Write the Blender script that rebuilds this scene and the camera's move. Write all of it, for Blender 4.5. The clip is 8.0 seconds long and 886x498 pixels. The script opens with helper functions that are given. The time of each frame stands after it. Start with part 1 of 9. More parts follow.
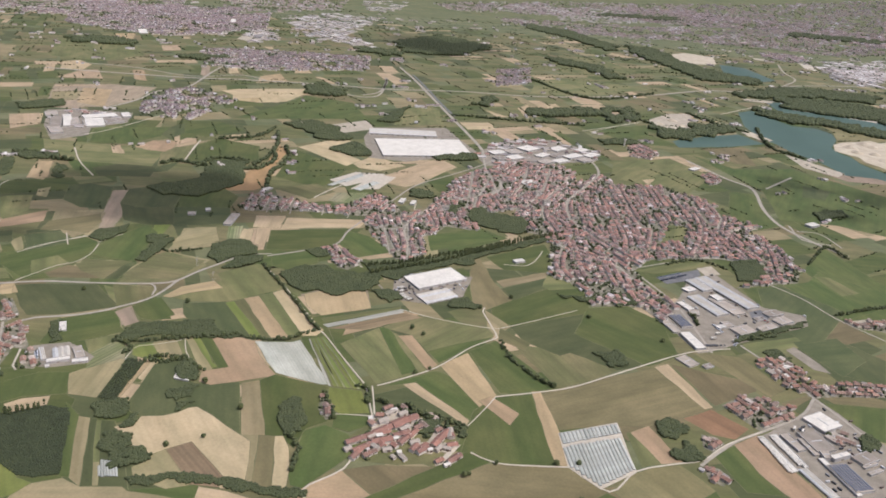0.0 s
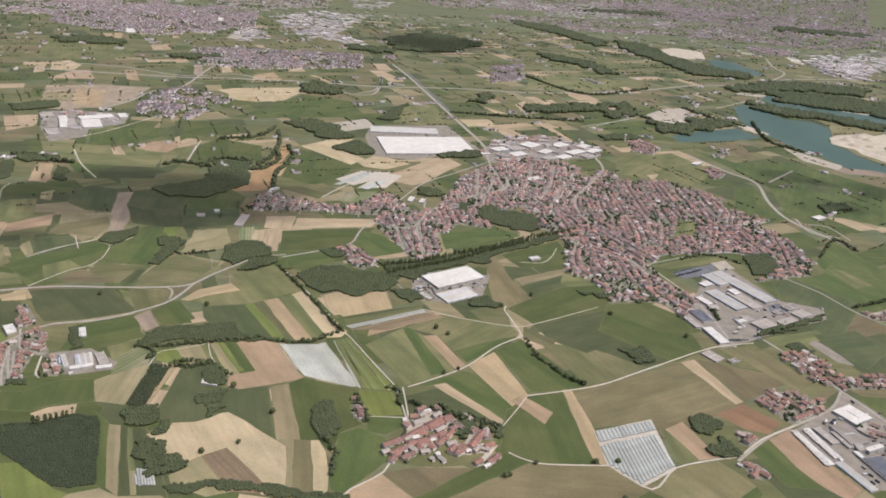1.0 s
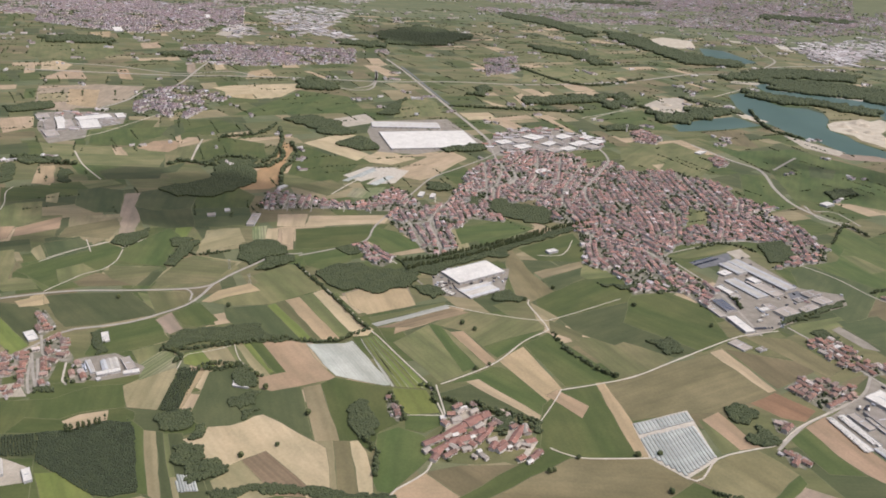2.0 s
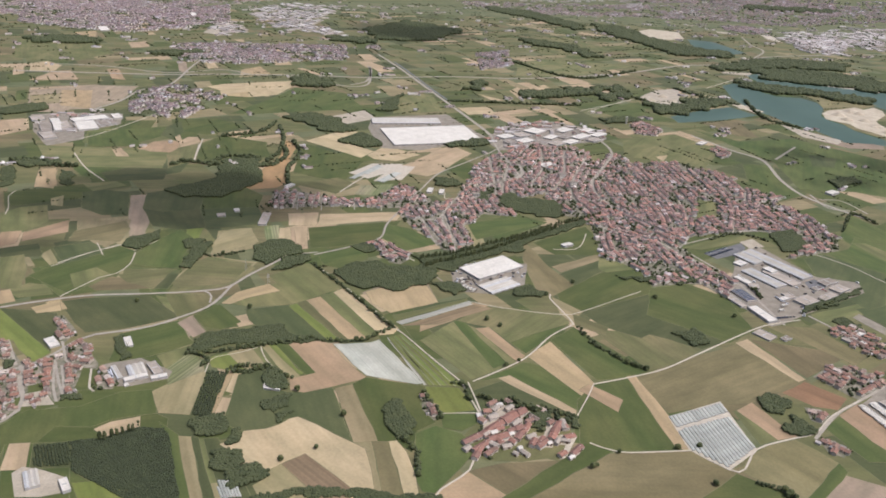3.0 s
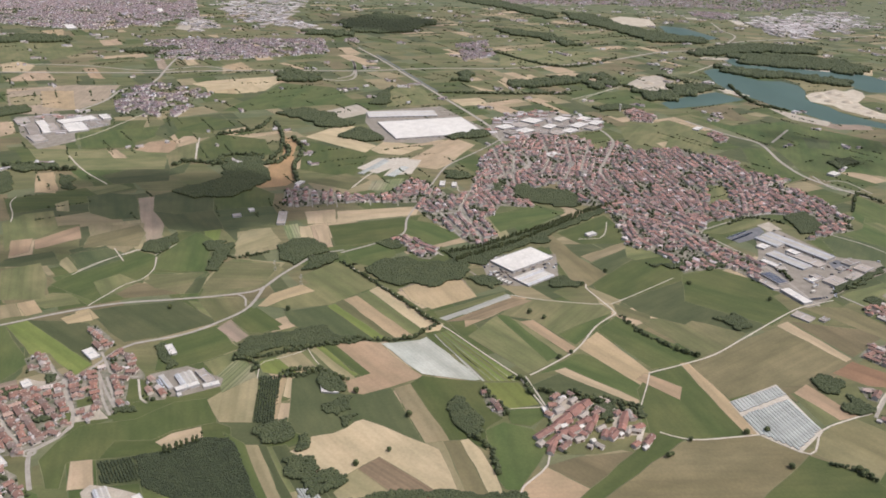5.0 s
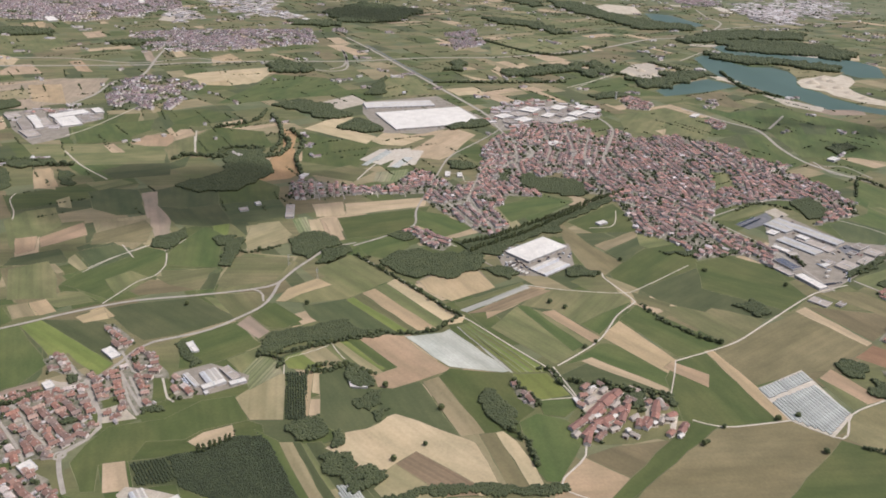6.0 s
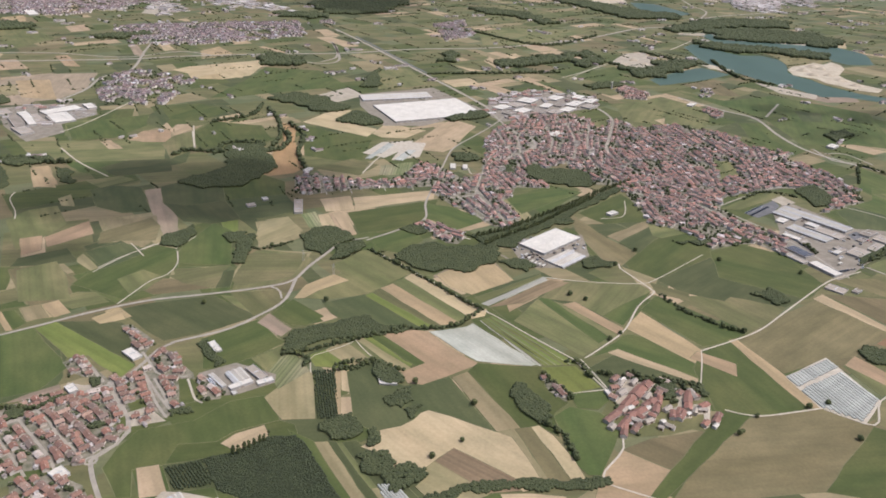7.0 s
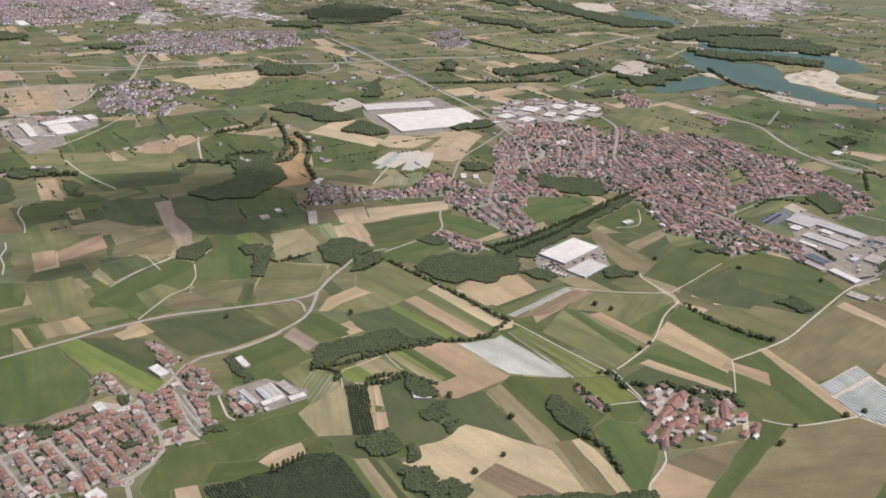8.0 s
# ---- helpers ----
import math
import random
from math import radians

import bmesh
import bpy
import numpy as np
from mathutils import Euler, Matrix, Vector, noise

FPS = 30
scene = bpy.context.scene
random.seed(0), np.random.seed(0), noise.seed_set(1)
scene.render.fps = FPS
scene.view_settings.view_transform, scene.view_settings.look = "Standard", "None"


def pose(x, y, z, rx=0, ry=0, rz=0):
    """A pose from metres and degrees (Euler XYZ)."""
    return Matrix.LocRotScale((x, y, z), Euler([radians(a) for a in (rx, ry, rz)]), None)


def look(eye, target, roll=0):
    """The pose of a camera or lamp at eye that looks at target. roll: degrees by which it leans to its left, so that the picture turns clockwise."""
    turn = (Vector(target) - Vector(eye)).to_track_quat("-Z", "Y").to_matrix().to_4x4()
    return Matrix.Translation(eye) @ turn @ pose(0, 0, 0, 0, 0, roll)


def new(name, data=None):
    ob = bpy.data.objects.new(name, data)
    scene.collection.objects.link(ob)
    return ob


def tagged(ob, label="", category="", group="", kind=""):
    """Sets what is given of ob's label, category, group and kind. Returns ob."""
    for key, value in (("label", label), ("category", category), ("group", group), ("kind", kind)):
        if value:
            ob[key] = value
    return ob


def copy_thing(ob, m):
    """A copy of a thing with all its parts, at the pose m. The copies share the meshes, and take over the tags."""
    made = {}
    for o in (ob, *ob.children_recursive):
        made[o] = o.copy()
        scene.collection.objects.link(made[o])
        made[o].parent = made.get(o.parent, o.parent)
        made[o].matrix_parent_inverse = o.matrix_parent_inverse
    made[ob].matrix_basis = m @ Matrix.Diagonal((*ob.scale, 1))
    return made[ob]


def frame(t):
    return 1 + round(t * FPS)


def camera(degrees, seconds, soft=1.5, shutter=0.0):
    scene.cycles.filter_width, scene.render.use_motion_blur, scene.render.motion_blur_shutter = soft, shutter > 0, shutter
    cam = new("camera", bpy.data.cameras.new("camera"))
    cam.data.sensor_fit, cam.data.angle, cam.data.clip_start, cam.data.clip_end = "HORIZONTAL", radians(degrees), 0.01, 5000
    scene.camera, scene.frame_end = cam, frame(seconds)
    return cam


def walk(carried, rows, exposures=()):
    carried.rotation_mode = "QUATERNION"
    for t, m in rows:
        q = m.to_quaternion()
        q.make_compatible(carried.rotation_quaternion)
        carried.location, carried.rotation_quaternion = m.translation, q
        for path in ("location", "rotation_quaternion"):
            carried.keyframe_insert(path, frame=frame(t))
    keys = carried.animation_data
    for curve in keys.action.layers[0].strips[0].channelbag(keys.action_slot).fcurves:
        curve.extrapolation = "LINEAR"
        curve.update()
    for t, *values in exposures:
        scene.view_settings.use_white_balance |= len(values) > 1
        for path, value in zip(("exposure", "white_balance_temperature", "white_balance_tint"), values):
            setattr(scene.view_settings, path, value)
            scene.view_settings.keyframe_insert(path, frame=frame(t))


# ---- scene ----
cam = camera(59.7, 8.0, 1.75)
METRES, EYE, TILT, LEAN, TURN = 290.0, 332.0, -21.2, -3.98, 0.0
PATH = [
    (0, (0.239, 3.25, 335.257), (0.218, 5.1, 334.498), 4.4),
    (0.5, (-17.991, 5.276, 333.583), (-17.989, 7.126, 332.823), 4.3),
    (1, (-36.632, 8.104, 331.983), (-36.606, 9.953, 331.22), 4.1),
    (1.5, (-54.539, 11.388, 330.198), (-54.492, 13.233, 329.429), 3.7),
    (3, (-108.33, 20.734, 325.514), (-108.216, 22.571, 324.73), 2.7),
    (3.5, (-125.872, 24.146, 324.574), (-125.733, 25.978, 323.785), 2.4),
    (4, (-142.946, 27.391, 323.934), (-142.782, 29.22, 323.141), 2.2),
    (4.5, (-160.466, 30.839, 322.717), (-160.275, 32.664, 321.923), 2.1),
    (6, (-212.337, 44.404, 319.398), (-212.066, 46.207, 318.577), 1.8),
    (6.5, (-229.002, 49.873, 318.586), (-228.702, 51.666, 317.752), 1.7),
    (7, (-245.994, 55.694, 317.864), (-245.67, 57.48, 317.024), 1.6),
    (7.5, (-262.615, 61.862, 317.248), (-262.271, 63.646, 316.412), 1.6),
    (8, (-279.139, 68.062, 317.173), (-278.773, 69.849, 316.353), 1.6),
]
walk(cam, [(t, look(eye, target, roll)) for t, eye, target, roll in PATH], [(0.0, 0.2, 5600, 15), (8.0, 0.2, 5600, 15)])

# ---- light ----
SUN_ELEVATION, SUN_TURN = 60.0, -115.0  # degrees above the plain; degrees from straight ahead towards the left
world = bpy.data.worlds.new("sky")
scene.world = world
world.use_nodes = True
wn = world.node_tree.nodes
sky = wn.new("ShaderNodeTexSky")
sky.sky_type, sky.sun_disc = "NISHITA", False
sky.sun_elevation, sky.sun_rotation = radians(SUN_ELEVATION), radians(-SUN_TURN)
sky.air_density, sky.dust_density = 1.0, 6.0
world.node_tree.links.new(sky.outputs[0], wn["Background"].inputs["Color"])
wn["Background"].inputs["Strength"].default_value = 0.135
sun = new("sun", bpy.data.lights.new("sun", "SUN"))
sun.data.energy, sun.data.angle, sun.data.color = 2.5, radians(1.2), (1.0, 0.955, 0.90)
e, a = radians(SUN_ELEVATION), radians(SUN_TURN)
TO_SUN = Vector((-math.sin(a) * math.cos(e), math.cos(a) * math.cos(e), math.sin(e)))
sun.matrix_world = look((0, 0, 600), Vector((0, 0, 600)) - TO_SUN)


# ---- materials ----
def material(name, roughness=0.9, metallic=0.0, specular=0.3):
    m = bpy.data.materials.new(name)
    m.use_nodes = True
    b = m.node_tree.nodes["Principled BSDF"]
    b.inputs["Roughness"].default_value, b.inputs["Metallic"].default_value = roughness, metallic
    b.inputs["Specular IOR Level"].default_value = specular
    return m, m.node_tree, b


def node(tree, kind, **inputs):
    n = tree.nodes.new("ShaderNode" + kind)
    for key, value in inputs.items():
        n.inputs[key.replace("_", " ")].default_value = value
    return n


def ramp(tree, source, stops):
    r = tree.nodes.new("ShaderNodeValToRGB")
    el = r.color_ramp.elements
    while len(el) < len(stops):
        el.new(0.5)
    for k, (at, col) in enumerate(stops):
        el[k].position, el[k].color = at, (*col, 1)
    tree.links.new(source, r.inputs[0])
    return r.outputs[0]


def mixed(tree, kind, factor, one, two):
    n = tree.nodes.new("ShaderNodeMix")
    n.data_type, n.blend_type = "RGBA", kind
    for at, v in ((0, factor), (6, one), (7, two)):
        if hasattr(v, "is_linked"):
            tree.links.new(v, n.inputs[at])
        else:
            n.inputs[at].default_value = v if at == 0 else (*v, 1)
    return n.outputs[2]


def coords(tree, scale, space="Object"):
    c = tree.nodes.new("ShaderNodeTexCoord")
    m = tree.nodes.new("ShaderNodeMapping")
    m.inputs["Scale"].default_value = scale
    tree.links.new(c.outputs[space], m.inputs[0])
    return m.outputs[0]


def noise_at(tree, vector, scale, detail=3.0):
    n = node(tree, "TexNoise", Scale=scale, Detail=detail)
    tree.links.new(vector, n.inputs["Vector"])
    return n.outputs[0]


def bumped(tree, b, height, strength, distance=0.3):
    n = node(tree, "Bump", Strength=strength, Distance=distance)
    tree.links.new(height, n.inputs["Height"])
    tree.links.new(n.outputs[0], b.inputs["Normal"])


def crop(name, base, patch, rows=0.25, row_width=3.0, blotch=0.6):
    """A field: drill rows along the object's x axis, blotches of growth, fine grain; hue shifts from field to field."""
    m, t, b = material(name)
    streak = noise_at(t, coords(t, (0.004, 1.0 / row_width, 1)), 1.0, 2.0)
    broad = noise_at(t, coords(t, (0.010, 0.022, 1)), 1.0, 5.0)
    grain = noise_at(t, coords(t, (0.5, 0.5, 1)), 1.0, 5.0)
    c = ramp(t, broad, [(0.5 - 0.3 * blotch, base), (0.5 + 0.3 * blotch, patch)])
    c = mixed(t, "MULTIPLY", rows, c, ramp(t, streak, [(0.35, (0.45, 0.45, 0.45)), (0.6, (1.25, 1.25, 1.25))]))
    middle = noise_at(t, coords(t, (0.035, 0.075, 1)), 1.0, 3.0)
    c = mixed(t, "MULTIPLY", 0.42, c, ramp(t, middle, [(0.3, (0.62, 0.68, 0.62)), (0.7, (1.3, 1.24, 1.22))]))
    c = mixed(t, "MULTIPLY", 0.22, c, ramp(t, grain, [(0.3, (0.6, 0.6, 0.6)), (0.7, (1.3, 1.3, 1.3))]))
    info = t.nodes.new("ShaderNodeObjectInfo")
    hue = node(t, "HueSaturation")
    v = node(t, "MapRange", To_Min=0.9, To_Max=1.1)
    t.links.new(info.outputs["Random"], v.inputs[0])
    t.links.new(v.outputs[0], hue.inputs["Value"])
    h = node(t, "MapRange", To_Min=0.49, To_Max=0.51)
    t.links.new(info.outputs["Random"], h.inputs[0])
    t.links.new(h.outputs[0], hue.inputs["Hue"])
    t.links.new(c, hue.inputs["Color"])
    t.links.new(hue.outputs[0], b.inputs["Base Color"])
    bumped(t, b, grain, 0.25, 0.3)
    return m


CROPS = {
    "wheat": crop("ripe_wheat", (0.305, 0.227, 0.122), (0.378, 0.283, 0.160), 0.12, 4.0),
    "soil": crop("tilled_soil", (0.264, 0.185, 0.096), (0.325, 0.230, 0.124), 0.12, 5.0),
    "brownsoil": crop("brown_soil", (0.158, 0.110, 0.058), (0.200, 0.140, 0.076), 0.35, 3.0),
    "redsoil": crop("red_soil", (0.170, 0.097, 0.047), (0.215, 0.124, 0.062), 0.15, 5.0),
    "ochre": crop("ochre_stubble", (0.26, 0.165, 0.07), (0.32, 0.205, 0.09), 0.1, 4.0),
    "fallow": crop("fallow_ground", (0.22, 0.165, 0.105), (0.27, 0.20, 0.13), 0.15, 6.0),
    "olive": crop("ripening_barley", (0.198, 0.160, 0.074), (0.256, 0.208, 0.104), 0.18, 5.0),
    "stubble": crop("dry_stubble", (0.130, 0.105, 0.044), (0.178, 0.143, 0.066), 0.12, 6.0),
    "olivebrown": crop("dry_grass_crop", (0.120, 0.100, 0.042), (0.170, 0.136, 0.062), 0.15, 5.0),
    "olivegreen": crop("young_cereal", (0.092, 0.098, 0.032), (0.166, 0.138, 0.060), 0.2, 5.0),
    "meadow": crop("meadow_grass", (0.088, 0.096, 0.030), (0.160, 0.139, 0.056), 0.18, 8.0),
    "green": crop("green_crop", (0.056, 0.074, 0.0165), (0.090, 0.095, 0.027), 0.15, 6.0),
    "bright": crop("bright_crop", (0.112, 0.130, 0.026), (0.150, 0.154, 0.038), 0.2, 5.0),
    "dark": crop("dark_crop", (0.055, 0.065, 0.021), (0.084, 0.087, 0.032), 0.15, 6.0),
    "strip": crop("striped_plots", (0.115, 0.14, 0.045), (0.27, 0.235, 0.13), 0.8, 2.2),
    "film": crop("plastic_film", (0.29, 0.274, 0.208), (0.372, 0.352, 0.275), 0.22, 1.6, 0.4),
}
MARGIN = crop("verge_grass", (0.10, 0.10, 0.042), (0.16, 0.145, 0.068), 0.0, 5.0, 0.5)
CROP_LABEL = {
    "wheat": "pale tan ripe wheat field", "soil": "pinkish brown tilled bare field", "redsoil": "reddish brown ploughed field", "brownsoil": "brown streaked freshly harrowed field",
    "ochre": "ochre brown stubble field with scalloped edge", "fallow": "greyish brown fallow field", "olive": "tan olive ripening barley field",
    "stubble": "brownish olive stubble field", "olivebrown": "dull brownish green dry grass field", "olivegreen": "olive green young cereal field", "meadow": "soft green grass meadow",
    "green": "deep green maize field", "bright": "bright yellow-green crop field", "dark": "dark green dense crop field",
    "strip": "light and green striped vegetable plots", "film": "field covered with whitish plastic film strips",
}


def surface(name, dark, light, scale, roughness=0.9, bump=0.3, island=False, specular=0.3):
    m, t, b = material(name, roughness, 0.0, specular)
    v = coords(t, (1, 1, 1))
    n, g = noise_at(t, v, scale, 4.0), noise_at(t, v, scale * 9, 3.0)
    c = ramp(t, n, [(0.3, dark), (0.7, light)])
    c = mixed(t, "MULTIPLY", 0.4, c, ramp(t, g, [(0.3, (0.65, 0.65, 0.65)), (0.7, (1.25, 1.25, 1.25))]))
    if island:
        geo = t.nodes.new("ShaderNodeNewGeometry")
        c = mixed(t, "MULTIPLY", 0.8, c, ramp(t, geo.outputs["Random Per Island"], island))
    t.links.new(c, b.inputs["Base Color"])
    bumped(t, b, g, bump, 0.05)
    return m


def object_tint(m, stops, amount=0.8):
    """Varies a material from thing to thing."""
    t = m.node_tree
    b = t.nodes["Principled BSDF"]
    old = b.inputs["Base Color"].links[0].from_socket
    info = t.nodes.new("ShaderNodeObjectInfo")
    t.links.new(mixed(t, "MULTIPLY", amount, old, ramp(t, info.outputs["Random"], stops)), b.inputs["Base Color"])
    return m


TINTS = [(0.0, (1.3, 0.98, 0.86)), (0.22, (0.85, 0.78, 0.75)), (0.4, (1.1, 0.9, 0.82)), (0.52, (0.8, 1.0, 1.08)), (0.66, (1.2, 1.0, 0.9)), (0.78, (1.6, 1.7, 1.65)), (0.84, (0.7, 0.68, 0.66)), (0.92, (1.35, 1.05, 0.92)), (0.945, (2.2, 2.9, 3.2)), (1.0, (2.5, 3.3, 3.7))]
MIXED = [(0.0, (1.0, 0.8, 0.75)), (0.25, (0.75, 0.8, 0.85)), (0.45, (1.2, 1.05, 1.0)), (0.6, (0.65, 0.62, 0.65)), (0.75, (1.3, 1.35, 1.4)), (0.9, (0.9, 0.75, 0.7)), (0.96, (2.2, 2.6, 2.8)), (1.0, (2.6, 3.3, 3.7))]
PALE = [(0.0, (1.2, 1.12, 1.0)), (0.5, (0.85, 0.78, 0.7)), (1.0, (1.15, 1.15, 1.15))]
GREENS = [(0.0, (0.82, 0.87, 0.82)), (0.5, (1.0, 1.0, 0.94)), (1.0, (1.2, 1.14, 0.97))]
ROOF = object_tint(surface("clay_tile_roof", (0.184, 0.115, 0.080), (0.255, 0.164, 0.118), 0.5), TINTS)
TOWN_TINTS = [(0.0, (1.3, 0.95, 0.82)), (0.1, (0.75, 0.78, 0.82)), (0.2, (1.1, 0.92, 0.84)), (0.3, (0.5, 0.5, 0.52)), (0.38, (1.4, 1.15, 1.02)), (0.5, (0.85, 1.02, 1.1)), (0.6, (1.2, 0.9, 0.78)), (0.7, (1.6, 1.75, 1.75)), (0.78, (0.6, 0.58, 0.58)), (0.86, (1.45, 1.2, 1.05)), (0.94, (1.2, 1.0, 0.9)), (0.955, (2.1, 2.7, 3.0)), (1.0, (2.4, 3.2, 3.6))]
TOWN_ROOF = surface("town_tile_roofs", (0.200, 0.128, 0.098), (0.292, 0.192, 0.149), 0.3, island=TOWN_TINTS)
FAR_ROOF = surface("distant_town_roofs", (0.180, 0.136, 0.117), (0.252, 0.195, 0.17), 0.3, island=MIXED)
WALL = object_tint(surface("house_plaster", (0.42, 0.37, 0.30), (0.58, 0.52, 0.44), 0.4), PALE)
TOWN_WALL = surface("town_plaster", (0.46, 0.42, 0.36), (0.64, 0.59, 0.52), 0.3, island=PALE)
GLASS_DARK = surface("window_glass", (0.03, 0.035, 0.04), (0.05, 0.055, 0.06), 1.0, 0.15, 0.0, specular=0.5)
PALE_ROOFS = surface("pale_sheet_roofs", (0.38, 0.35, 0.31), (0.54, 0.50, 0.45), 0.05, island=[(0.0, (0.35, 0.33, 0.32)), (0.2, (0.62, 0.56, 0.5)), (0.35, (0.5, 0.4, 0.34)), (0.5, (1.0, 0.96, 0.9)), (0.62, (0.6, 0.52, 0.46)), (0.78, (1.15, 1.12, 1.06)), (0.88, (0.7, 0.64, 0.58)), (1.0, (1.35, 1.32, 1.27))])
DOOR = surface("door_wood", (0.10, 0.06, 0.04), (0.16, 0.10, 0.06), 2.0)
WHITE_ROOF = surface("white_roof_sheet", (0.49, 0.44, 0.35), (0.575, 0.525, 0.425), 0.06, 0.9, 0.1, specular=0.1)
RIB_ROOF = surface("ribbed_roof_sheet", (0.37, 0.328, 0.255), (0.46, 0.415, 0.33), 0.12, 0.9, 0.1, specular=0.1)
GREY_ROOF = surface("grey_roof_sheet", (0.195, 0.163, 0.122), (0.268, 0.226, 0.172), 0.1, 0.9, specular=0.1)
BEIGE_ROOF = surface("beige_roof_felt", (0.27, 0.225, 0.165), (0.36, 0.302, 0.228), 0.1, 0.8)
SOLAR = surface("solar_glass", (0.075, 0.08, 0.09), (0.11, 0.115, 0.125), 0.4, 0.45, 0.0, specular=0.35)
PANEL_WALL = surface("wall_panel", (0.32, 0.295, 0.255), (0.43, 0.40, 0.35), 0.2, 0.7)
FARM_ROOF = object_tint(surface("farm_tile_roof", (0.195, 0.104, 0.072), (0.27, 0.152, 0.108), 0.35), [(0.0, (1.2, 1.05, 0.98)), (0.3, (0.75, 0.78, 0.78)), (0.6, (1.05, 0.95, 0.9)), (1.0, (0.85, 0.85, 0.85))])
TUNNEL = object_tint(surface("tunnel_plastic", (0.285, 0.275, 0.222), (0.395, 0.38, 0.315), 0.15, 0.6), [(0.0, (0.78, 0.8, 0.76)), (0.5, (0.95, 0.97, 0.93)), (1.0, (1.15, 1.15, 1.12))])
SKYLIGHT = surface("skylight_sheet", (0.34, 0.322, 0.28), (0.43, 0.41, 0.36), 0.3, 0.6)
ASPHALT = surface("asphalt", (0.25, 0.214, 0.158), (0.325, 0.28, 0.208), 0.15)
CAR_PARK = surface("worn_tarmac", (0.10, 0.095, 0.088), (0.16, 0.15, 0.135), 0.12)
TRACK = surface("gravel_track", (0.36, 0.305, 0.215), (0.46, 0.395, 0.29), 0.2)
TOWN_GROUND = surface("street_and_garden_ground", (0.08, 0.082, 0.038), (0.265, 0.222, 0.16), 0.16)
CONCRETE = surface("concrete_paving", (0.175, 0.146, 0.102), (0.255, 0.215, 0.153), 0.1)
SANDY = surface("sandy_ground", (0.275, 0.23, 0.155), (0.385, 0.325, 0.23), 0.08)
SAND = surface("quarry_sand", (0.325, 0.268, 0.175), (0.46, 0.385, 0.265), 0.05)
LEAF = object_tint(surface("tree_leaves", (0.050, 0.057, 0.020), (0.082, 0.090, 0.032), 0.6), GREENS)
WOOD_LEAF = surface("woodland_leaves", (0.047, 0.054, 0.021), (0.067, 0.074, 0.029), 0.12, bump=0.1, island=[(0.0, (0.9, 0.92, 0.9)), (1.0, (1.1, 1.08, 1.0))])
ROW_LEAF = surface("plantation_leaves", (0.035, 0.042, 0.018), (0.050, 0.058, 0.025), 0.12, bump=0.1, island=[(0.0, (0.85, 0.88, 0.85)), (1.0, (1.15, 1.12, 1.0))])
RUBBER = surface("tyre_rubber", (0.02, 0.02, 0.02), (0.035, 0.035, 0.035), 2.0)
PAINTS = [surface("car_paint_" + n, c, [min(1, 1.25 * v) for v in c], 0.5, 0.3, 0.0, specular=0.5) for n, c in (("white", (0.55, 0.55, 0.54)), ("silver", (0.30, 0.31, 0.32)), ("dark", (0.03, 0.035, 0.045)), ("red", (0.28, 0.03, 0.025)))]
CONTAINER_PAINT = [surface("container_" + n, c, [1.3 * v for v in c], 0.8, 0.6, 0.1) for n, c in (("white", (0.42, 0.40, 0.36)), ("brown", (0.11, 0.08, 0.06)), ("grey", (0.16, 0.15, 0.14)), ("dark", (0.05, 0.048, 0.045)))]
CONTAINER_LABEL = ["white steel container on a works yard", "brown steel container on a works yard", "grey steel container on a works yard", "dark steel container on a works yard"]
BARK = surface("bark", (0.07, 0.055, 0.04), (0.12, 0.095, 0.07), 3.0)
WATER, wt, wb = material("lake_water", 0.4, 0.0, 0.02)
wb.inputs["Base Color"].default_value = (0.035, 0.12, 0.115, 1)
bumped(wt, wb, noise_at(wt, coords(wt, (0.3, 0.3, 0.3)), 1.0, 3.0), 0.05, 0.1)
wt.links.new(ramp(wt, noise_at(wt, coords(wt, (0.006, 0.01, 0.01)), 1.0), [(0.35, (0.066, 0.096, 0.070)), (0.7, (0.080, 0.112, 0.084))]), wb.inputs["Base Color"])


# ---- builders ----
def rise(x, y):
    """The height of the land: flat, with low hills far off."""
    t = min(max((math.hypot(x, y) - 3200) / 1500, 0), 1)
    return 200 * t ** 1.6


def mesh_object(name, verts, faces, mats, slots=None, parent=None, label=""):
    me = bpy.data.meshes.new(name)
    me.from_pydata([tuple(v) for v in verts], [], faces)
    for m in mats if isinstance(mats, (list, tuple)) else [mats]:
        me.materials.append(m)
    if slots is not None:
        me.polygons.foreach_set("material_index", slots)
    ob = new(name, me)
    if parent:
        ob.parent = parent
    if label:
        ob["label"] = label
    return ob


def part(name, bm, mat, parent, label=""):
    me = bpy.data.meshes.new(name)
    bm.to_mesh(me)
    bm.free()
    me.materials.append(mat)
    ob = new(name, me)
    ob.parent = parent
    if label:
        ob["label"] = label
    return ob


def box_bm(size, at, bevel=0.0, turn=0.0):
    bm = bmesh.new()
    bmesh.ops.create_cube(bm, size=1, matrix=Matrix.Translation(at) @ Matrix.Rotation(turn, 4, "Z") @ Matrix.Diagonal((*size, 1)))
    if bevel:
        bmesh.ops.bevel(bm, geom=bm.edges[:], offset=bevel, segments=1, affect="EDGES")
    return bm


def centre_of(pts):
    return sum(p[0] for p in pts) / len(pts), sum(p[1] for p in pts) / len(pts)


def inside(x, y, pts):
    hit, j = False, len(pts) - 1
    for i in range(len(pts)):
        (xi, yi), (xj, yj) = pts[i], pts[j]
        if (yi > y) != (yj > y) and x < (xj - xi) * (y - yi) / (yj - yi) + xi:
            hit = not hit
        j = i
    return hit


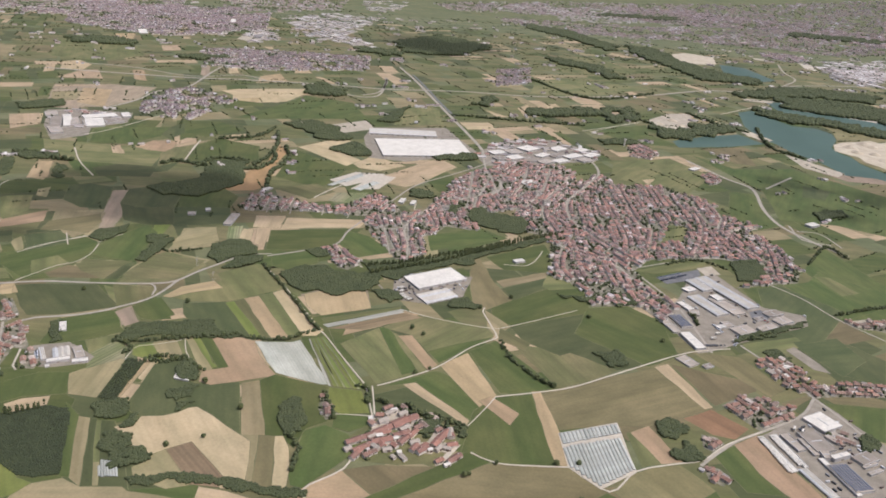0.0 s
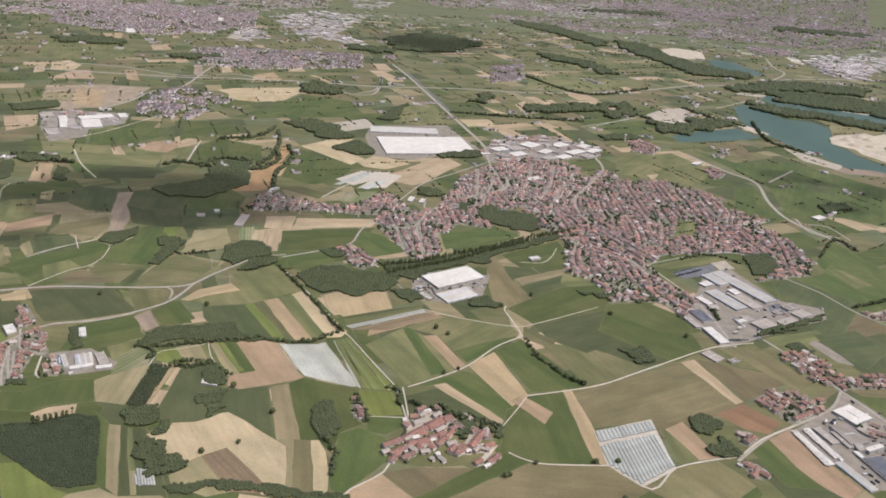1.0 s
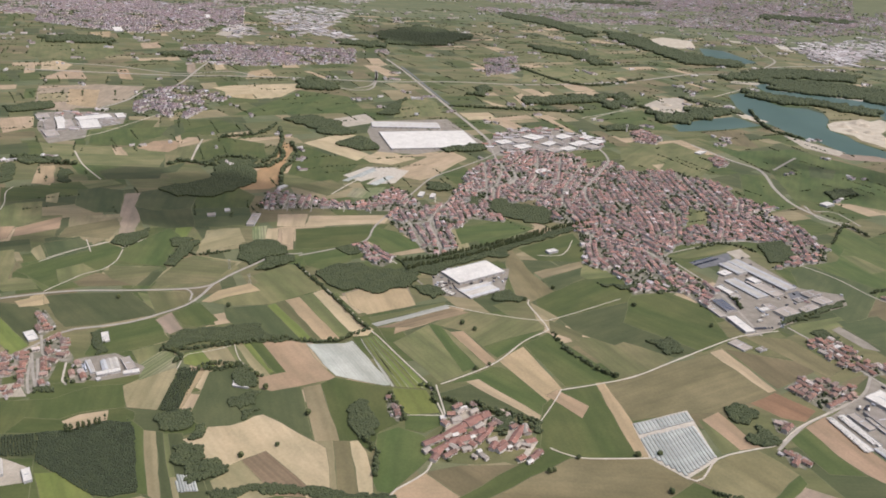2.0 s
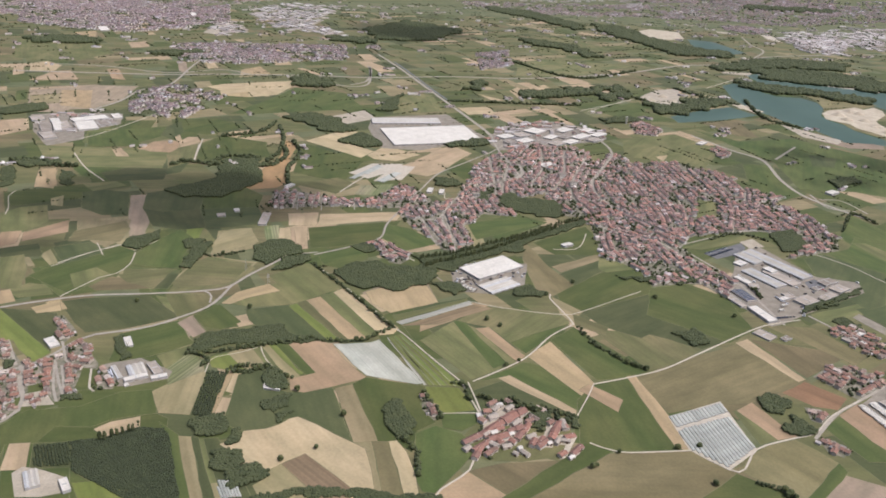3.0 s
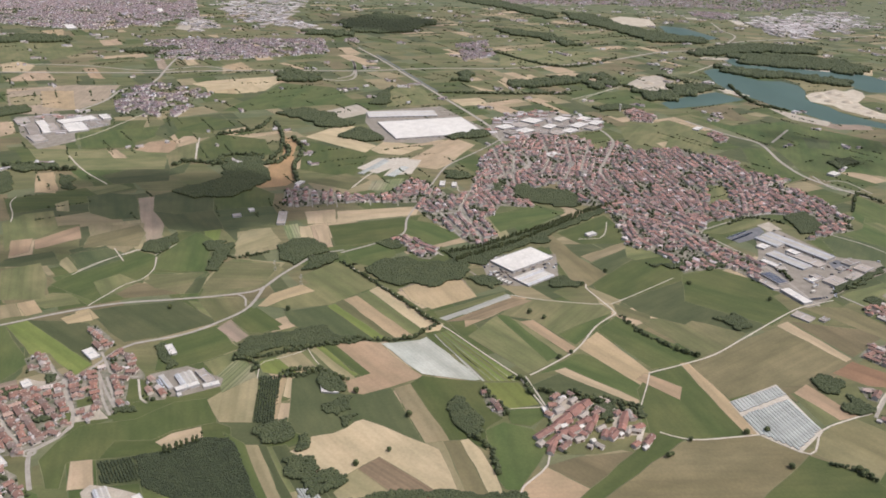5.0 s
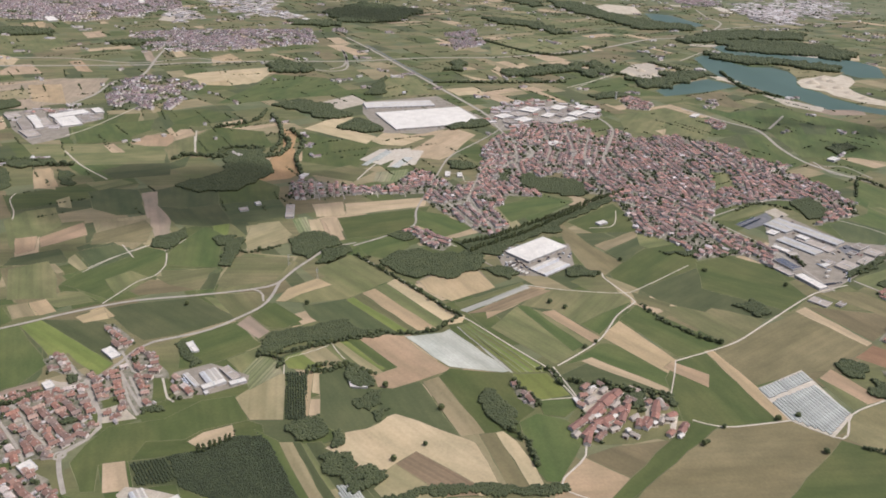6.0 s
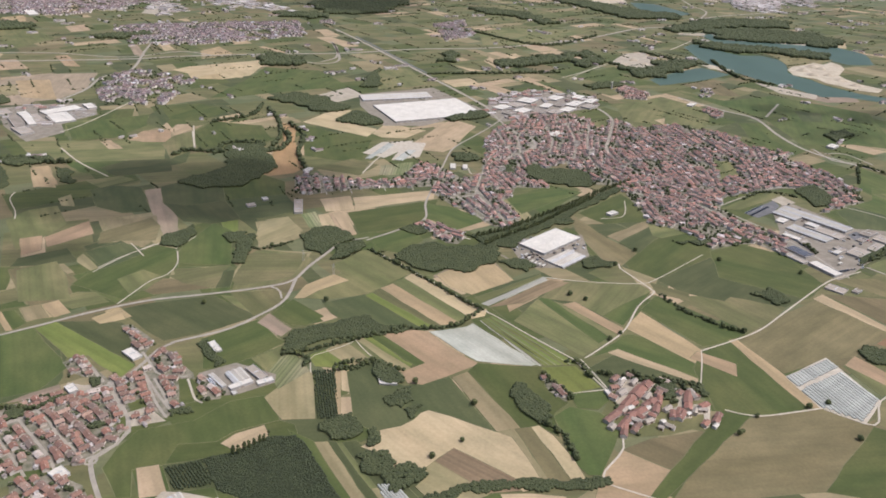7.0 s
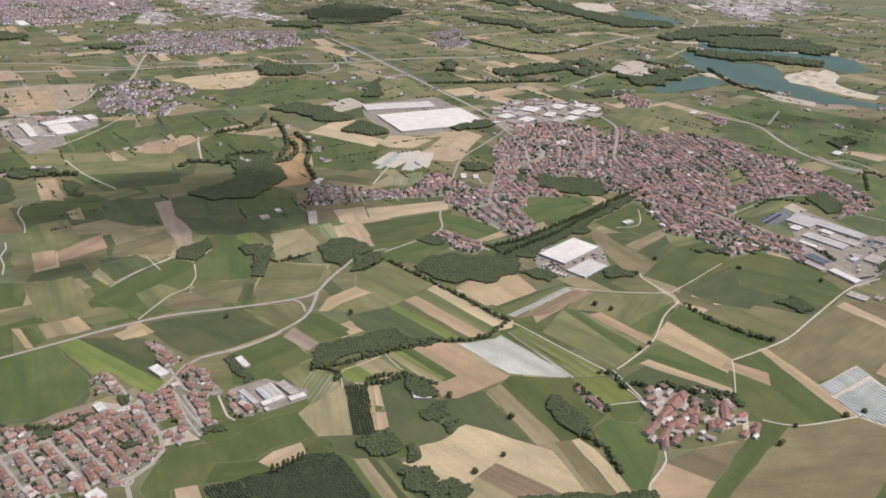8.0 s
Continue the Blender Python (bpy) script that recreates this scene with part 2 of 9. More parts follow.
def longest_side(pts):
    sides = [(math.dist(p, q), math.atan2(q[1] - p[1], q[0] - p[0])) for p, q in zip(pts, pts[1:] + pts[:1])]
    return max(sides)[1]


def uneven(pts, step=14.0, amount=0.7):
    """An outline with small irregularities along its sides."""
    out = []
    for p, q in zip(pts, pts[1:] + pts[:1]):
        n = max(1, int(math.dist(p, q) / step))
        for k in range(n):
            f = k / n
            j = amount if k else 0.0
            out.append((p[0] + (q[0] - p[0]) * f + random.uniform(-j, j), p[1] + (q[1] - p[1]) * f + random.uniform(-j, j)))
    return out


def slab(name, pts, top, mat):
    """A low prism on the ground whose x axis runs along its longest side."""
    turn = longest_side(pts)
    pts = uneven(pts)
    cx, cy = centre_of(pts)
    c, s = math.cos(-turn), math.sin(-turn)
    loc = [((x - cx) * c - (y - cy) * s, (x - cx) * s + (y - cy) * c) for x, y in pts]
    area = sum(p[0] * q[1] - q[0] * p[1] for p, q in zip(loc, loc[1:] + loc[:1]))
    if area < 0:
        loc.reverse()
    n = len(loc)
    base = min(rise(x, y) for x, y in pts)
    verts = [(x, y, top) for x, y in loc] + [(x, y, -0.3) for x, y in loc]
    faces = [tuple(range(n))] + [(k, k + n, (k + 1) % n + n, (k + 1) % n) for k in range(n)]
    ob = mesh_object(name, verts, faces, mat)
    ob.matrix_basis = pose(cx, cy, base, 0, 0, math.degrees(turn))
    return ob


LAYER = []


def layer_of(pts):
    """How many sheets already lie under an outline: each new one goes on top of those."""
    box = (min(p[0] for p in pts), min(p[1] for p in pts), max(p[0] for p in pts), max(p[1] for p in pts))
    k = 1 + max([q for b, q in LAYER if b[0] < box[2] and b[2] > box[0] and b[1] < box[3] and b[3] > box[1]], default=0)
    LAYER.append((box, k))
    return 0.006 * k


FIELD_NAME = {"wheat": "wheat_field", "soil": "tilled_field", "redsoil": "ploughed_field", "brownsoil": "harrowed_field", "ochre": "stubble_field", "fallow": "fallow_field",
              "olive": "barley_field", "stubble": "stubble_field", "olivebrown": "dry_field", "olivegreen": "cereal_field", "meadow": "meadow", "green": "maize_field",
              "bright": "bright_field", "dark": "dark_field", "strip": "vegetable_field", "film": "film_field"}


def field(kind, pts):
    ob = slab(FIELD_NAME[kind], pts, 0.06 + layer_of(pts), CROPS[kind])
    if centre_of(pts)[1] < 1150:
        margin(ob, 0.45)
    return tagged(ob, CROP_LABEL[kind] + " on the plain", "field", "fields of the plain")


def margin(ob, width):
    """The grass verge round a field: a narrow ring outside its outline."""
    n = len(ob.data.vertices) // 2
    loc = [v.co.copy() for v in ob.data.vertices[:n]]
    out = []
    for k in range(n):
        a, b = loc[k] - loc[k - 1], loc[(k + 1) % n] - loc[k]
        q = Vector((a.y, -a.x, 0)).normalized() + Vector((b.y, -b.x, 0)).normalized()
        out.append(loc[k] + q.normalized() * width * random.uniform(0.5, 1.1) if q.length > 0.1 else loc[k].copy())
    top = loc[0].z
    verts = [(p.x, p.y, top - 0.0012) for p in loc] + [(p.x, p.y, top - 0.0012) for p in out] + [(p.x, p.y, -0.3) for p in out]
    faces = [(k, k + n, (k + 1) % n + n, (k + 1) % n) for k in range(n)] + [(k + n, k + 2 * n, (k + 1) % n + 2 * n, (k + 1) % n + n) for k in range(n)]
    mesh_object("field_margin", verts, faces, MARGIN, parent=ob)


LAKES = []
YARD = {"asphalt": (CAR_PARK, "grey asphalt car park beside halls"), "gravel": (TRACK, "pale gravel yard"), "concrete": (CONCRETE, "grey concrete yard round halls"), "sandy": (SANDY, "pale sandy yard"),
        "sand": (SAND, "pale heaped sand of a gravel pit")}


def yard(kind, pts):
    if kind == "sand":
        LAKES.append(pts)
    ob = slab("sand_bank" if kind == "sand" else "pavement", pts, 0.06 + layer_of(pts), YARD[kind][0])
    return tagged(ob, YARD[kind][1], "paving", kind="structure")


def pitch(pts):
    """A grass sports field in the town, kept free of houses."""
    KEEP_OUT.append(pts)
    ob = slab("sports_field", pts, 0.06 + layer_of(pts), CROPS["meadow"])
    tagged(ob, "mown green sports field among town houses", "sports field")


KEEP_OUT = []


def sand_mound(x, y, radius, height, seed):
    """A loose heap of quarried sand with an uneven foot."""
    rng = random.Random(seed)
    verts, faces, n, rings = [(0, 0, height)], [], 14, 4
    for k in range(1, rings + 1):
        f = k / rings
        for a in range(n):
            q = radius * f * (1 + rng.uniform(-0.14, 0.14))
            verts.append((q * math.cos(2 * math.pi * a / n), q * math.sin(2 * math.pi * a / n), height * (1 - f) ** 0.8 * (1 + rng.uniform(-0.15, 0.15)) - 0.1 * (k == rings)))
    faces = [(0, 1 + a, 1 + (a + 1) % n) for a in range(n)]
    for k in range(rings - 1):
        o = 1 + k * n
        faces += [(o + a, o + n + a, o + n + (a + 1) % n, o + (a + 1) % n) for a in range(n)]
    ob = mesh_object("sand_mound", verts, faces, SAND)
    ob.data.polygons.foreach_set("use_smooth", [True] * len(faces))
    ob.matrix_basis = pose(x, y, 0.15, 0, 0, rng.uniform(0, 360))
    tagged(ob, "pale mound of quarried sand on the lake shore", "sand mound", "sand mounds of the gravel pit")


def lake(kind, pts):
    LAKES.append(pts)
    ob = slab("water", pts, 0.06 + layer_of(pts), WATER)
    return tagged(ob, "turquoise water of a gravel pit lake", "lake", kind="structure")


def smooth_line(pts, step=8.0):
    """Points along a rounded line through the given ones (Catmull-Rom)."""
    p = [Vector(q) for q in pts]
    p = [2 * p[0] - p[1], *p, 2 * p[-1] - p[-2]]
    out = []
    for k in range(1, len(p) - 2):
        n = max(1, int((p[k + 1] - p[k]).length / step))
        for i in range(n):
            t = i / n
            out.append(0.5 * (2 * p[k] + (p[k + 1] - p[k - 1]) * t + (2 * p[k - 1] - 5 * p[k] + 4 * p[k + 1] - p[k + 2]) * t * t
                              + (3 * p[k] - p[k - 1] - 3 * p[k + 1] + p[k + 2]) * t * t * t))
    return out + [p[-2]]


ROADS = []


def road(kind, width, pts):
    if len(set(pts)) < 2:
        return None
    if centre_of(pts)[1] < 1000:
        width *= 0.46 if kind == "asphalt" else 0.37
    elif kind == "track":
        width *= 0.65
    line = smooth_line(pts)
    ROADS.append((width, line))
    top = 0.07 + max(layer_of([p, q]) for p, q in zip(line, line[1:]))
    verts, faces = [], []
    for k, p in enumerate(line):
        d = (line[min(k + 1, len(line) - 1)] - line[max(k - 1, 0)]).normalized()
        w = width / 2 * (1 + (random.uniform(-0.12, 0.12) if kind == "track" else 0))
        n, z = Vector((-d.y, d.x)), rise(p.x, p.y)
        for side, h in ((w + 0.2, -0.2), (w, top), (-w, top), (-w - 0.2, -0.2)):
            verts.append((p.x + n.x * side, p.y + n.y * side, z + h))
    for k in range(len(line) - 1):
        for j in range(3):
            faces.append((4 * k + j, 4 * k + j + 1, 4 * k + j + 5, 4 * k + j + 4))
    mat = {"track": TRACK, "asphalt": ASPHALT, "concrete": CONCRETE, "dark": CAR_PARK}[kind]
    ob = mesh_object("road" if kind in ("asphalt", "dark") else "farm_track", verts, faces, mat)
    return tagged(ob, "grey asphalt country road" if kind == "asphalt" else "dark tarmac-coloured strip beside a road" if kind == "dark" else "pale gravel farm track between fields", "road", kind="structure")


def clip_row(pts, offset, c, s):
    """Where a line across the plan, offset sideways, runs inside an outline: its two ends along the line."""
    loc = [(x * c + y * s, -x * s + y * c) for x, y in pts]
    cuts = [p[0] + (q[0] - p[0]) * (offset - p[1]) / (q[1] - p[1]) for p, q in zip(loc, loc[1:] + loc[:1]) if (p[1] > offset) != (q[1] > offset)]
    return (min(cuts), max(cuts)) if len(cuts) > 1 else None


SPACING = {"hamlet": (5.6, 5.4), "house": (7.0, 7.6), "town": (6.6, 7.4), "far": (7.8, 7.2), "distant": (14.5, 13.0), "industry": (18.0, 12.0)}


def quarter(kind, turn, pts):
    """The ground of a built-up quarter: lanes, yards and gardens."""
    tagged(slab("town_ground", pts, 0.06 + layer_of(pts), TOWN_GROUND), "grey lanes and green gardens between houses", "ground", kind="structure")


# ---- ground ----
def ground():
    rings = [0, 150, 300, 500, 700, 900, 1200, 1600, 2000, 2500, 3000, 3300, 3500, 3700, 3900, 4100, 4300, 4500, 4720]
    n, verts, faces = 96, [(0, 0, 0)], []
    for r in rings[1:]:
        for k in range(n):
            a = 2 * math.pi * k / n
            x, y = r * math.cos(a), r * math.sin(a)
            verts.append((x, y, rise(x, y)))
    faces += [(0, 1 + k, 1 + (k + 1) % n) for k in range(n)]
    for j in range(len(rings) - 2):
        o = 1 + j * n
        faces += [(o + k, o + n + k, o + n + (k + 1) % n, o + (k + 1) % n) for k in range(n)]
    ob = mesh_object("ground", verts, faces, crop("plain_grass", (0.085, 0.095, 0.038), (0.135, 0.125, 0.058), 0.0, 6.0))
    tagged(ob, "wide green farming plain seen from the air", "ground", kind="structure")


EDGES = []


def patchwork():
    """The many small fields between and beyond the large ones: one quilt of parcels."""
    kinds = ["green", "meadow", "dark", "olivegreen", "green", "meadow", "green", "dark", "olivegreen", "meadow", "dark", "olivebrown", "olive", "olivegreen", "meadow", "wheat"]
    mats = list(dict.fromkeys(kinds))
    rng = random.Random(5)
    verts, faces, slots = [], [], []
    for bx in range(-26, 36):
        for by in range(2, 48):
            ox, oy = bx * 100 + rng.uniform(-15, 15), by * 100 + rng.uniform(-15, 15)
            if math.hypot(ox, oy) > 4400 or abs(ox) > oy * 0.95 + 250:
                continue
            turn = radians(rng.choice([20, 25, -65, 30, -60]) + rng.uniform(-6, 6))
            u, v = Vector((math.cos(turn), math.sin(turn))), Vector((-math.sin(turn), math.cos(turn)))
            x, far = -52.0, oy > 1700
            while x < 40:
                w = rng.uniform(14, 55)
                kind = rng.choice(kinds if not far else kinds + ["olivebrown", "meadow", "olivegreen"])
                h, l0, l1 = 0.02 + rng.uniform(0, 0.03), -50 + rng.uniform(-6, 6), 48 + rng.uniform(-6, 6)
                quad = [Vector((ox, oy)) + u * a + v * b for a, b in ((x, l0), (x + w - 0.6, l0 + rng.uniform(-4, 4)), (x + w - 0.6, l1), (x, l1 + rng.uniform(-4, 4)))]
                if 850 < oy < 3300 and abs(ox) < 0.68 * oy:
                    EDGES.append((tuple(quad[0]), tuple(quad[3])))
                k = len(verts)
                verts += [(q.x, q.y, rise(q.x, q.y) + h) for q in quad]
                faces.append((k, k + 1, k + 2, k + 3))
                slots.append(mats.index(kind))
                x += w
    ob = mesh_object("small_fields", verts, faces, [CROPS[k] for k in mats], slots)
    tagged(ob, "quilt of small green, olive and tan fields", "fields", kind="stuff")


ground()
patchwork()
field("dark", [(-499.8, 602.2), (-465.3, 621.2), (-430.0, 575.3), (-430.6, 565.6), (-447.3, 526.7), (-476.2, 523.1)])
field("bright", [(-465.3, 621.2), (-452.4, 630.7), (-379.5, 558.6), (-386.5, 544.7), (-405.8, 562.7), (-416.0, 576.6), (-430.0, 575.3)])
field("dark", [(-452.4, 630.7), (-425.4, 628.4), (-400.5, 622.9), (-378.6, 583.7), (-389.2, 582.7), (-379.6, 559.6)])
field("soil", [(-506.8, 653.6), (-499.5, 652.5), (-481.4, 620.9), (-486.7, 620.6)])
field("green", [(-499.5, 652.5), (-490.2, 654.2), (-474.5, 631.1), (-481.7, 622.0)])
field("olive", [(-488.1, 656.9), (-474.6, 659.9), (-460.8, 639.6), (-475.0, 632.9)])
field("dark", [(-427.1, 638.1), (-385.6, 653.1), (-334.4, 660.0), (-295.3, 620.3), (-337.0, 597.9), (-364.4, 590.5), (-380.1, 607.2), (-400.9, 635.4)])
field("meadow", [(-328.2, 660.4), (-282.7, 648.4), (-281.3, 640.9), (-294.7, 621.4), (-312.1, 637.1)])
field("olive", [(-323.7, 666.5), (-283.9, 665.6), (-281.0, 652.1), (-309.3, 653.6)])
field("green", [(-336.6, 589.5), (-295.4, 614.8), (-279.8, 584.8), (-272.0, 577.0), (-297.0, 558.3), (-320.9, 545.7), (-331.0, 547.3)])
field("meadow", [(-297.0, 556.7), (-272.1, 574.8), (-256.5, 535.7), (-281.3, 530.1), (-289.0, 544.6)])
field("fallow", [(-293.9, 612.8), (-286.2, 623.8), (-269.1, 597.3), (-279.7, 587.5)])
field("green", [(-274.2, 647.8), (-259.6, 635.8), (-243.2, 605.2), (-267.6, 598.2), (-285.3, 623.7)])
field("olive", [(-323.0, 693.4), (-314.0, 735.0), (-296.5, 749.4), (-250.4, 738.7), (-258.9, 711.1), (-276.9, 685.3), (-296.7, 675.2)])
field("green", [(-380.1, 748.4), (-361.2, 771.4), (-323.3, 757.4), (-323.9, 720.3), (-376.9, 716.1)])
field("olive", [(-376.7, 714.6), (-335.6, 718.0), (-336.7, 673.9), (-374.8, 679.5)])
field("dark", [(-335.6, 718.0), (-320.4, 715.8), (-322.3, 671.9), (-336.6, 671.8)])
field("green", [(-540.7, 739.5), (-515.4, 735.9), (-509.0, 692.2), (-525.4, 687.9)])
field("olivebrown", [(-520.2, 732.8), (-484.9, 743.0), (-456.4, 705.4), (-457.6, 668.2), (-483.8, 662.5), (-499.8, 690.8)])
field("olive", [(-399.9, 772.3), (-380.0, 765.2), (-373.0, 727.2), (-382.3, 705.6), (-394.0, 696.4), (-422.2, 748.5)])
field("fallow", [(-142.0, 675.0), (-129.3, 686.1), (-80.3, 699.8), (-71.7, 662.9), (-76.0, 654.1), (-109.5, 638.6), (-122.5, 641.7)])
field("olivebrown", [(-60.4, 420.3), (-37.1, 428.2), (-16.6, 429.5), (7.0, 431.9), (-9.3, 417.9), (-28.8, 397.2), (-34.1, 394.7)])
field("soil", [(-78.8, 404.1), (-60.5, 419.6), (-34.3, 394.0), (-43.5, 371.8), (-97.1, 373.8)])
field("green", [(6.7, 430.7), (39.9, 437.7), (15.5, 417.1), (-15.9, 391.7), (-45.8, 371.8), (-49.1, 378.2)])
field("green", [(43.3, 520.8), (74.4, 532.6), (91.0, 466.0), (93.3, 446.4), (46.6, 440.3), (14.8, 450.7), (23.2, 483.8)])
field("olivebrown", [(80.0, 533.6), (146.3, 570.6), (184.9, 589.3), (214.7, 530.9), (191.7, 517.6), (159.8, 500.0), (133.5, 498.1), (91.8, 485.9)])
field("soil", [(144.8, 490.4), (160.3, 501.0), (176.4, 459.2), (160.1, 455.2)])
field("redsoil", [(190.3, 515.0), (216.3, 530.9), (238.8, 507.6), (223.5, 492.5), (207.7, 496.4)])
field("wheat", [(184.1, 591.3), (197.5, 597.8), (218.8, 534.2), (211.2, 530.4)])
field("olivebrown", [(200.0, 597.8), (229.4, 588.7), (268.4, 578.3), (263.5, 564.4), (221.0, 536.5)])
field("meadow", [(211.9, 609.4), (262.7, 634.2), (273.8, 581.5), (230.4, 590.7)])
field("soil", [(220.8, 485.6), (242.6, 500.3), (264.9, 432.8), (250.2, 421.6), (239.4, 433.4), (228.3, 453.9)])
field("green", [(202.1, 469.6), (220.5, 484.6), (228.3, 453.9), (238.7, 431.4), (213.2, 432.1)])
field("green", [(-44.3, 525.2), (-6.5, 553.9), (-0.3, 553.8), (43.3, 520.8), (24.8, 488.5), (-24.3, 532.9)])
field("wheat", [(-29.2, 530.3), (-19.5, 534.4), (23.9, 488.5), (22.0, 481.5)])
field("soil", [(-1.3, 563.8), (21.8, 588.3), (44.9, 526.1), (62.0, 499.8), (55.1, 487.8), (33.0, 505.5)])
field("green", [(23.2, 591.5), (46.8, 614.7), (94.1, 544.6), (74.8, 533.7), (48.7, 528.7)])
field("olivegreen", [(62.9, 611.1), (111.9, 603.7), (150.3, 580.0), (125.0, 558.7), (94.8, 544.6)])
field("dark", [(59.6, 643.5), (126.1, 686.8), (147.5, 682.5), (201.4, 674.0), (211.8, 616.4), (188.0, 595.9), (150.3, 580.0), (111.9, 603.7), (102.8, 597.0), (71.8, 617.9)])
field("green", [(43.9, 683.0), (122.8, 750.4), (145.8, 745.6), (141.4, 686.8), (61.4, 643.5), (42.9, 637.7)])
field("film", [(-87.0, 628.8), (-46.1, 662.6), (-38.7, 659.4), (-87.5, 621.8)])
field("soil", [(-87.6, 620.4), (-38.9, 657.9), (-24.9, 651.7), (-60.7, 621.5), (-89.0, 601.5)])
field("olivegreen", [(-88.5, 586.7), (-57.1, 622.8), (-38.8, 608.9), (-15.0, 558.1), (-10.2, 554.0), (-50.4, 528.0)])
field("green", [(-59.0, 621.5), (-50.4, 622.8), (-19.8, 552.4), (-31.4, 544.1)])
field("soil", [(-40.5, 608.9), (-28.4, 611.5), (-2.9, 563.9), (-10.9, 555.1)])
field("olivegreen", [(-24.9, 651.7), (38.8, 638.4), (45.2, 621.8), (-2.3, 566.9), (-27.7, 611.5), (-55.4, 622.8)])
field("green", [(9.9, 601.6), (44.1, 620.4), (-2.0, 568.1), (-13.0, 585.6)])
field("olive", [(38.0, 673.2), (61.4, 643.5), (47.6, 621.7), (39.7, 639.2)])
field("green", [(-185.8, 676.0), (-146.5, 675.8), (-111.3, 634.1), (-128.7, 638.5)])
field("green", [(-410.0, 424.6), (-393.3, 418.1), (-377.7, 421.2), (-367.7, 415.4), (-361.7, 401.1), (-401.0, 399.4)])
field("olive", [(-437.5, 852.0), (-399.6, 864.4), (-374.7, 787.6), (-398.1, 772.5), (-427.9, 807.8)])
field("olivebrown", [(-440.6, 927.3), (-400.2, 935.1), (-375.0, 841.4), (-402.7, 876.5), (-420.4, 864.1)])
field("meadow", [(-374.3, 830.1), (-325.5, 830.7), (-301.6, 788.1), (-348.8, 772.8)])
field("olive", [(-307.2, 819.8), (-287.7, 825.5), (-266.2, 788.4), (-283.5, 773.1), (-298.9, 773.0)])
field("bright", [(-359.6, 819.2), (-325.5, 830.7), (-323.0, 777.9), (-341.1, 772.8)])
field("ochre", [(-298.5, 1042.0), (-283.4, 1108.8), (-287.1, 1200.4), (-266.0, 1179.9), (-268.4, 1109.4), (-260.0, 1038.2), (-255.4, 993.1), (-267.5, 971.4), (-319.6, 955.4), (-294.8, 996.6)])
field("wheat", [(-239.4, 879.2), (-204.6, 886.1), (-202.0, 843.6), (-233.5, 840.9)])
field("wheat", [(-202.0, 879.9), (-103.5, 894.4), (-111.2, 866.5), (-201.1, 843.7)])
field("wheat", [(-242.8, 829.4), (-214.1, 835.4), (-203.5, 773.6), (-223.1, 773.5)])
field("green", [(-210.7, 835.5), (-106.8, 864.1), (-125.5, 808.5), (-166.3, 787.0), (-201.5, 773.6)])
field("green", [(-255.0, 1038.4), (-258.0, 1186.7), (-163.8, 1094.9), (-182.3, 1007.9), (-212.7, 1015.0)])
field("meadow", [(-245.1, 987.2), (-192.9, 1020.5), (-161.9, 992.7), (-189.9, 954.3)])
field("strip", [(-159.4, 989.7), (-117.0, 1000.3), (-127.7, 951.5), (-166.0, 953.5)])
field("wheat", [(-143.9, 669.9), (-84.8, 687.6), (-81.8, 655.8), (-122.8, 636.3), (-133.6, 652.8)])
field("olive", [(-33.3, 855.3), (-18.3, 859.1), (-13.4, 799.6), (-34.7, 788.4)])
field("green", [(-13.1, 868.3), (33.7, 897.6), (66.2, 869.5), (-0.9, 807.8)])
field("green", [(-124.9, 854.0), (-96.3, 840.3), (-64.4, 799.2), (-102.4, 775.7), (-126.9, 809.9)])
field("wheat", [(-917.2, 1761.8), (-895.8, 1796.8), (-845.3, 1747.9), (-836.3, 1684.3), (-883.0, 1679.1)])
field("wheat", [(-844.3, 1585.5), (-836.3, 1684.3), (-806.7, 1696.0), (-755.4, 1605.7)])
field("fallow", [(-812.9, 1517.7), (-704.7, 1562.7), (-643.8, 1526.3), (-667.8, 1442.9), (-676.6, 1333.6), (-735.5, 1329.5)])
field("wheat", [(-808.9, 1511.3), (-703.8, 1555.7), (-695.3, 1518.2), (-792.0, 1470.1)])
field("wheat", [(-733.3, 1254.9), (-714.3, 1285.1), (-686.2, 1223.1), (-704.9, 1189.3)])
field("soil", [(-988.4, 2204.1), (-949.4, 2246.9), (-920.0, 2147.1), (-962.7, 2146.7)])
field("wheat", [(-818.8, 2098.3), (-777.3, 2117.7), (-744.7, 2035.6), (-783.4, 2012.0)])
field("wheat", [(-497.4, 1582.6), (-469.7, 1611.4), (-340.2, 1667.7), (-343.7, 1597.3), (-365.0, 1506.9), (-409.7, 1519.9), (-453.2, 1506.0), (-465.2, 1549.6)])
field("soil", [(-467.1, 1769.8), (-433.6, 1820.5), (-396.2, 1733.3), (-455.9, 1705.2)])
field("olive", [(-495.7, 1138.1), (-462.2, 1187.0), (-441.7, 1171.2), (-397.1, 1199.1), (-420.8, 1151.6), (-443.6, 1111.5), (-479.9, 1109.9)])
field("wheat", [(-388.3, 1228.6), (-370.7, 1245.8), (-359.2, 1218.8), (-374.5, 1200.3)])
field("green", [(-566.4, 1134.9), (-571.3, 1289.2), (-513.7, 1297.9), (-498.6, 1158.1), (-547.6, 1126.0)])
field("green", [(-491.7, 1307.0), (-421.5, 1324.6), (-363.9, 1277.4), (-411.9, 1216.0), (-471.1, 1247.0)])
field("meadow", [(-420.8, 1151.6), (-385.0, 1195.3), (-315.5, 1188.1), (-296.5, 1127.5), (-397.8, 1094.7)])
field("green", [(-577.3, 1078.4), (-513.7, 1084.5), (-477.5, 1047.5), (-491.6, 983.1), (-522.0, 997.5)])
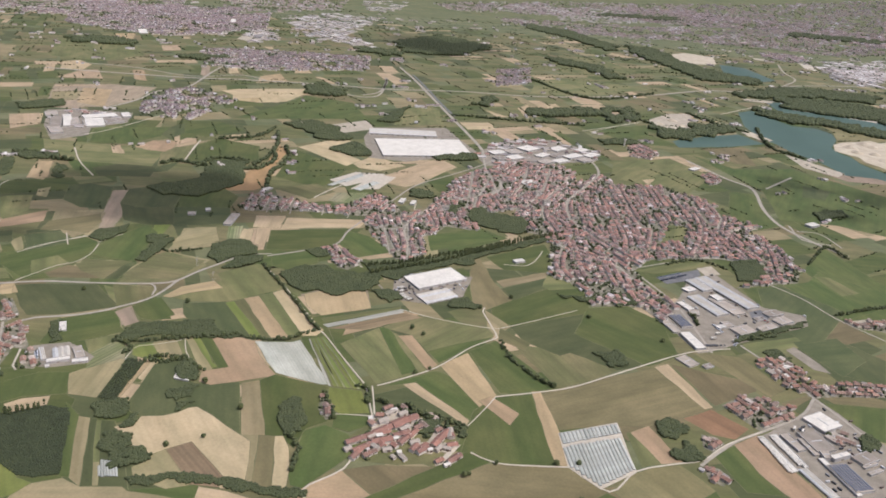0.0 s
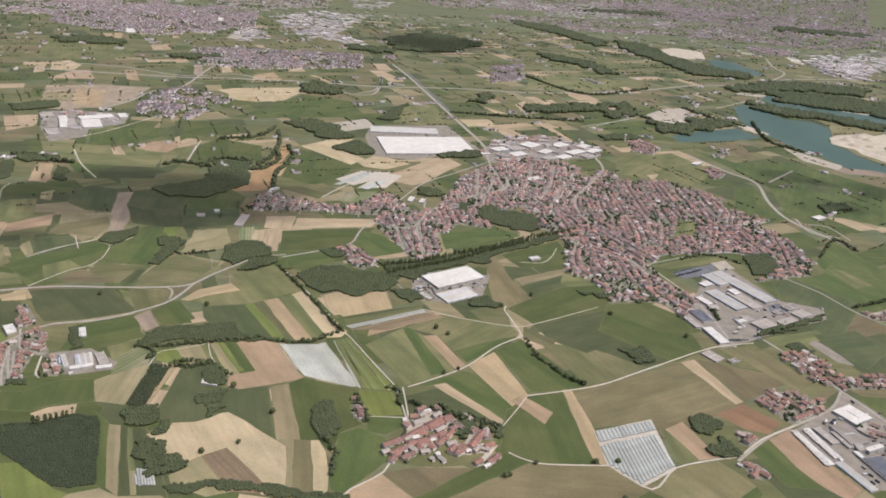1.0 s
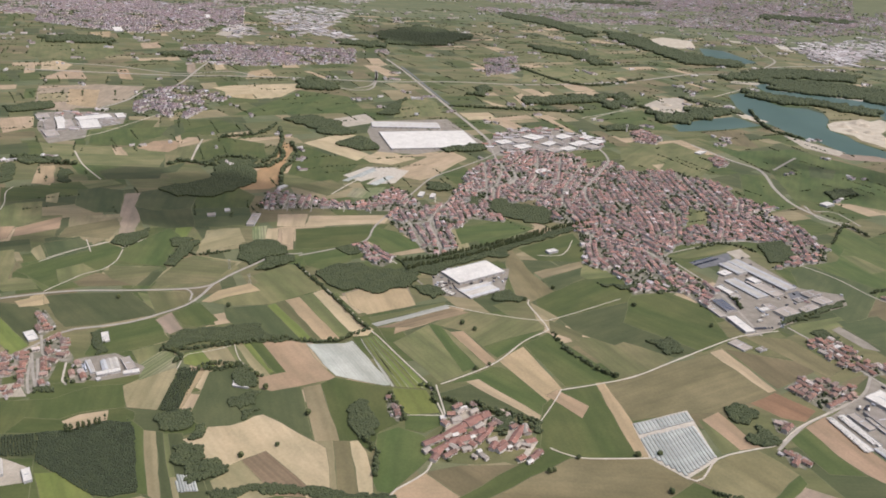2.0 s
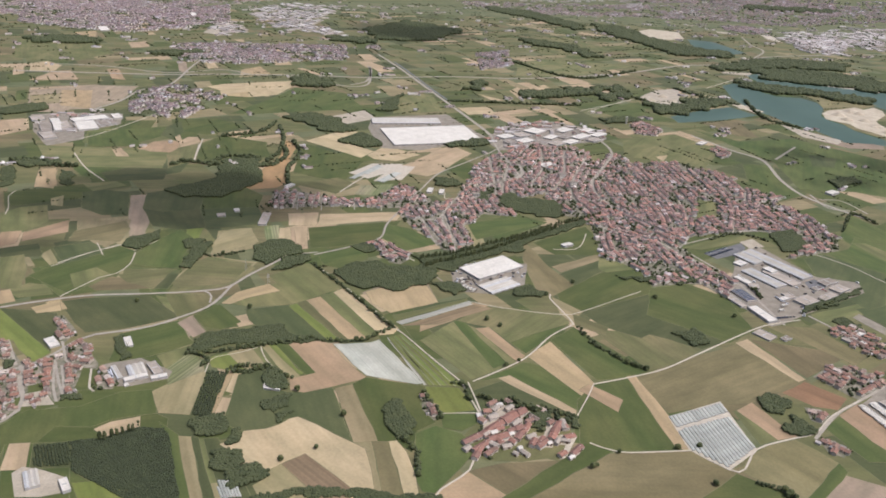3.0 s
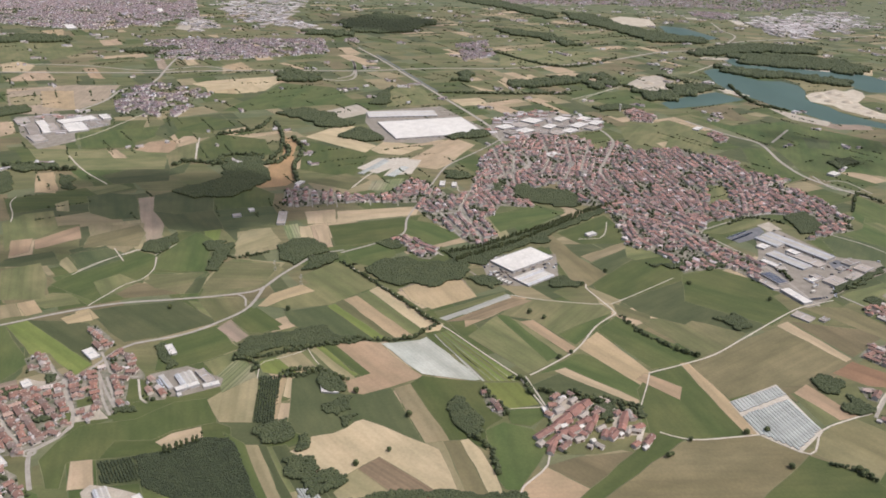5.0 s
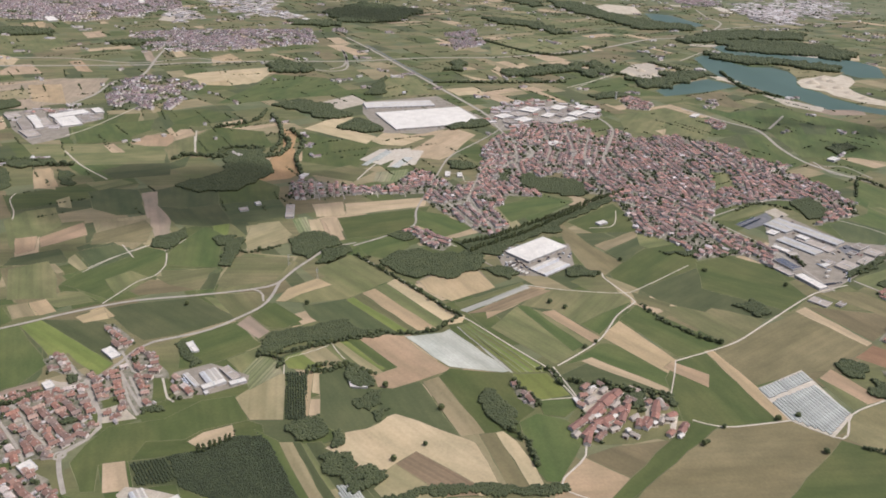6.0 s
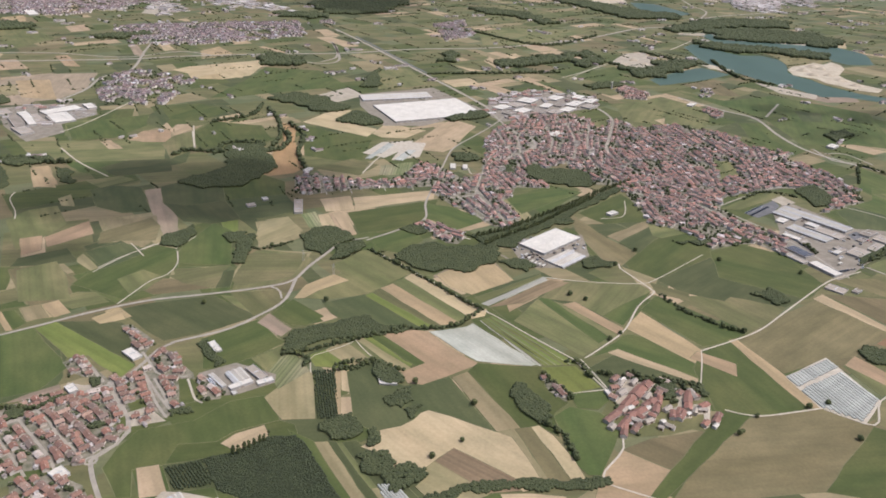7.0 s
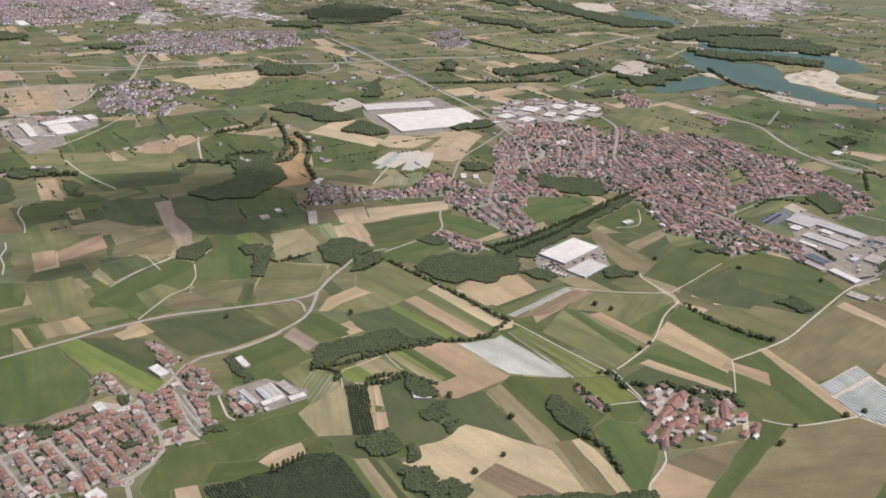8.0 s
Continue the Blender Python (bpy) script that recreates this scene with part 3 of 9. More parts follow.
field("dark", [(-502.3, 1063.7), (-441.3, 1102.2), (-402.2, 1067.5), (-402.7, 1025.1), (-452.0, 991.9)])
field("soil", [(-587.3, 1027.0), (-560.7, 1019.8), (-535.5, 945.7), (-560.2, 952.1)])
field("wheat", [(117.1, 1641.4), (139.9, 1683.9), (161.0, 1570.1), (127.6, 1556.4)])
field("wheat", [(176.0, 1699.9), (205.1, 1719.8), (214.9, 1662.8), (187.4, 1648.1)])
field("wheat", [(47.5, 1596.6), (95.4, 1546.5), (71.3, 1537.4)])
field("wheat", [(-3.2, 1464.8), (56.8, 1482.4), (64.4, 1429.4), (12.9, 1410.6)])
field("wheat", [(48.9, 1419.2), (80.1, 1439.8), (116.4, 1360.3), (86.7, 1344.6)])
field("meadow", [(259.6, 1259.8), (364.6, 1316.5), (414.0, 1220.6), (346.4, 1115.3), (281.1, 1148.8), (238.8, 1167.9)])
field("wheat", [(288.2, 1170.1), (310.0, 1179.7), (291.7, 1141.1)])
field("wheat", [(481.9, 1726.6), (522.0, 1730.6), (475.1, 1628.1), (438.5, 1613.3)])
field("green", [(259.4, 1491.9), (374.5, 1570.5), (363.0, 1483.6), (412.1, 1409.2), (308.4, 1402.0)])
field("green", [(651.1, 1780.9), (786.5, 1963.1), (781.2, 1675.8), (882.7, 1608.5), (730.3, 1297.1), (666.1, 1398.5), (659.4, 1568.4)])
field("dark", [(759.7, 1704.2), (829.9, 1674.6), (806.8, 1553.2), (711.8, 1508.6)])
field("olive", [(487.0, 1682.5), (548.8, 1667.4), (561.8, 1505.9), (534.9, 1467.8)])
field("green", [(468.5, 923.0), (493.8, 814.4), (444.7, 714.0), (406.1, 683.5), (385.3, 793.6), (407.4, 839.6)])
field("meadow", [(367.2, 790.1), (412.2, 840.6), (422.1, 735.3), (409.4, 724.5)])
field("dark", [(325.8, 647.8), (355.7, 660.0), (378.4, 608.9), (387.8, 597.8), (372.1, 565.8), (349.2, 573.9)])
field("olivebrown", [(223.9, 624.0), (267.7, 620.9), (290.3, 570.9), (272.5, 556.7), (246.1, 594.6)])
field("green", [(315.5, 554.7), (366.2, 553.8), (342.1, 504.5), (327.8, 507.3)])
field("meadow", [(279.6, 647.3), (364.0, 680.2), (344.1, 658.1), (305.4, 630.4), (277.2, 629.3)])
field("green", [(208.1, 849.0), (262.4, 868.4), (284.8, 843.9), (248.5, 792.0), (220.0, 786.5)])
field("wheat", [(802.3, 1795.1), (1112.6, 1876.0), (1033.7, 1750.9), (984.4, 1768.2)])
field("olive", [(25.9, 785.2), (52.4, 801.4), (63.4, 775.0), (30.2, 774.9)])
field("green", [(40.6, 806.7), (110.4, 859.9), (122.5, 791.1), (105.2, 775.3), (59.2, 775.0)])
field("green", [(-29.3, 864.0), (42.1, 884.0), (67.3, 871.7), (11.0, 834.7), (-22.6, 811.7)])
field("meadow", [(-558.9, 851.3), (-545.8, 877.8), (-518.7, 887.5), (-496.1, 835.3), (-509.8, 803.2), (-525.2, 773.3)])
field("olive", [(-467.6, 844.1), (-415.7, 856.8), (-403.5, 820.0), (-419.3, 788.7), (-446.6, 785.5)])
field("fallow", [(-435.7, 927.8), (-411.4, 936.5), (-387.0, 836.7), (-381.3, 796.6), (-394.5, 791.9), (-412.3, 844.8)])
field("green", [(-368.9, 817.2), (-345.4, 832.2), (-330.1, 774.4), (-356.7, 767.0)])
field("soil", [(-585.0, 1022.4), (-565.8, 1027.8), (-535.9, 956.3), (-560.5, 949.4)])
field("olive", [(-524.0, 910.0), (-513.6, 922.0), (-500.0, 884.1), (-514.3, 887.5)])
field("olivegreen", [(-634.5, 1133.5), (-539.6, 1129.2), (-442.6, 1119.2), (-430.6, 1039.9), (-531.5, 1036.3), (-599.1, 1071.8)])
field("meadow", [(-580.3, 1156.8), (-596.9, 1229.3), (-557.4, 1238.4), (-529.7, 1174.6), (-541.4, 1134.9)])
field("green", [(-591.9, 1209.6), (-555.4, 1231.7), (-485.7, 1260.1), (-478.9, 1199.4), (-511.2, 1139.3), (-564.0, 1136.8)])
field("dark", [(-485.7, 1260.1), (-472.5, 1297.3), (-451.8, 1227.4), (-458.5, 1184.5), (-481.3, 1209.1)])
field("soil", [(-493.1, 1131.3), (-479.7, 1170.9), (-442.3, 1179.0), (-433.4, 1114.0), (-469.8, 1118.0)])
field("wheat", [(-443.3, 1172.7), (-437.4, 1201.6), (-419.1, 1202.6), (-413.1, 1174.2), (-432.3, 1142.9)])
field("wheat", [(-526.2, 1124.1), (-514.8, 1130.3), (-490.4, 1089.5), (-507.7, 1088.7)])
field("olivegreen", [(-433.9, 1142.9), (-412.8, 1165.0), (-398.6, 1079.7), (-423.3, 1040.1), (-443.0, 1105.1)])
field("green", [(-410.9, 1155.9), (-387.3, 1214.2), (-316.3, 1185.4), (-298.4, 1111.3), (-325.8, 1082.6), (-394.8, 1079.9)])
field("olivegreen", [(-487.9, 936.7), (-445.6, 963.0), (-444.8, 948.1), (-482.7, 930.7)])
field("dark", [(-474.1, 1038.3), (-423.3, 1040.1), (-415.3, 992.7), (-477.9, 979.6), (-502.5, 1013.2)])
field("olivegreen", [(-508.3, 967.8), (-471.1, 979.8), (-453.0, 964.9), (-486.0, 940.9)])
field("fallow", [(-804.2, 1494.9), (-707.1, 1554.6), (-625.2, 1562.4), (-616.6, 1430.8), (-642.6, 1364.3), (-690.4, 1348.6), (-712.0, 1401.3), (-790.8, 1462.5)])
field("soil", [(-748.9, 1504.7), (-693.9, 1509.6), (-644.4, 1364.2), (-702.4, 1380.7)])
field("green", [(-822.2, 1483.5), (-809.0, 1499.3), (-775.4, 1418.1), (-790.1, 1408.2)])
field("olive", [(-785.2, 1453.6), (-740.2, 1476.3), (-712.0, 1401.3), (-749.2, 1377.2)])
field("wheat", [(-927.7, 1704.9), (-916.2, 1725.4), (-881.7, 1648.8), (-895.3, 1629.8)])
field("soil", [(-742.1, 1726.2), (-721.7, 1735.0), (-668.9, 1618.8), (-698.9, 1627.2)])
field("wheat", [(-812.3, 2090.6), (-780.1, 2124.3), (-745.6, 2036.8), (-779.7, 2014.1)])
field("soil", [(-1005.4, 2239.5), (-961.2, 2269.4), (-920.3, 2150.4), (-976.3, 2141.1)])
field("fallow", [(-627.1, 1850.6), (-608.9, 1852.9), (-566.5, 1714.0), (-591.6, 1730.4)])
field("wheat", [(-564.4, 1851.2), (-547.4, 1860.8), (-519.7, 1785.5), (-538.4, 1769.7)])
field("green", [(-326.7, 1596.2), (-223.8, 1562.3), (-176.4, 1429.1), (-256.2, 1405.3), (-368.9, 1363.3), (-406.7, 1360.6), (-349.2, 1510.0)])
field("wheat", [(-427.1, 1597.7), (-344.3, 1651.8), (-333.5, 1606.7), (-351.1, 1524.9), (-399.7, 1495.8)])
field("soil", [(-444.1, 1521.8), (-407.7, 1545.6), (-399.7, 1495.8), (-440.5, 1502.1)])
field("olivegreen", [(-112.6, 1545.9), (-88.6, 1602.1), (-45.3, 1551.8), (-31.5, 1431.0), (-125.3, 1401.9), (-119.2, 1470.6)])
field("meadow", [(247.5, 2427.0), (406.5, 2517.7), (494.6, 2296.8), (420.2, 2134.1), (269.1, 2160.0)])
field("olivegreen", [(183.8, 2011.9), (282.7, 2068.9), (412.3, 2042.4), (477.8, 2008.1), (290.1, 1830.4), (153.6, 1814.9)])
field("meadow", [(-1095.1, 2092.4), (-884.8, 2079.1), (-792.7, 1920.6), (-850.4, 1800.8), (-977.6, 1820.2)])
field("olivegreen", [(-572.4, 2283.4), (-357.1, 2321.1), (-343.3, 2164.6), (-512.3, 2109.1)])
field("dark", [(-518.5, 755.4), (-480.3, 774.3), (-461.3, 741.4), (-493.8, 738.0), (-519.6, 738.3)])
field("olivebrown", [(-518.0, 732.4), (-493.8, 738.0), (-478.4, 732.4), (-462.7, 702.9), (-450.3, 675.7), (-478.3, 656.1), (-503.5, 703.6)])
field("soil", [(-472.5, 661.7), (-461.3, 665.7), (-446.9, 644.2), (-459.4, 638.0)])
field("olive", [(-487.1, 657.4), (-473.3, 661.8), (-459.4, 638.0), (-475.2, 635.2)])
field("olive", [(-456.4, 839.1), (-410.7, 848.1), (-399.0, 795.9), (-410.7, 764.7), (-428.2, 779.9), (-455.7, 790.2)])
field("dark", [(-465.7, 776.1), (-454.7, 784.8), (-414.2, 771.5), (-414.3, 746.7), (-441.8, 727.2)])
field("olive", [(-465.5, 750.3), (-462.4, 759.5), (-441.8, 727.2), (-445.0, 718.7), (-463.7, 741.8)])
field("green", [(-460.3, 713.2), (-441.4, 724.9), (-409.0, 752.0), (-377.9, 718.1), (-381.0, 701.8), (-398.2, 688.3), (-411.5, 655.5), (-435.3, 678.4)])
field("olivebrown", [(-380.7, 698.5), (-346.7, 691.5), (-338.6, 674.5), (-384.2, 668.0), (-394.5, 677.5)])
field("olivegreen", [(-449.1, 680.5), (-433.0, 678.1), (-418.7, 659.4), (-445.4, 651.2), (-463.4, 665.1)])
field("green", [(-375.8, 747.4), (-371.4, 785.3), (-346.3, 817.1), (-333.3, 773.4), (-326.0, 716.5), (-370.8, 720.5)])
field("olivegreen", [(-375.4, 717.8), (-333.4, 715.2), (-336.3, 674.2), (-368.4, 694.6)])
field("green", [(-334.9, 695.2), (-320.3, 693.1), (-321.9, 666.9), (-336.0, 669.0)])
field("olivegreen", [(-319.5, 666.6), (-316.5, 698.1), (-308.7, 738.0), (-300.9, 749.4), (-264.2, 738.0), (-249.1, 723.5), (-261.2, 690.2), (-281.4, 676.7)])
field("olive", [(-300.9, 755.8), (-303.9, 796.9), (-295.4, 825.2), (-277.9, 830.6), (-257.0, 776.5), (-273.9, 765.3)])
field("wheat", [(-242.3, 833.7), (-230.4, 832.1), (-224.7, 793.4), (-239.8, 799.8)])
field("wheat", [(-227.2, 834.9), (-211.9, 837.7), (-205.5, 783.6), (-219.0, 792.7)])
field("strip", [(-260.0, 836.0), (-244.8, 842.0), (-236.6, 787.8), (-245.9, 775.0)])
field("olivebrown", [(445.7, 1414.4), (522.5, 1425.8), (515.1, 1310.2), (478.4, 1317.3)])
field("green", [(411.0, 1352.7), (466.6, 1279.2), (573.2, 1309.3), (634.6, 1228.8), (673.2, 1180.3), (579.4, 988.8), (526.3, 1019.9), (450.4, 1024.9), (472.4, 1157.1)])
field("green", [(415.7, 1142.5), (462.4, 1140.6), (438.1, 1057.2), (449.9, 1002.4), (392.6, 967.9), (374.7, 1007.2)])
# dark crop colour repeats the cloud shadow that lies on this spot
field("dark", [(552.8, 1207.2), (589.6, 1187.4), (560.1, 1138.1), (528.0, 1143.6)])
field("green", [(327.6, 780.1), (363.6, 794.3), (399.9, 713.1), (368.4, 720.0), (349.9, 732.0), (324.0, 724.7)])
field("green", [(370.3, 795.6), (404.1, 809.7), (432.0, 846.8), (452.7, 819.2), (484.6, 795.3), (465.8, 757.0), (399.9, 713.1)])
field("olivegreen", [(417.8, 827.9), (434.0, 828.0), (451.8, 789.2), (428.1, 777.6)])
field("dark", [(342.4, 668.1), (383.8, 664.0), (406.6, 636.1), (381.5, 584.8), (348.7, 607.3)])
field("olivebrown", [(363.1, 706.6), (399.9, 713.1), (418.7, 680.9), (383.8, 664.0), (354.0, 670.0)])
field("meadow", [(278.1, 644.2), (357.9, 679.8), (359.8, 671.0), (318.7, 647.8), (287.1, 617.0)])
field("fallow", [(606.4, 1411.2), (617.1, 1321.7), (663.5, 1293.8), (733.2, 1302.9), (709.7, 1254.8), (647.1, 1256.9), (606.1, 1318.6)])
field("soil", [(-418.5, 643.7), (-410.1, 651.7), (-395.4, 632.0), (-407.6, 624.9)])
field("green", [(-218.2, 771.2), (-188.5, 781.3), (-162.3, 763.6), (-190.0, 727.6), (-207.2, 742.9)])
field("dark", [(-476.6, 524.4), (-456.0, 523.5), (-444.1, 531.6), (-428.1, 539.3), (-426.6, 549.7), (-430.4, 564.2), (-438.3, 587.4), (-448.5, 581.5), (-464.4, 555.6)])
field("fallow", [(-455.6, 522.3), (-444.1, 531.6), (-426.5, 540.4), (-424.3, 534.8), (-440.8, 524.8)])
field("soil", [(-236.8, 533.4), (-232.3, 532.9), (-234.4, 475.6), (-238.1, 476.1)])
field("wheat", [(-232.3, 532.1), (-226.2, 532.2), (-226.9, 504.5), (-233.1, 508.0)])
field("wheat", [(-234.0, 499.9), (-227.0, 499.1), (-227.6, 476.1), (-235.1, 477.0)])
field("wheat", [(-220.8, 570.3), (-216.3, 574.9), (-204.8, 544.3), (-185.0, 528.3), (-189.5, 524.4), (-206.7, 541.4)])
field("bright", [(-216.2, 575.7), (-207.2, 579.1), (-184.9, 539.0), (-178.5, 534.4), (-184.9, 529.8)])
field("dark", [(-207.2, 579.1), (-199.1, 579.9), (-170.8, 535.9), (-178.5, 534.4)])
field("olivegreen", [(-511.7, 730.0), (-482.3, 745.2), (-466.3, 714.1), (-451.7, 669.5), (-491.7, 668.5)])
field("soil", [(-508.1, 802.6), (-476.3, 840.9), (-463.6, 807.1), (-499.5, 778.7)])
field("soil", [(-530.9, 801.9), (-511.6, 807.2), (-502.8, 772.4), (-517.8, 761.0)])
field("green", [(-446.2, 720.2), (-434.0, 730.8), (-399.0, 772.1), (-378.7, 760.8), (-372.5, 728.5), (-377.2, 705.3), (-391.4, 689.9), (-403.9, 659.6), (-434.2, 681.2), (-456.7, 696.4)])
field("meadow", [(-420.1, 701.6), (-401.7, 718.2), (-381.6, 702.3), (-391.7, 679.1), (-404.3, 671.9)])
# shadow on this field is painted as dark crop colour
field("dark", [(-458.2, 768.3), (-433.6, 786.1), (-409.8, 759.8), (-443.6, 729.4)])
field("soil", [(-471.8, 661.5), (-460.1, 667.3), (-444.8, 644.2), (-456.0, 637.8)])
field("soil", [(-426.6, 632.9), (-408.2, 648.1), (-399.4, 628.2), (-417.6, 622.8)])
field("green", [(-375.0, 754.0), (-361.9, 793.7), (-348.6, 822.1), (-329.1, 797.9), (-324.1, 720.2), (-347.3, 722.5), (-372.0, 728.5)])
field("olivegreen", [(-376.8, 703.0), (-336.7, 719.0), (-323.9, 717.8), (-330.3, 706.5), (-333.8, 673.2), (-362.1, 686.9)])
field("dark", [(-334.0, 674.3), (-327.7, 706.3), (-319.9, 707.9), (-321.6, 675.2)])
field("olive", [(-302.2, 818.0), (-273.5, 831.2), (-257.9, 791.6), (-298.0, 753.3), (-305.4, 781.4)])
field("olivebrown", [(-457.7, 809.4), (-414.7, 843.4), (-401.9, 819.2), (-401.0, 783.1), (-436.3, 786.4), (-453.6, 781.1)])
field("olivegreen", [(-320.7, 686.1), (-310.4, 741.4), (-254.3, 736.1), (-268.8, 688.9), (-312.5, 676.5)])
field("meadow", [(-320.9, 664.5), (-282.6, 664.9), (-272.4, 654.3), (-280.8, 632.0), (-295.7, 614.5)])
field("fallow", [(-295.3, 609.8), (-287.2, 623.0), (-267.9, 596.1), (-276.2, 585.7)])
field("green", [(-284.9, 622.7), (-267.3, 645.6), (-242.5, 613.5), (-256.9, 599.4), (-270.4, 602.6)])
field("film", [(-109.8, 618.2), (-43.1, 659.7), (-39.1, 654.7), (-104.3, 613.6)])
field("brownsoil", [(-104.7, 611.7), (-37.8, 653.5), (-21.0, 647.3), (-73.3, 615.4), (-98.8, 612.1)])
field("soil", [(-138.6, 676.1), (-111.5, 697.3), (-83.5, 700.8), (-71.1, 657.9), (-97.4, 644.0), (-114.3, 635.1), (-131.6, 652.9)])
field("meadow", [(-112.7, 629.7), (-43.4, 666.7), (-43.8, 660.9), (-108.3, 621.1)])
field("green", [(-193.0, 764.1), (-144.4, 788.9), (-139.9, 752.2), (-167.7, 727.9), (-183.6, 736.0)])
field("meadow", [(-62.4, 455.5), (-39.8, 485.9), (-26.7, 498.7), (-8.6, 489.4), (14.3, 472.8), (15.6, 452.7), (2.8, 429.6), (-7.2, 433.8), (-24.6, 430.0), (-47.5, 431.0), (-60.7, 437.2)])
field("green", [(318.1, 775.4), (363.0, 792.7), (400.8, 725.7), (353.5, 696.5), (325.9, 730.2)])
field("dark", [(329.4, 659.3), (377.4, 674.0), (386.5, 632.9), (351.5, 600.2), (332.5, 642.7)])
field("wheat", [(-759.7, 1260.9), (-720.2, 1284.3), (-682.6, 1216.6), (-709.7, 1175.8)])
field("olivegreen", [(51.4, 639.1), (77.9, 614.6), (72.1, 601.3), (49.4, 616.7)])
field("green", [(-363.7, 481.5), (-347.7, 483.7), (-329.9, 486.5), (-308.3, 505.0), (-281.7, 509.4), (-274.9, 479.3), (-284.6, 476.9), (-281.2, 463.1), (-300.7, 450.5), (-317.4, 446.9), (-344.8, 444.9), (-360.8, 443.1), (-357.1, 419.5), (-364.8, 419.7), (-378.3, 447.0), (-373.4, 464.4)])
field("green", [(-313.3, 462.7), (-303.0, 471.7), (-284.6, 476.9), (-274.9, 479.3), (-265.4, 473.9), (-260.9, 452.3), (-281.2, 463.1), (-300.7, 450.5), (-317.4, 446.9), (-341.7, 445.9), (-337.1, 463.4)])
field("wheat", [(-310.9, 460.8), (-302.3, 469.2), (-284.6, 475.7), (-281.5, 464.3), (-301.2, 452.2)])
field("wheat", [(-358.4, 444.2), (-345.7, 445.5), (-337.0, 418.8), (-352.1, 417.8)])
field("dark", [(-343.4, 444.8), (-331.1, 445.6), (-320.5, 447.6), (-309.5, 421.5), (-335.0, 419.8)])
field("dark", [(-281.2, 463.1), (-265.4, 461.4), (-269.6, 467.3), (-259.2, 454.6), (-236.0, 392.7), (-249.9, 388.1), (-261.4, 388.3), (-308.3, 417.9), (-320.3, 447.0), (-300.7, 450.5)])
field("green", [(-269.8, 469.5), (-253.5, 455.4), (-229.0, 390.8), (-236.2, 391.5)])
field("olive", [(-252.9, 454.1), (-244.4, 453.3), (-221.4, 390.1), (-218.7, 383.0), (-228.7, 390.3)])
field("dark", [(-244.4, 453.3), (-239.3, 452.7), (-210.8, 385.0), (-218.4, 383.0)])
field("meadow", [(-238.4, 450.7), (-235.4, 451.2), (-217.2, 407.6), (-221.0, 407.1)])
field("olive", [(-221.0, 407.1), (-217.2, 407.6), (-208.1, 385.4), (-211.5, 384.9)])
field("dark", [(-235.4, 451.2), (-226.7, 452.4), (-210.3, 425.4), (-208.0, 408.8), (-217.2, 407.6)])
field("olive", [(-254.7, 371.1), (-248.6, 382.3), (-232.5, 389.3), (-218.7, 383.0), (-193.5, 386.2), (-188.4, 382.6), (-150.2, 379.6), (-152.4, 357.1), (-259.3, 344.3)])
field("bright", [(-304.4, 406.6), (-280.2, 409.8), (-269.1, 400.7), (-260.6, 386.7), (-248.8, 382.8), (-254.7, 371.1), (-273.6, 356.8)])
field("green", [(-188.8, 383.6), (-164.5, 389.8), (-147.4, 394.2), (-146.0, 382.7), (-150.0, 379.1)])
field("wheat", [(-146.7, 392.1), (-128.8, 390.1), (-109.4, 384.6), (-113.4, 361.8), (-142.7, 367.9), (-146.0, 382.7)])
field("olive", [(-285.8, 506.6), (-273.5, 479.9), (-251.8, 478.0), (-252.1, 496.8), (-253.3, 533.4), (-258.1, 534.3), (-277.2, 516.6)])
field("strip", [(-283.9, 537.9), (-272.7, 562.2), (-260.0, 549.5), (-254.7, 534.3), (-257.8, 532.8), (-276.9, 515.1)])
field("dark", [(-228.2, 530.6), (-216.3, 536.7), (-210.3, 540.5), (-201.3, 513.5), (-188.5, 507.4), (-176.3, 507.8), (-155.8, 514.0), (-136.4, 448.8), (-148.9, 457.0), (-162.5, 468.0), (-176.5, 476.8), (-184.1, 474.4), (-196.5, 462.0), (-211.2, 459.3), (-220.9, 465.1), (-227.1, 471.6), (-227.1, 498.3)])
field("bright", [(-255.2, 551.9), (-253.5, 556.8), (-243.3, 561.7), (-235.6, 553.2), (-224.0, 536.8), (-233.1, 535.4), (-250.7, 540.5)])
field("olive", [(-242.9, 561.7), (-234.2, 568.4), (-225.6, 570.9), (-208.4, 542.9), (-224.0, 536.8)])
field("meadow", [(-225.6, 570.9), (-220.9, 577.0), (-200.0, 544.4), (-208.2, 540.5)])
field("olive", [(-220.9, 577.0), (-215.7, 578.8), (-180.8, 528.1), (-189.0, 525.2), (-202.3, 546.0)])
field("green", [(-207.3, 576.8), (-198.5, 579.4), (-170.1, 535.0), (-176.6, 529.6)])
field("soil", [(-198.5, 579.4), (-173.5, 582.7), (-161.0, 578.9), (-152.4, 558.5), (-139.0, 539.2), (-131.3, 529.5), (-134.8, 525.7), (-155.9, 515.5), (-176.2, 507.1), (-186.3, 510.2), (-189.0, 525.2), (-170.0, 534.2)])
field("film", [(-161.0, 578.9), (-151.8, 578.8), (-129.5, 582.1), (-123.4, 586.6), (-86.6, 521.6), (-92.3, 520.2), (-121.0, 528.5), (-131.3, 531.9), (-142.5, 547.4)])
field("film", [(-116.7, 590.3), (-115.7, 590.8), (-84.7, 519.2), (-86.8, 519.3)])
field("olivegreen", [(-115.7, 590.8), (-114.9, 591.2), (-82.8, 519.1), (-84.7, 519.2)])
field("bright", [(-114.9, 591.2), (-113.6, 591.9), (-79.6, 519.0), (-82.8, 519.1)])
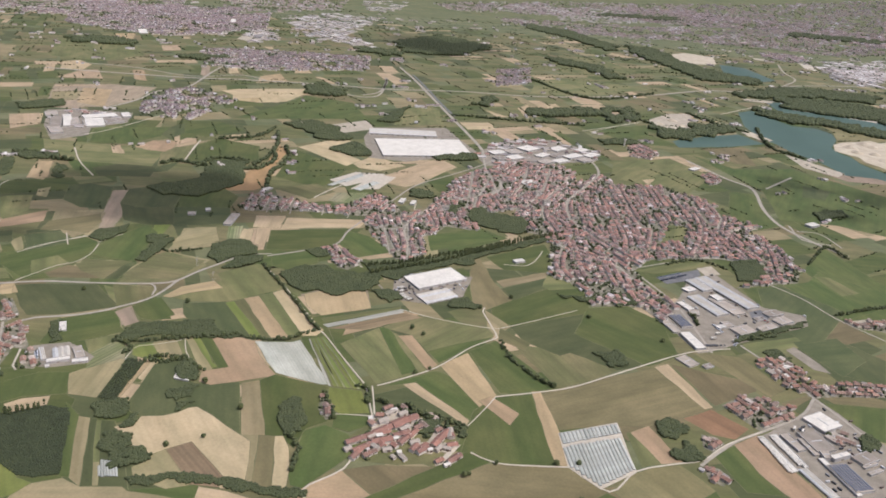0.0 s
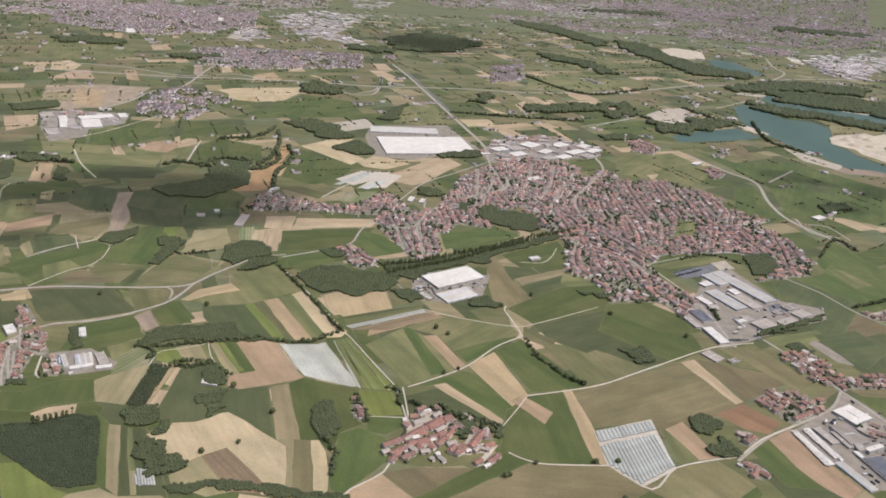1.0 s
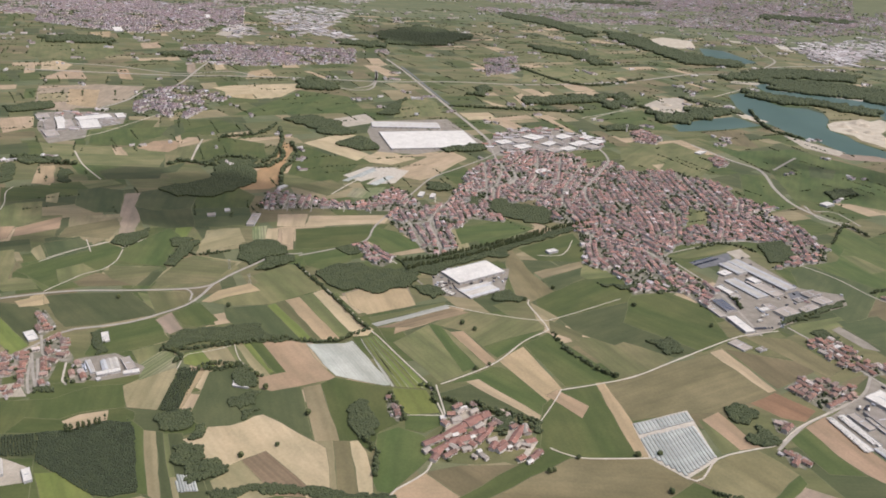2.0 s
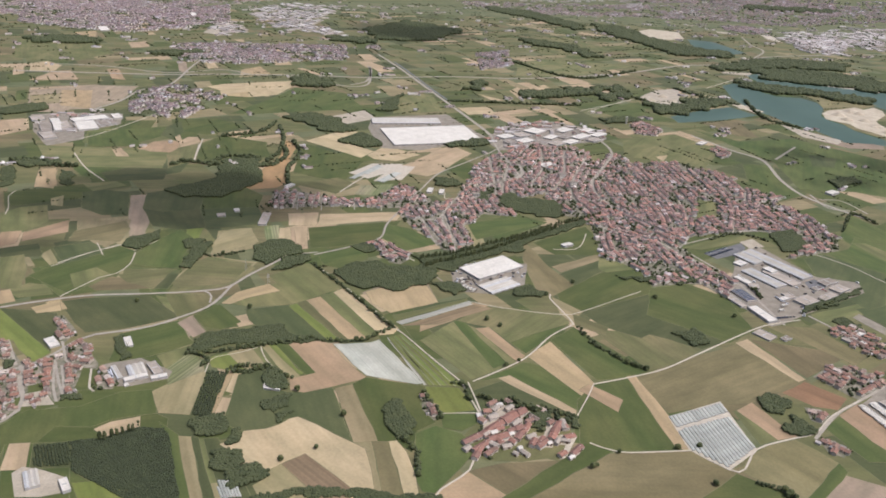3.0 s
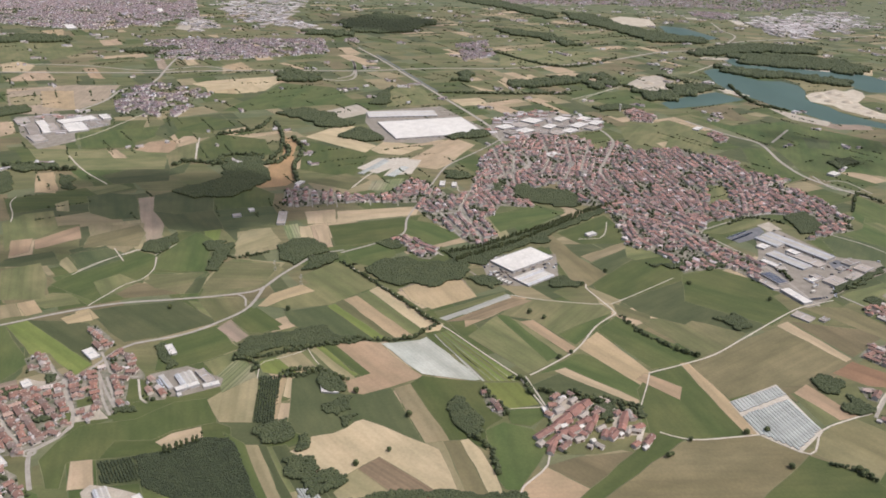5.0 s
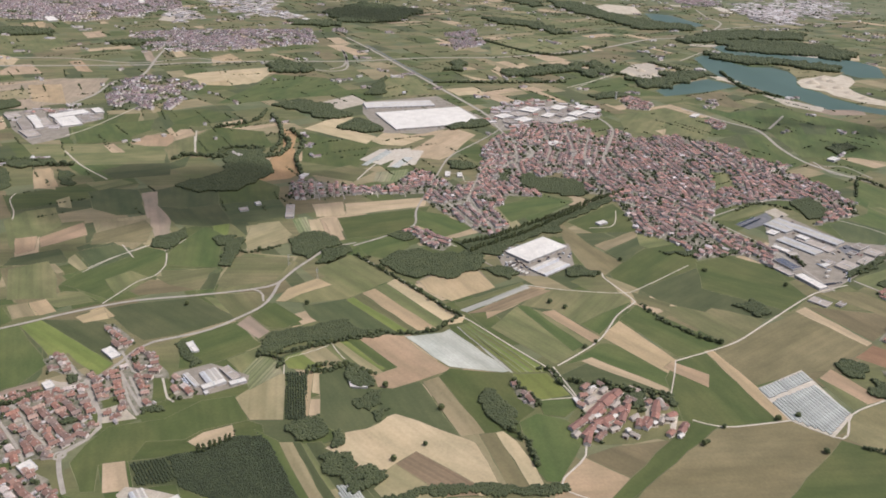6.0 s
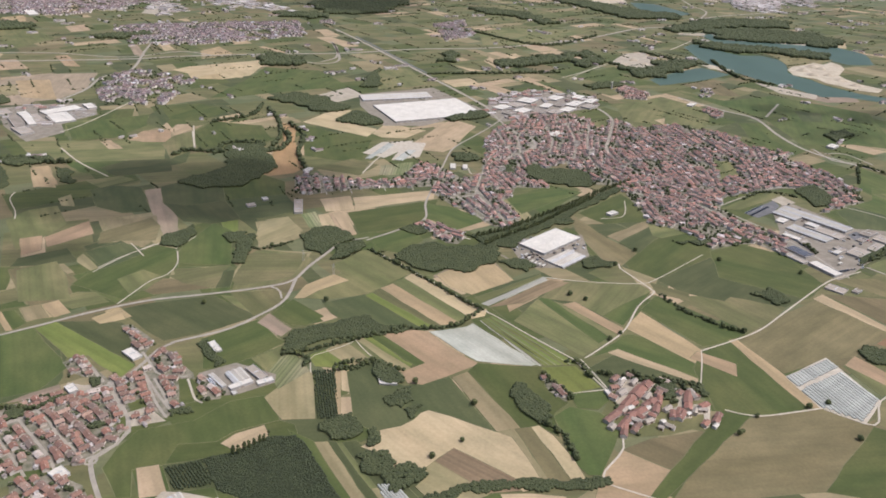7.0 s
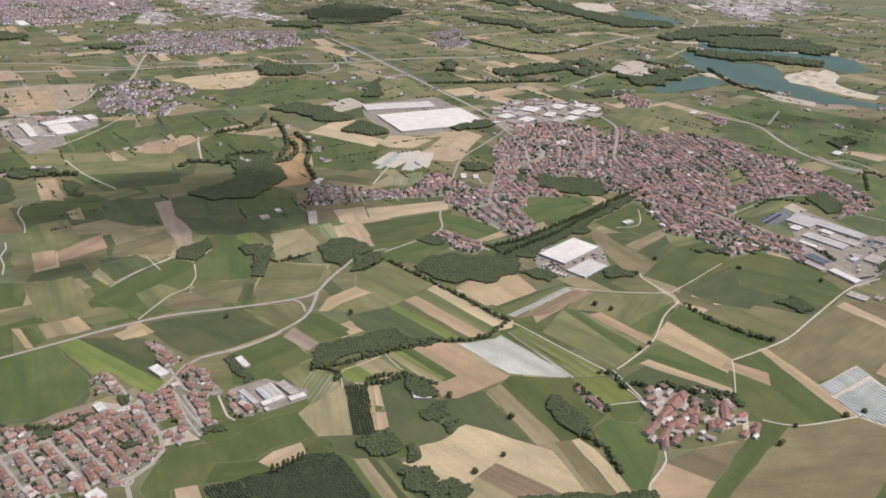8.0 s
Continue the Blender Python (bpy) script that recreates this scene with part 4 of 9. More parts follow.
field("strip", [(-113.6, 591.9), (-113.0, 592.2), (-78.3, 518.9), (-79.6, 519.0)])
field("bright", [(-113.0, 592.2), (-111.5, 593.0), (-74.8, 518.8), (-78.3, 518.9)])
field("strip", [(-111.5, 593.0), (-110.5, 593.4), (-72.7, 518.7), (-74.8, 518.8)])
field("bright", [(-110.5, 593.4), (-108.9, 594.3), (-68.9, 518.5), (-72.7, 518.7)])
field("olivegreen", [(-108.9, 594.3), (-108.2, 594.6), (-67.3, 518.4), (-68.9, 518.5)])
field("bright", [(-108.2, 594.6), (-106.6, 595.5), (-63.6, 518.2), (-67.3, 518.4)])
field("strip", [(-106.6, 595.5), (-105.7, 595.9), (-61.5, 518.1), (-63.6, 518.2)])
field("bright", [(-105.7, 595.9), (-104.0, 596.8), (-57.7, 518.0), (-61.5, 518.1)])
field("green", [(-141.2, 518.9), (-131.4, 528.7), (-105.0, 522.0), (-85.6, 517.8), (-90.3, 493.0), (-79.4, 472.3), (-93.0, 461.7), (-96.8, 438.7), (-107.3, 449.7), (-119.8, 449.5), (-131.2, 487.0)])
field("olive", [(-153.7, 513.2), (-141.2, 518.9), (-119.5, 449.5), (-135.7, 448.7)])
field("bright", [(-85.7, 517.0), (-60.6, 515.7), (-50.7, 487.2), (-70.9, 482.8), (-75.5, 485.7), (-84.7, 500.0)])
field("green", [(-75.8, 483.0), (-50.6, 482.3), (-49.9, 471.6), (-61.6, 462.1), (-75.0, 465.7)])
field("green", [(-94.0, 459.2), (-79.9, 467.8), (-62.1, 459.0), (-53.9, 445.8), (-56.6, 436.4), (-65.2, 423.0), (-82.6, 399.2), (-90.5, 400.5), (-95.8, 416.3)])
field("wheat", [(-224.0, 445.4), (-220.0, 447.6), (-212.7, 448.0), (-210.9, 459.9), (-205.8, 461.0), (-196.5, 462.6), (-187.5, 468.0), (-182.2, 474.3), (-176.5, 476.8), (-162.5, 468.0), (-148.9, 457.0), (-136.4, 448.2), (-127.2, 442.6), (-121.8, 417.2), (-117.6, 394.0), (-132.9, 392.0), (-150.1, 412.8), (-166.5, 436.2), (-177.3, 428.7), (-187.2, 419.8), (-203.0, 420.8), (-208.1, 428.0), (-216.0, 439.4)])
field("brownsoil", [(-166.5, 436.2), (-132.1, 400.4), (-134.6, 393.1), (-153.2, 393.7), (-180.6, 425.5)])
field("olive", [(-187.2, 419.8), (-180.6, 425.5), (-160.2, 401.8), (-153.2, 392.7), (-166.3, 387.5), (-190.2, 396.0), (-195.1, 405.0), (-187.6, 412.4)])
field("olive", [(-135.7, 448.1), (-123.6, 449.6), (-114.3, 392.4), (-118.7, 392.5), (-122.4, 419.9), (-127.2, 442.0)])
field("olivebrown", [(-123.6, 449.6), (-112.2, 449.9), (-100.6, 392.9), (-114.3, 392.4)])
field("wheat", [(-112.2, 449.9), (-106.9, 450.9), (-100.2, 438.8), (-94.7, 416.3), (-92.5, 394.6), (-100.6, 392.9)])
field("green", [(27.2, 501.1), (45.0, 523.7), (73.4, 533.6), (82.2, 464.9), (84.4, 446.8), (84.0, 441.9), (39.4, 440.7), (18.6, 449.9)])
field("soil", [(73.5, 535.3), (80.9, 536.8), (92.3, 474.7), (98.6, 445.2), (91.9, 441.7), (84.4, 446.8), (81.7, 463.6)])
field("stubble", [(-30.0, 390.5), (32.4, 437.3), (40.9, 439.5), (65.3, 441.8), (93.3, 442.2), (107.0, 432.8), (117.2, 419.6), (100.8, 406.8), (71.7, 387.0), (45.9, 366.8), (-51.2, 370.4)])
field("green", [(21.7, 449.8), (39.6, 441.3), (33.6, 437.3), (-30.0, 390.5), (-57.8, 370.6), (-67.7, 371.0), (-37.0, 398.7), (-0.7, 428.9)])
field("meadow", [(141.7, 489.7), (144.3, 489.7), (160.0, 455.6), (145.6, 450.2)])
field("stubble", [(119.5, 421.9), (136.6, 440.4), (151.4, 449.4), (173.5, 455.9), (191.5, 430.3), (174.5, 412.2), (151.4, 392.4), (133.6, 408.0)])
field("green", [(71.7, 387.0), (100.8, 406.8), (116.2, 419.1), (133.0, 406.9), (150.8, 391.4), (149.9, 377.3), (120.3, 350.6), (77.0, 352.3), (45.9, 366.8)])
field("green", [(191.5, 430.3), (192.8, 421.4), (163.6, 394.1), (148.5, 384.3), (147.9, 391.5)])
field("fallow", [(161.2, 393.2), (190.3, 417.4), (213.0, 405.4), (194.7, 373.3), (166.6, 380.7)])
field("meadow", [(-233.1, 706.5), (-200.2, 738.1), (-191.5, 732.7), (-158.6, 684.3), (-180.0, 667.9), (-206.5, 646.8), (-238.2, 641.6), (-258.6, 647.1), (-246.9, 670.4), (-223.5, 691.7)])
field("soil", [(-266.5, 647.2), (-257.1, 670.5), (-231.1, 689.2), (-218.2, 675.0), (-245.4, 659.1), (-258.5, 646.0)])
field("dark", [(-243.4, 636.4), (-206.5, 646.8), (-195.9, 639.2), (-165.8, 585.3), (-194.1, 582.1), (-223.7, 601.1), (-236.0, 616.8)])
field("bright", [(-206.3, 644.6), (-199.2, 648.9), (-156.5, 587.1), (-165.7, 584.4)])
field("olivegreen", [(-199.2, 648.9), (-192.1, 656.6), (-149.1, 587.0), (-156.5, 586.1)])
field("soil", [(-192.1, 656.6), (-179.8, 664.4), (-133.2, 588.6), (-149.1, 587.0)])
field("meadow", [(-179.8, 664.4), (-168.8, 673.6), (-122.7, 594.1), (-133.2, 588.6)])
field("wheat", [(-168.8, 673.6), (-159.6, 683.1), (-106.8, 607.5), (-111.2, 596.9), (-122.7, 594.1)])
field("stubble", [(28.2, 800.3), (33.3, 800.3), (47.8, 740.3), (64.8, 700.0), (38.5, 674.0), (26.1, 680.1), (23.0, 719.6), (22.3, 761.8)])
field("olive", [(50.2, 743.1), (105.7, 777.4), (105.6, 763.7), (57.0, 729.2)])
field("dark", [(56.4, 726.4), (105.2, 762.2), (100.6, 733.4), (67.4, 701.3)])
field("meadow", [(105.8, 766.7), (143.2, 758.0), (152.3, 744.9), (105.0, 732.1), (98.6, 739.0)])
field("green", [(140.1, 696.1), (182.2, 707.8), (210.4, 678.3), (209.9, 612.3), (178.9, 590.4), (120.6, 640.1)])
field("dark", [(336.3, 779.1), (366.6, 792.1), (412.7, 734.3), (363.4, 667.9), (340.0, 658.3), (324.6, 722.8)])
# same shadowed field retraced, the shadow again in its dark colour
field("dark", [(-462.1, 764.6), (-430.5, 780.7), (-408.2, 765.0), (-410.0, 750.9), (-436.9, 724.2)])
field("soil", [(40.8, 523.0), (62.2, 502.6), (54.4, 486.8), (31.1, 515.4)])
field("wheat", [(-257.0, 1200.7), (-204.8, 1272.6), (-179.8, 1263.3), (-209.2, 1213.2), (-149.8, 1152.7), (-166.8, 1116.5)])
field("wheat", [(-158.8, 1131.4), (-133.5, 1184.6), (-79.2, 1141.0), (-115.3, 1104.6), (-146.3, 1111.7)])
field("wheat", [(-129.0, 1050.3), (-87.2, 1111.5), (-59.3, 1160.2), (-30.1, 1199.8), (-1.0, 1156.8), (-24.9, 1114.2), (-54.5, 1053.1), (-71.2, 1037.1), (-105.6, 1051.2)])
# the dark fields here have cloud shade put into their crop colour too
field("dark", [(-343.2, 886.5), (-277.6, 899.2), (-260.5, 846.6), (-299.1, 830.8), (-323.1, 828.8)])
field("dark", [(-409.3, 885.2), (-382.6, 874.7), (-343.2, 886.5), (-323.1, 828.8), (-351.4, 820.2), (-380.6, 829.7)])
field("green", [(-352.7, 954.1), (-308.6, 972.8), (-279.1, 941.3), (-277.6, 899.2), (-343.2, 886.5)])
field("dark", [(-419.4, 937.7), (-377.3, 966.4), (-352.7, 954.1), (-343.2, 886.5), (-382.6, 874.7), (-409.3, 885.2)])
field("dark", [(-496.3, 933.7), (-474.0, 946.6), (-441.1, 939.2), (-418.3, 863.3), (-446.7, 859.3), (-476.9, 880.2)])
field("green", [(-501.0, 607.8), (-467.3, 623.0), (-426.7, 563.0), (-438.8, 534.6), (-457.2, 529.9), (-477.0, 526.9), (-495.4, 521.5), (-520.1, 596.2)])
lake("lake", [(631.1, 1785.8), (668.9, 1817.5), (688.6, 1798.9), (697.2, 1727.1), (714.3, 1679.1), (762.7, 1671.7), (777.7, 1626.2), (762.5, 1569.5), (722.4, 1499.2), (718.8, 1460.3), (729.9, 1428.7), (726.9, 1384.3), (737.8, 1347.2), (750.8, 1315.9), (785.4, 1272.1), (743.4, 1255.1), (708.6, 1290.2), (659.5, 1295.0), (655.9, 1325.9), (647.0, 1378.9), (631.4, 1412.7), (618.7, 1443.5), (612.6, 1490.5), (602.7, 1514.6), (595.7, 1571.2), (597.4, 1638.3)])
lake("lake", [(749.0, 1937.9), (851.8, 1999.1), (930.9, 1944.3), (972.9, 1858.5), (1016.3, 1786.3), (1031.1, 1679.1), (965.6, 1559.9), (906.7, 1565.6), (885.9, 1636.1), (856.4, 1724.1), (785.0, 1742.5), (740.0, 1790.8)])
lake("lake", [(400.7, 1449.4), (483.9, 1513.1), (557.4, 1553.8), (586.7, 1484.3), (500.0, 1435.8), (401.2, 1400.9)])
lake("lake", [(819.6, 2582.9), (888.2, 2537.7), (908.4, 2315.2), (838.4, 2268.4), (768.7, 2356.9)])
quarter("house", -64, [(293.3, 618.0), (311.9, 622.9), (308.4, 599.2), (292.7, 591.1)])
quarter("house", 2, [(308.5, 575.6), (350.3, 589.1), (385.9, 587.4), (378.0, 571.4), (305.6, 562.2)])
quarter("house", -51, [(-476, 521), (-458, 518), (-424, 528), (-418, 524), (-397, 537), (-401, 542), (-388, 545), (-381, 526), (-370, 497), (-378, 498), (-383, 474), (-387, 454), (-412, 451), (-436, 449), (-453, 444)])
quarter("house", -52, [(-432, 569), (-421, 577), (-395, 543), (-411, 547), (-424, 556)])
quarter("house", -65, [(-374, 547), (-366, 576), (-360, 575), (-337, 543), (-347, 539), (-341, 498), (-350, 492), (-362, 507), (-377, 542)])
quarter("house", -50, [(-401, 618), (-393, 619), (-371, 591), (-376, 570), (-385, 587)])
quarter("house", 32, [(-374, 497), (-364, 506), (-352, 491), (-369, 488)])
quarter("house", -57, [(-333, 535), (-328, 541), (-314, 522), (-315, 509), (-326, 508)])
quarter("house", -55, [(227, 538), (247, 554), (263, 553), (286, 541), (275, 524), (247, 506)])
quarter("house", 1, [(399, 710), (449, 722), (436, 695), (412, 703)])
quarter("town", -78, [(-15.7, 1024.1), (-3.7, 1081.6), (25.2, 1145.9), (54.1, 1165.7), (63.3, 1057.4), (80.6, 1022.4), (82.0, 979.6), (60.5, 965.5), (16.3, 942.5), (-28.0, 933.0), (-35.7, 962.8)])
quarter("town", -111, [(54.1, 1165.7), (77.2, 1198.9), (114.4, 1204.1), (161.3, 1209.9), (188.5, 1172.3), (223.2, 1174.0), (192.1, 1103.5), (158.1, 1035.1), (151.4, 974.8), (98.6, 936.0), (82.0, 979.6), (80.6, 1022.4), (63.3, 1057.4)])
quarter("town", -90, [(223.2, 1174.0), (242.7, 1128.9), (313.1, 1141.0), (343.1, 1104.0), (371.5, 1068.9), (365.2, 1016.9), (383.6, 1012.5), (407.5, 986.7), (378.3, 951.6), (352.8, 946.6), (311.9, 859.1), (269.2, 849.3), (229.6, 836.2), (200.0, 848.2), (131.5, 865.4), (146.9, 952.3), (156.7, 1030.0), (192.1, 1103.5)])
quarter("town", -76, [(151.4, 974.8), (131.5, 865.4), (118.4, 872.6), (109.4, 891.6), (85.7, 895.0), (76.7, 918.9), (82.0, 979.6), (98.6, 936.0)])
quarter("town", -56, [(118.4, 872.6), (131.5, 865.4), (200.0, 848.2), (229.6, 836.2), (206.4, 802.0), (208.0, 781.2), (225.9, 733.8), (236.7, 717.2), (210.4, 678.3), (196.4, 706.4), (179.8, 709.1), (144.4, 699.9), (141.2, 733.6), (128.8, 755.0), (109.8, 769.8), (115.0, 834.7)])
quarter("town", -83, [(363.4, 969.2), (378.3, 951.6), (399.6, 947.7), (407.9, 905.5), (409.8, 847.7), (390.1, 803.8), (353.2, 792.0), (311.8, 775.7), (352.1, 808.5), (369.1, 850.7), (341.2, 854.0), (311.9, 859.1)])
quarter("town", -80, [(-122.5, 978.2), (-99.8, 997.3), (-79.1, 968.3), (-67.1, 932.0), (-26.6, 945.7), (-2.4, 937.8), (28.2, 949.2), (30.8, 888.1), (-8.3, 893.2), (-24.8, 859.2), (-34.5, 855.4), (-28.4, 788.7), (-40.8, 776.3), (-59.9, 779.2), (-78.2, 820.3), (-95.7, 849.1), (-109.4, 885.4), (-98.8, 931.2), (-123.3, 930.7)])
quarter("town", -87, [(-268, 953), (-254, 967), (-202, 944), (-163, 930), (-86, 984), (-102, 907), (-205, 906), (-258, 893), (-267, 905)])
quarter("town", -55, [(-145, 794), (-129, 807), (-94, 758), (-107, 741), (-118, 744), (-126, 768)])
quarter("house", -37, [(199, 496), (210, 493), (215, 483), (202, 474), (196, 479)])
quarter("house", -46, [(190, 457), (201, 455), (208, 444), (198, 436), (190, 442)])
quarter("house", -71, [(-89, 505), (-82, 500), (-74, 480), (-81, 474), (-89, 487)])
quarter("house", -33, [(295, 504), (312, 514), (316, 501), (303, 491)])
quarter("house", 21, [(-401, 538), (-388, 544), (-374, 548), (-373, 541), (-386, 535), (-396, 530)])
quarter("house", 28, [(-428, 521), (-420, 524), (-404, 517), (-389, 534), (-386, 527), (-400, 513), (-415, 510)])
quarter("house", -36, [(-364, 560), (-337, 543), (-335, 535), (-346, 537), (-361, 546)])
pitch([(280.7, 967.0), (308.1, 967.7), (286.3, 903.0), (257.5, 898.4)])
pitch([(206.4, 802.0), (263.0, 834.9), (302.4, 846.1), (285.7, 824.7), (228.7, 797.3)])
pitch([(184.0, 1172.0), (217.6, 1186.5), (203.6, 1142.1), (177.4, 1128.9)])
KEEP_OUT.append([(-8.4, 482.0), (1.6, 485.9), (2.7, 474.9), (-2.0, 465.7), (-9.5, 464.6)])
KEEP_OUT.append([(21.5, 966.4), (38.2, 973.4), (45.6, 950.2), (65.2, 952.3), (85.4, 945.4), (94.3, 929.2), (88.0, 894.8), (78.1, 884.1), (57.6, 890.6), (32.0, 909.7), (17.6, 932.1)])
KEEP_OUT.append([(-8.2, 969.9), (6.0, 975.0), (4.9, 950.7), (-2.3, 938.7), (-13.2, 944.3)])
KEEP_OUT.append([(-60.0, 1027.3), (-37.1, 1019.8), (-24.1, 1003.9), (-36.4, 991.4), (-63.1, 999.1)])
KEEP_OUT.append([(-454.1, 511.3), (-450.8, 516.7), (-441.7, 515.8), (-438.7, 508.9), (-448.2, 501.8)])
KEEP_OUT.append([(-403.8, 511.0), (-397.7, 514.3), (-395.5, 509.1), (-400.9, 504.6)])
KEEP_OUT.append([(-408.9, 543.6), (-402.0, 545.9), (-399.4, 537.4), (-405.5, 534.4)])
KEEP_OUT.append([(-396.4, 492.3), (-388.3, 495.0), (-384.2, 490.4), (-392.9, 485.6)])
quarter("house", 51, [(-387, 476), (-378, 489), (-372, 483), (-377, 469), (-383, 462)])
quarter("house", 30, [(-390, 541), (-375, 543), (-367, 517), (-377, 511)])
quarter("house", -48, [(-417, 443), (-405, 446), (-386, 433), (-378, 417), (-370, 394), (-412, 399), (-429, 442)])
quarter("town", -60, [(298, 1371), (330, 1391), (352, 1337), (327, 1296), (296, 1307)])
quarter("town", -67, [(394, 1222), (418, 1235), (417, 1192), (392, 1167)])
KEEP_OUT.append([(328.2, 849.1), (361.9, 864.5), (357.3, 825.5), (326.1, 800.6)])
yard("gravel", [(-144.6, 1009.1), (-115.0, 1087.6), (-88.3, 1079.4), (-106.4, 1018.4)])
yard("concrete", [(206.7, 691.2), (239.7, 735.6), (260.2, 781.8), (296.5, 816.5), (326.4, 731.6), (365.3, 719.4), (359.0, 696.3), (276.7, 648.3), (241.4, 625.7), (230.1, 621.8)])
yard("asphalt", [(227.3, 787.4), (282.7, 820.1), (281.6, 804.2), (261.0, 784.9), (236.4, 772.8)])
yard("sandy", [(281.6, 823.1), (301.3, 833.6), (305.7, 810.5), (286.6, 803.6)])
yard("concrete", [(-56.3, 728.6), (-37.7, 746.7), (25.1, 749.5), (15.7, 699.0), (-18.7, 676.5), (-45.1, 680.2), (-54.6, 693.7)])
yard("concrete", [(-164.3, 1290.2), (-161.7, 1366.0), (-26.9, 1408.6), (-7.6, 1352.3), (33.9, 1246.3), (-79.9, 1165.8), (-138.3, 1171.9)])
yard("concrete", [(-333.5, 542.1), (-308.3, 552.5), (-278.7, 533.5), (-279.1, 523.2), (-304.0, 512.6), (-313.3, 512.2)])
yard("concrete", [(241.8, 497.4), (290.1, 533.9), (310.1, 561.1), (320.6, 542.2), (340.1, 500.3), (309.8, 438.4), (270.0, 433.4), (261.7, 451.1)])
yard("concrete", [(-720.7, 1311.3), (-676.1, 1329.8), (-580.2, 1336.4), (-560.8, 1266.2), (-599.0, 1215.8), (-583.9, 1171.9), (-621.3, 1131.2), (-671.1, 1205.3)])
yard("sandy", [(-375.3, 500.5), (-362.0, 506.2), (-347.9, 488.6), (-369.9, 485.3)])
yard("sandy", [(-421.3, 532.4), (-421.5, 542.2), (-409.6, 537.1), (-396.8, 537.0), (-414.1, 523.1)])
yard("concrete", [(24.0, 1236.7), (65.8, 1325.7), (96.2, 1363.8), (163.4, 1379.4), (246.3, 1317.5), (226.1, 1253.2), (152.0, 1224.3), (93.8, 1189.3), (45.2, 1178.0)])
yard("gravel", [(90.0, 482.0), (136.7, 502.0), (140.8, 444.8), (112.6, 422.3), (92.8, 443.1)])
yard("concrete", [(316.6, 642.1), (327.1, 649.2), (339.0, 620.3), (342.5, 604.4), (329.4, 609.1)])
yard("sandy", [(403.0, 713.6), (434.2, 725.3), (424.7, 699.3), (415.6, 697.8)])
yard("sandy", [(-238.3, 1360.0), (-176.2, 1420.1), (-153.3, 1357.6), (-211.3, 1306.3)])
yard("gravel", [(-179.4, 1043.6), (-148.8, 1089.5), (-104.5, 1091.3), (-121.3, 1055.9), (-152.2, 1019.7)])
yard("sandy", [(-680.8, 2320.3), (-685.1, 2531.4), (-651.7, 2579.8), (-608.2, 2392.6), (-617.2, 2275.5)])
yard("asphalt", [(307.3, 717.9), (321.4, 725.5), (328.5, 712.9), (317.9, 698.7), (305.1, 702.6)])
yard("sandy", [(-38.0, 491.4), (-25.4, 497.4), (-21.1, 491.2), (-30.0, 483.6), (-39.0, 481.7)])
yard("sandy", [(-27.5, 472.5), (-16.4, 480.2), (-18.3, 466.9), (-27.7, 460.0)])
yard("sandy", [(-0.7, 471.9), (7.7, 477.2), (-0.3, 454.1), (-6.0, 456.0)])
yard("sandy", [(3.0, 458.3), (16.1, 457.0), (12.1, 447.9), (0.0, 447.8)])
field("stubble", [(785.6, 1717.0), (842.0, 1697.6), (875.8, 1640.9), (909.1, 1621.0), (841.3, 1570.8), (777.3, 1533.9), (744.0, 1526.1), (769.1, 1586.3), (791.2, 1656.5)])
yard("gravel", [(798.1, 2008.9), (909.7, 2023.3), (1002.7, 1993.3), (1068.8, 1921.8), (1068.0, 1819.2), (987.2, 1756.6), (939.0, 1798.5), (872.9, 1833.1), (778.1, 1872.9)])
field("stubble", [(736.4, 1525.5), (783.0, 1555.3), (838.1, 1597.9), (845.9, 1576.6), (825.8, 1517.4), (810.0, 1467.1), (805.2, 1425.0), (811.0, 1385.6), (823.0, 1344.4), (817.8, 1288.9), (774.1, 1286.4), (749.5, 1339.8), (729.5, 1388.8), (732.6, 1433.4), (727.0, 1475.2)])
yard("sand", [(737.7, 1525.6), (766.3, 1553.9), (802.2, 1567.5), (841.4, 1592.6), (850.5, 1571.6), (885.4, 1596.4), (887.0, 1564.0), (866.5, 1520.7), (816.1, 1467.6), (807.4, 1434.2), (805.2, 1385.3), (823.0, 1344.4), (795.1, 1318.6), (766.3, 1340.9), (756.1, 1377.7), (743.2, 1402.8), (747.2, 1439.1), (728.2, 1456.3), (718.5, 1474.5)])
yard("sand", [(587.9, 1600.5), (617.0, 1522.3), (593.2, 1499.5), (571.2, 1576.7)])
yard("sandy", [(378.7, 1606.2), (450.5, 1704.8), (508.8, 1727.0), (461.3, 1565.4), (421.9, 1533.8), (393.6, 1555.2)])
yard("sandy", [(600.1, 1414.0), (624.8, 1375.0), (664.4, 1305.5), (641.1, 1280.8), (600.3, 1324.4)])
yard("sand", [(648.7, 2683.9), (767.0, 2820.4), (847.9, 2754.7), (809.2, 2580.2), (698.4, 2525.7)])
yard("sandy", [(702.9, 1980.3), (780.9, 1971.9), (758.9, 1936.9), (697.9, 1948.1)])
yard("sandy", [(-343.9, 415.3), (-340.0, 421.7), (-326.7, 418.6), (-309.1, 411.4), (-302.3, 399.2), (-318.0, 394.2), (-332.6, 394.1)])
yard("sandy", [(-47.3, 476.4), (-21.0, 490.8), (-10.0, 486.0), (-22.7, 472.9), (-48.4, 458.9)])
yard("sandy", [(-44.5, 455.3), (-22.0, 466.2), (-23.0, 453.4), (-41.2, 445.6)])
yard("sandy", [(-14.3, 454.9), (5.7, 463.0), (-1.6, 444.6), (-15.9, 445.1)])
